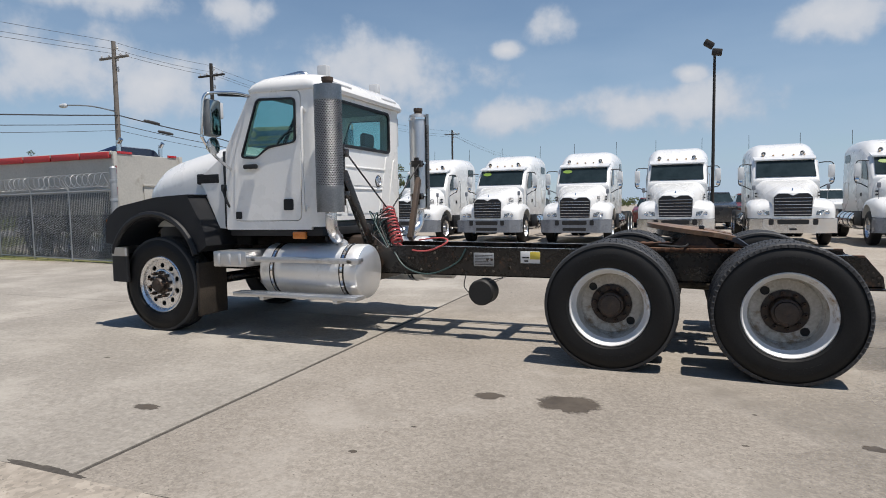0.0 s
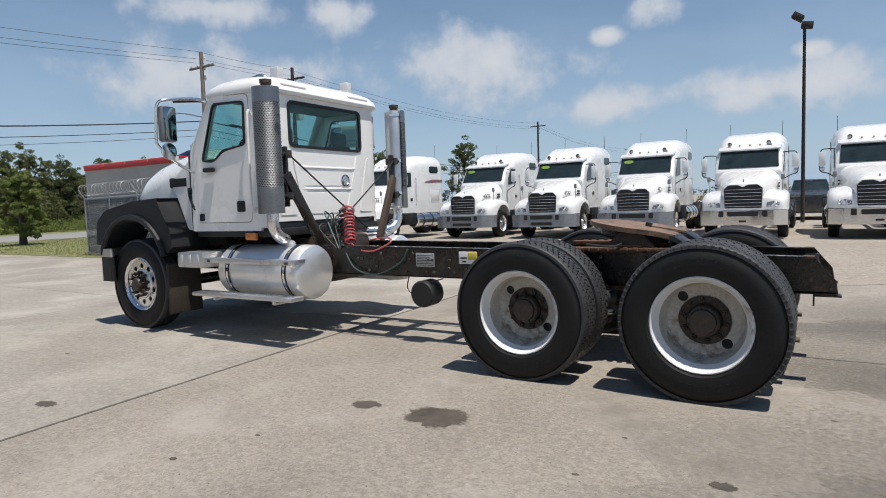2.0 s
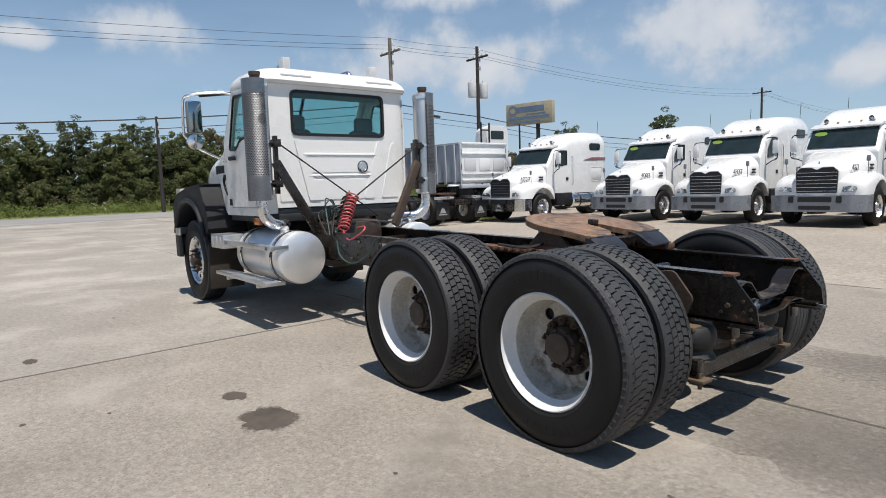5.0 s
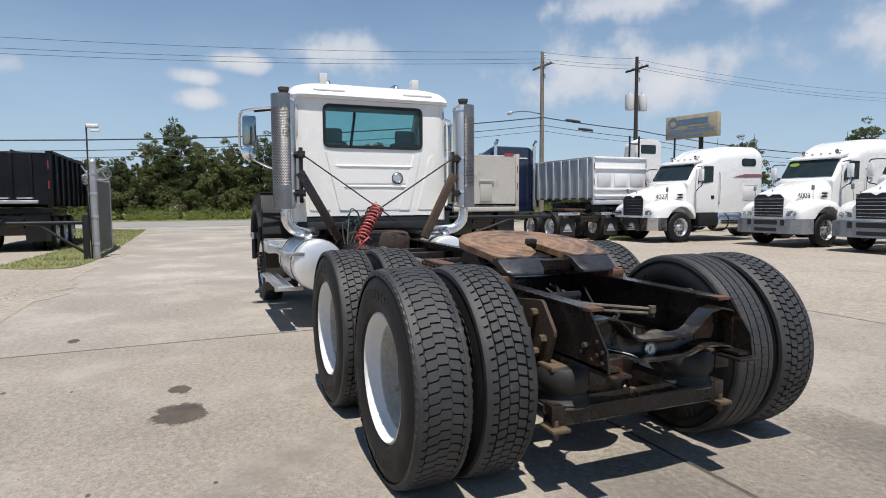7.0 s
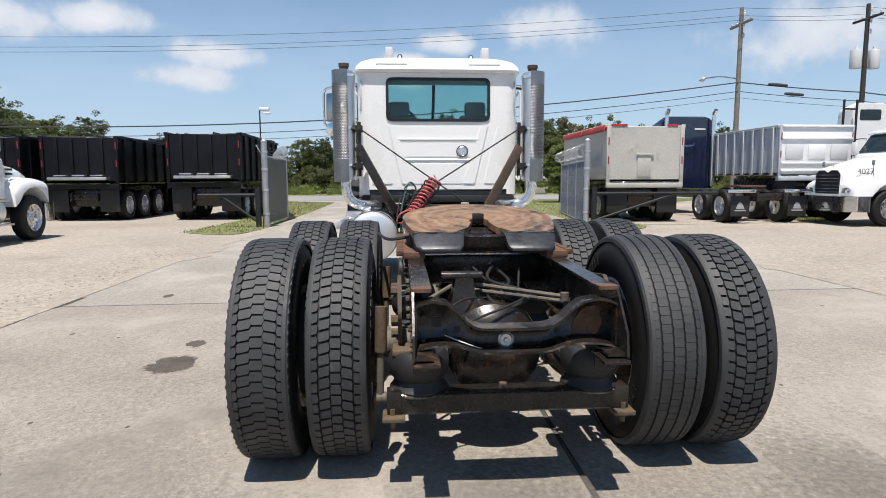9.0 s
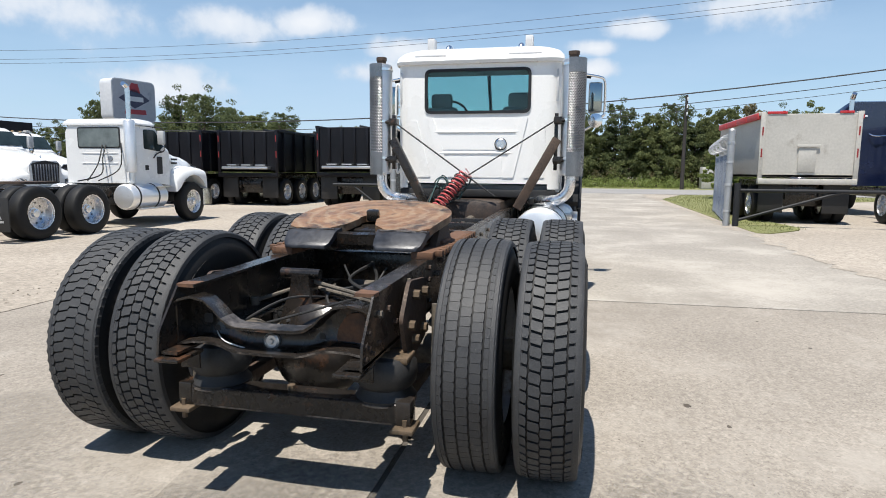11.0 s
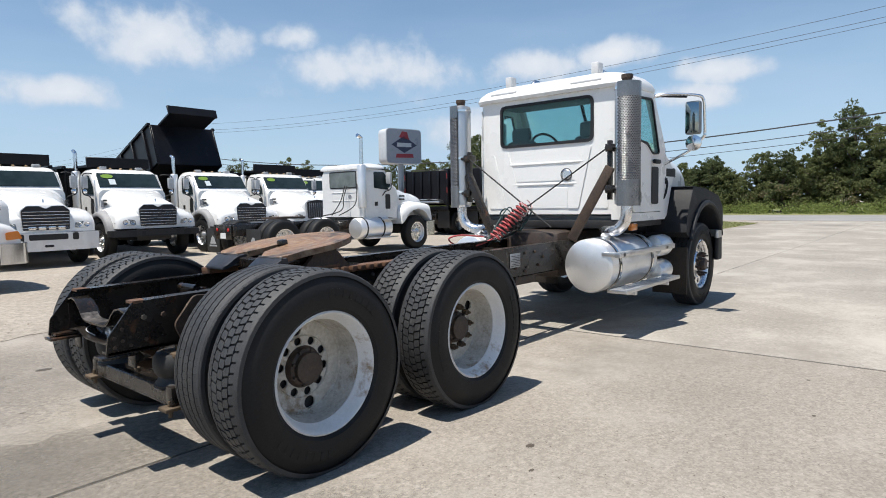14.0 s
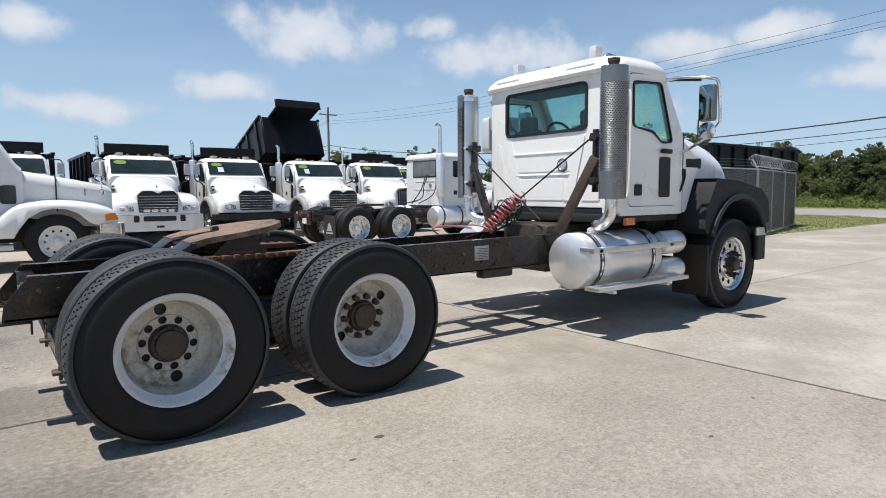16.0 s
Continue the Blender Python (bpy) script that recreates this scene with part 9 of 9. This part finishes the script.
# ---- crumbled edge and loose pebbles ----
# dark blots paint the shade of the slab's step along its crumbled edge
blot("broken_edge", "crumbled dark corner of the concrete slab", -3.3, -4.24, 0.3, 0.05, JOINT, 40)
blot("broken_edge", "chipped dark edge of the concrete slab", -2.1, -4.26, 0.8, 0.02, JOINT, 41)


# broad patches that turn the concrete behind the tractor greyer and darker
GREY_PATCH = fade_out(surface("grey_patch_concrete", (0.15, 0.135, 0.114), (0.25, 0.227, 0.197), 0.85, fine=20, broad=1.0, bump=0.2, grit=(85, 0.15)), 0.1, 0.62)
for i, (x, y, rx, ry) in enumerate(((3.6, 1.2, 2.9, 4.0), (2.6, -2.6, 2.6, 1.9))):
    blot("worn_patch", "broad grey worn patch on the concrete", x, y, rx, ry, GREY_PATCH, 80 + i, 0.0002 + 0.0002 * i)
for i, (x, y, rx, ry) in enumerate(((2.1, 1.6, 1.3, 0.7), (1.6, -0.1, 0.9, 0.6), (2.9, -0.7, 1.0, 0.5), (1.9, -2.3, 0.7, 0.4))):
    blot("worn_patch", "dark tyre-worn patch on the concrete", x, y, rx, ry, DARK_WEAR, 60 + i, 0.0006 + 0.00025 * i)


def build_pebbles():
    g = np.random.default_rng(12)
    verts, faces = [], []
    for k in range(900):
        if k < 620:
            x, y, r = g.uniform(-9, 6), -4.3 - abs(g.normal(0, 0.5)), g.uniform(0.006, 0.02)
        else:
            x, y, r = g.uniform(-9, 6), g.uniform(-4.2, 5.2), g.uniform(0.003, 0.007)
        base = -0.012 if y < -4.27 else 0.0
        q = g.uniform(0.6, 1.2, 6) * r
        b = len(verts)
        verts += [(x + q[0], y, base + 0.3 * r), (x, y + q[1], base + 0.3 * r), (x - q[2], y, base + 0.3 * r), (x, y - q[3], base + 0.3 * r), (x, y, base + q[4]), (x, y, base - 0.3 * r)]
        for i in range(4):
            faces += [(b + i, b + (i + 1) % 4, b + 4), (b + (i + 1) % 4, b + i, b + 5)]
    me = bpy.data.meshes.new("pebbles")
    me.from_pydata(verts, [], faces)
    me.materials.append(GRAVEL)
    tagged(new("pebbles", me), "loose small stones on the yard", "pebbles", kind="stuff")


build_pebbles()


def build_far_hedge():
    g = np.random.default_rng(21)
    cs = [(g.uniform(-30, 75), g.uniform(78, 84), g.uniform(0.2, 1.9), g.uniform(0.4, 0.9)) for _ in range(420)]
    o = new("far_hedge", quad_mesh("far_hedge", leaf_cloud(g, cs, 40, 0.14), LEAF_COLOURS[0]))
    tagged(o, "low dark green hedge behind the sleeper trucks", "hedge", kind="stuff")


build_far_hedge()


def parked_car(m, paint, label, tall=0.0):
    """A plain saloon or pickup seen far off; it faces -x."""
    t = thing("parked_car", label, "car", m, "cars behind the sleeper trucks")
    bm = B()
    side = rounded([(-2.3, 0.35), (-2.35, 0.75 + tall), (-1.3, 0.95 + tall), (1.5, 0.98 + tall), (2.3, 0.9 + tall), (2.35, 0.4), (1.8, 0.3), (-1.8, 0.3)], 0.12)
    prism(bm, side, 1.8, xz(-0.9))
    bmesh.ops.bevel(bm, geom=[e for e in bm.edges if e.is_manifold and e.calc_face_angle(0) > 1.2], offset=0.06, segments=2, affect="EDGES")
    body = part("body", bm, paint, t)
    bm = B()
    loft(bm, [[(x, y, z + tall) for x, y in ((x0, -w), (x1, -w), (x1, w), (x0, w))] for x0, x1, w, z in ((-1.15, 1.3, 0.82, 0.93), (-0.55, 0.95, 0.68, 1.4))])
    cabin = part("window_band", bm, CAB_GLASS, body, "dark car windows")
    bm = B()
    loft(bm, [[(x, y, z + tall) for x, y in rounded_rect(x0, x1, -w, w, 0.12)] for x0, x1, w, z in ((-0.6, 1.0, 0.72, 1.385), (-0.5, 0.9, 0.66, 1.45))])
    part("roof", bm, paint, body)
    for x in (-1.4, 1.4):
        for y in (-0.8, 0.8):
            bm = B()
            lathe(bm, [(0.0, -0.1), (0.2, -0.11), (0.3, -0.1), (0.33, -0.06), (0.33, 0.06), (0.3, 0.1), (0.2, 0.11), (0.0, 0.1)], (x, y, 0.33), "y", 20)
            part("wheel", bm, RUBBER, t)
    for y in (-0.65, 0.65):
        bm = B()
        box(bm, -2.37, -2.25, y - 0.18, y + 0.18, 0.62 + tall, 0.74 + tall, 0.03)
        part("headlamp", bm, LAMP_GLASS, body)


CAR_RED = surface("maroon_car_paint", (0.12, 0.02, 0.018), (0.17, 0.03, 0.028), 0.25, fine=10, broad=1, bump=0.0, coat=0.6)
CAR_GREY = surface("charcoal_car_paint", (0.03, 0.032, 0.036), (0.05, 0.053, 0.058), 0.25, fine=10, broad=1, bump=0.0, coat=0.6)
for x, y, rz, paint, lift, label in ((-9.2, 31, 80, CAR_GREY, 0.35, "charcoal pickup parked far behind the trucks"), (-5.4, 30, 95, CAR_GREY, 0.1, "charcoal car parked on the stone yard"),
                                     (-2.0, 31, 88, CAR_RED, 0.25, "maroon car parked behind the truck row"), (1.2, 29.5, 92, CAR_GREY, 0.45, "dark pickup parked behind the truck row"),
                                     (3.2, 33, 90, CAR_RED, 0.4, "maroon pickup at the back of the yard"), (6.4, 30, 86, WHITE_FAR, 0.5, "white pickup parked behind the truck row"),
                                     (9.6, 31, 94, CAR_GREY, 0.4, "charcoal pickup near the yard lamp"), (13.0, 32, 90, WHITE_FAR, 0.3, "white car at the back of the yard")):
    parked_car(pose(x, y, 0, 0, 0, rz), paint, label, lift)
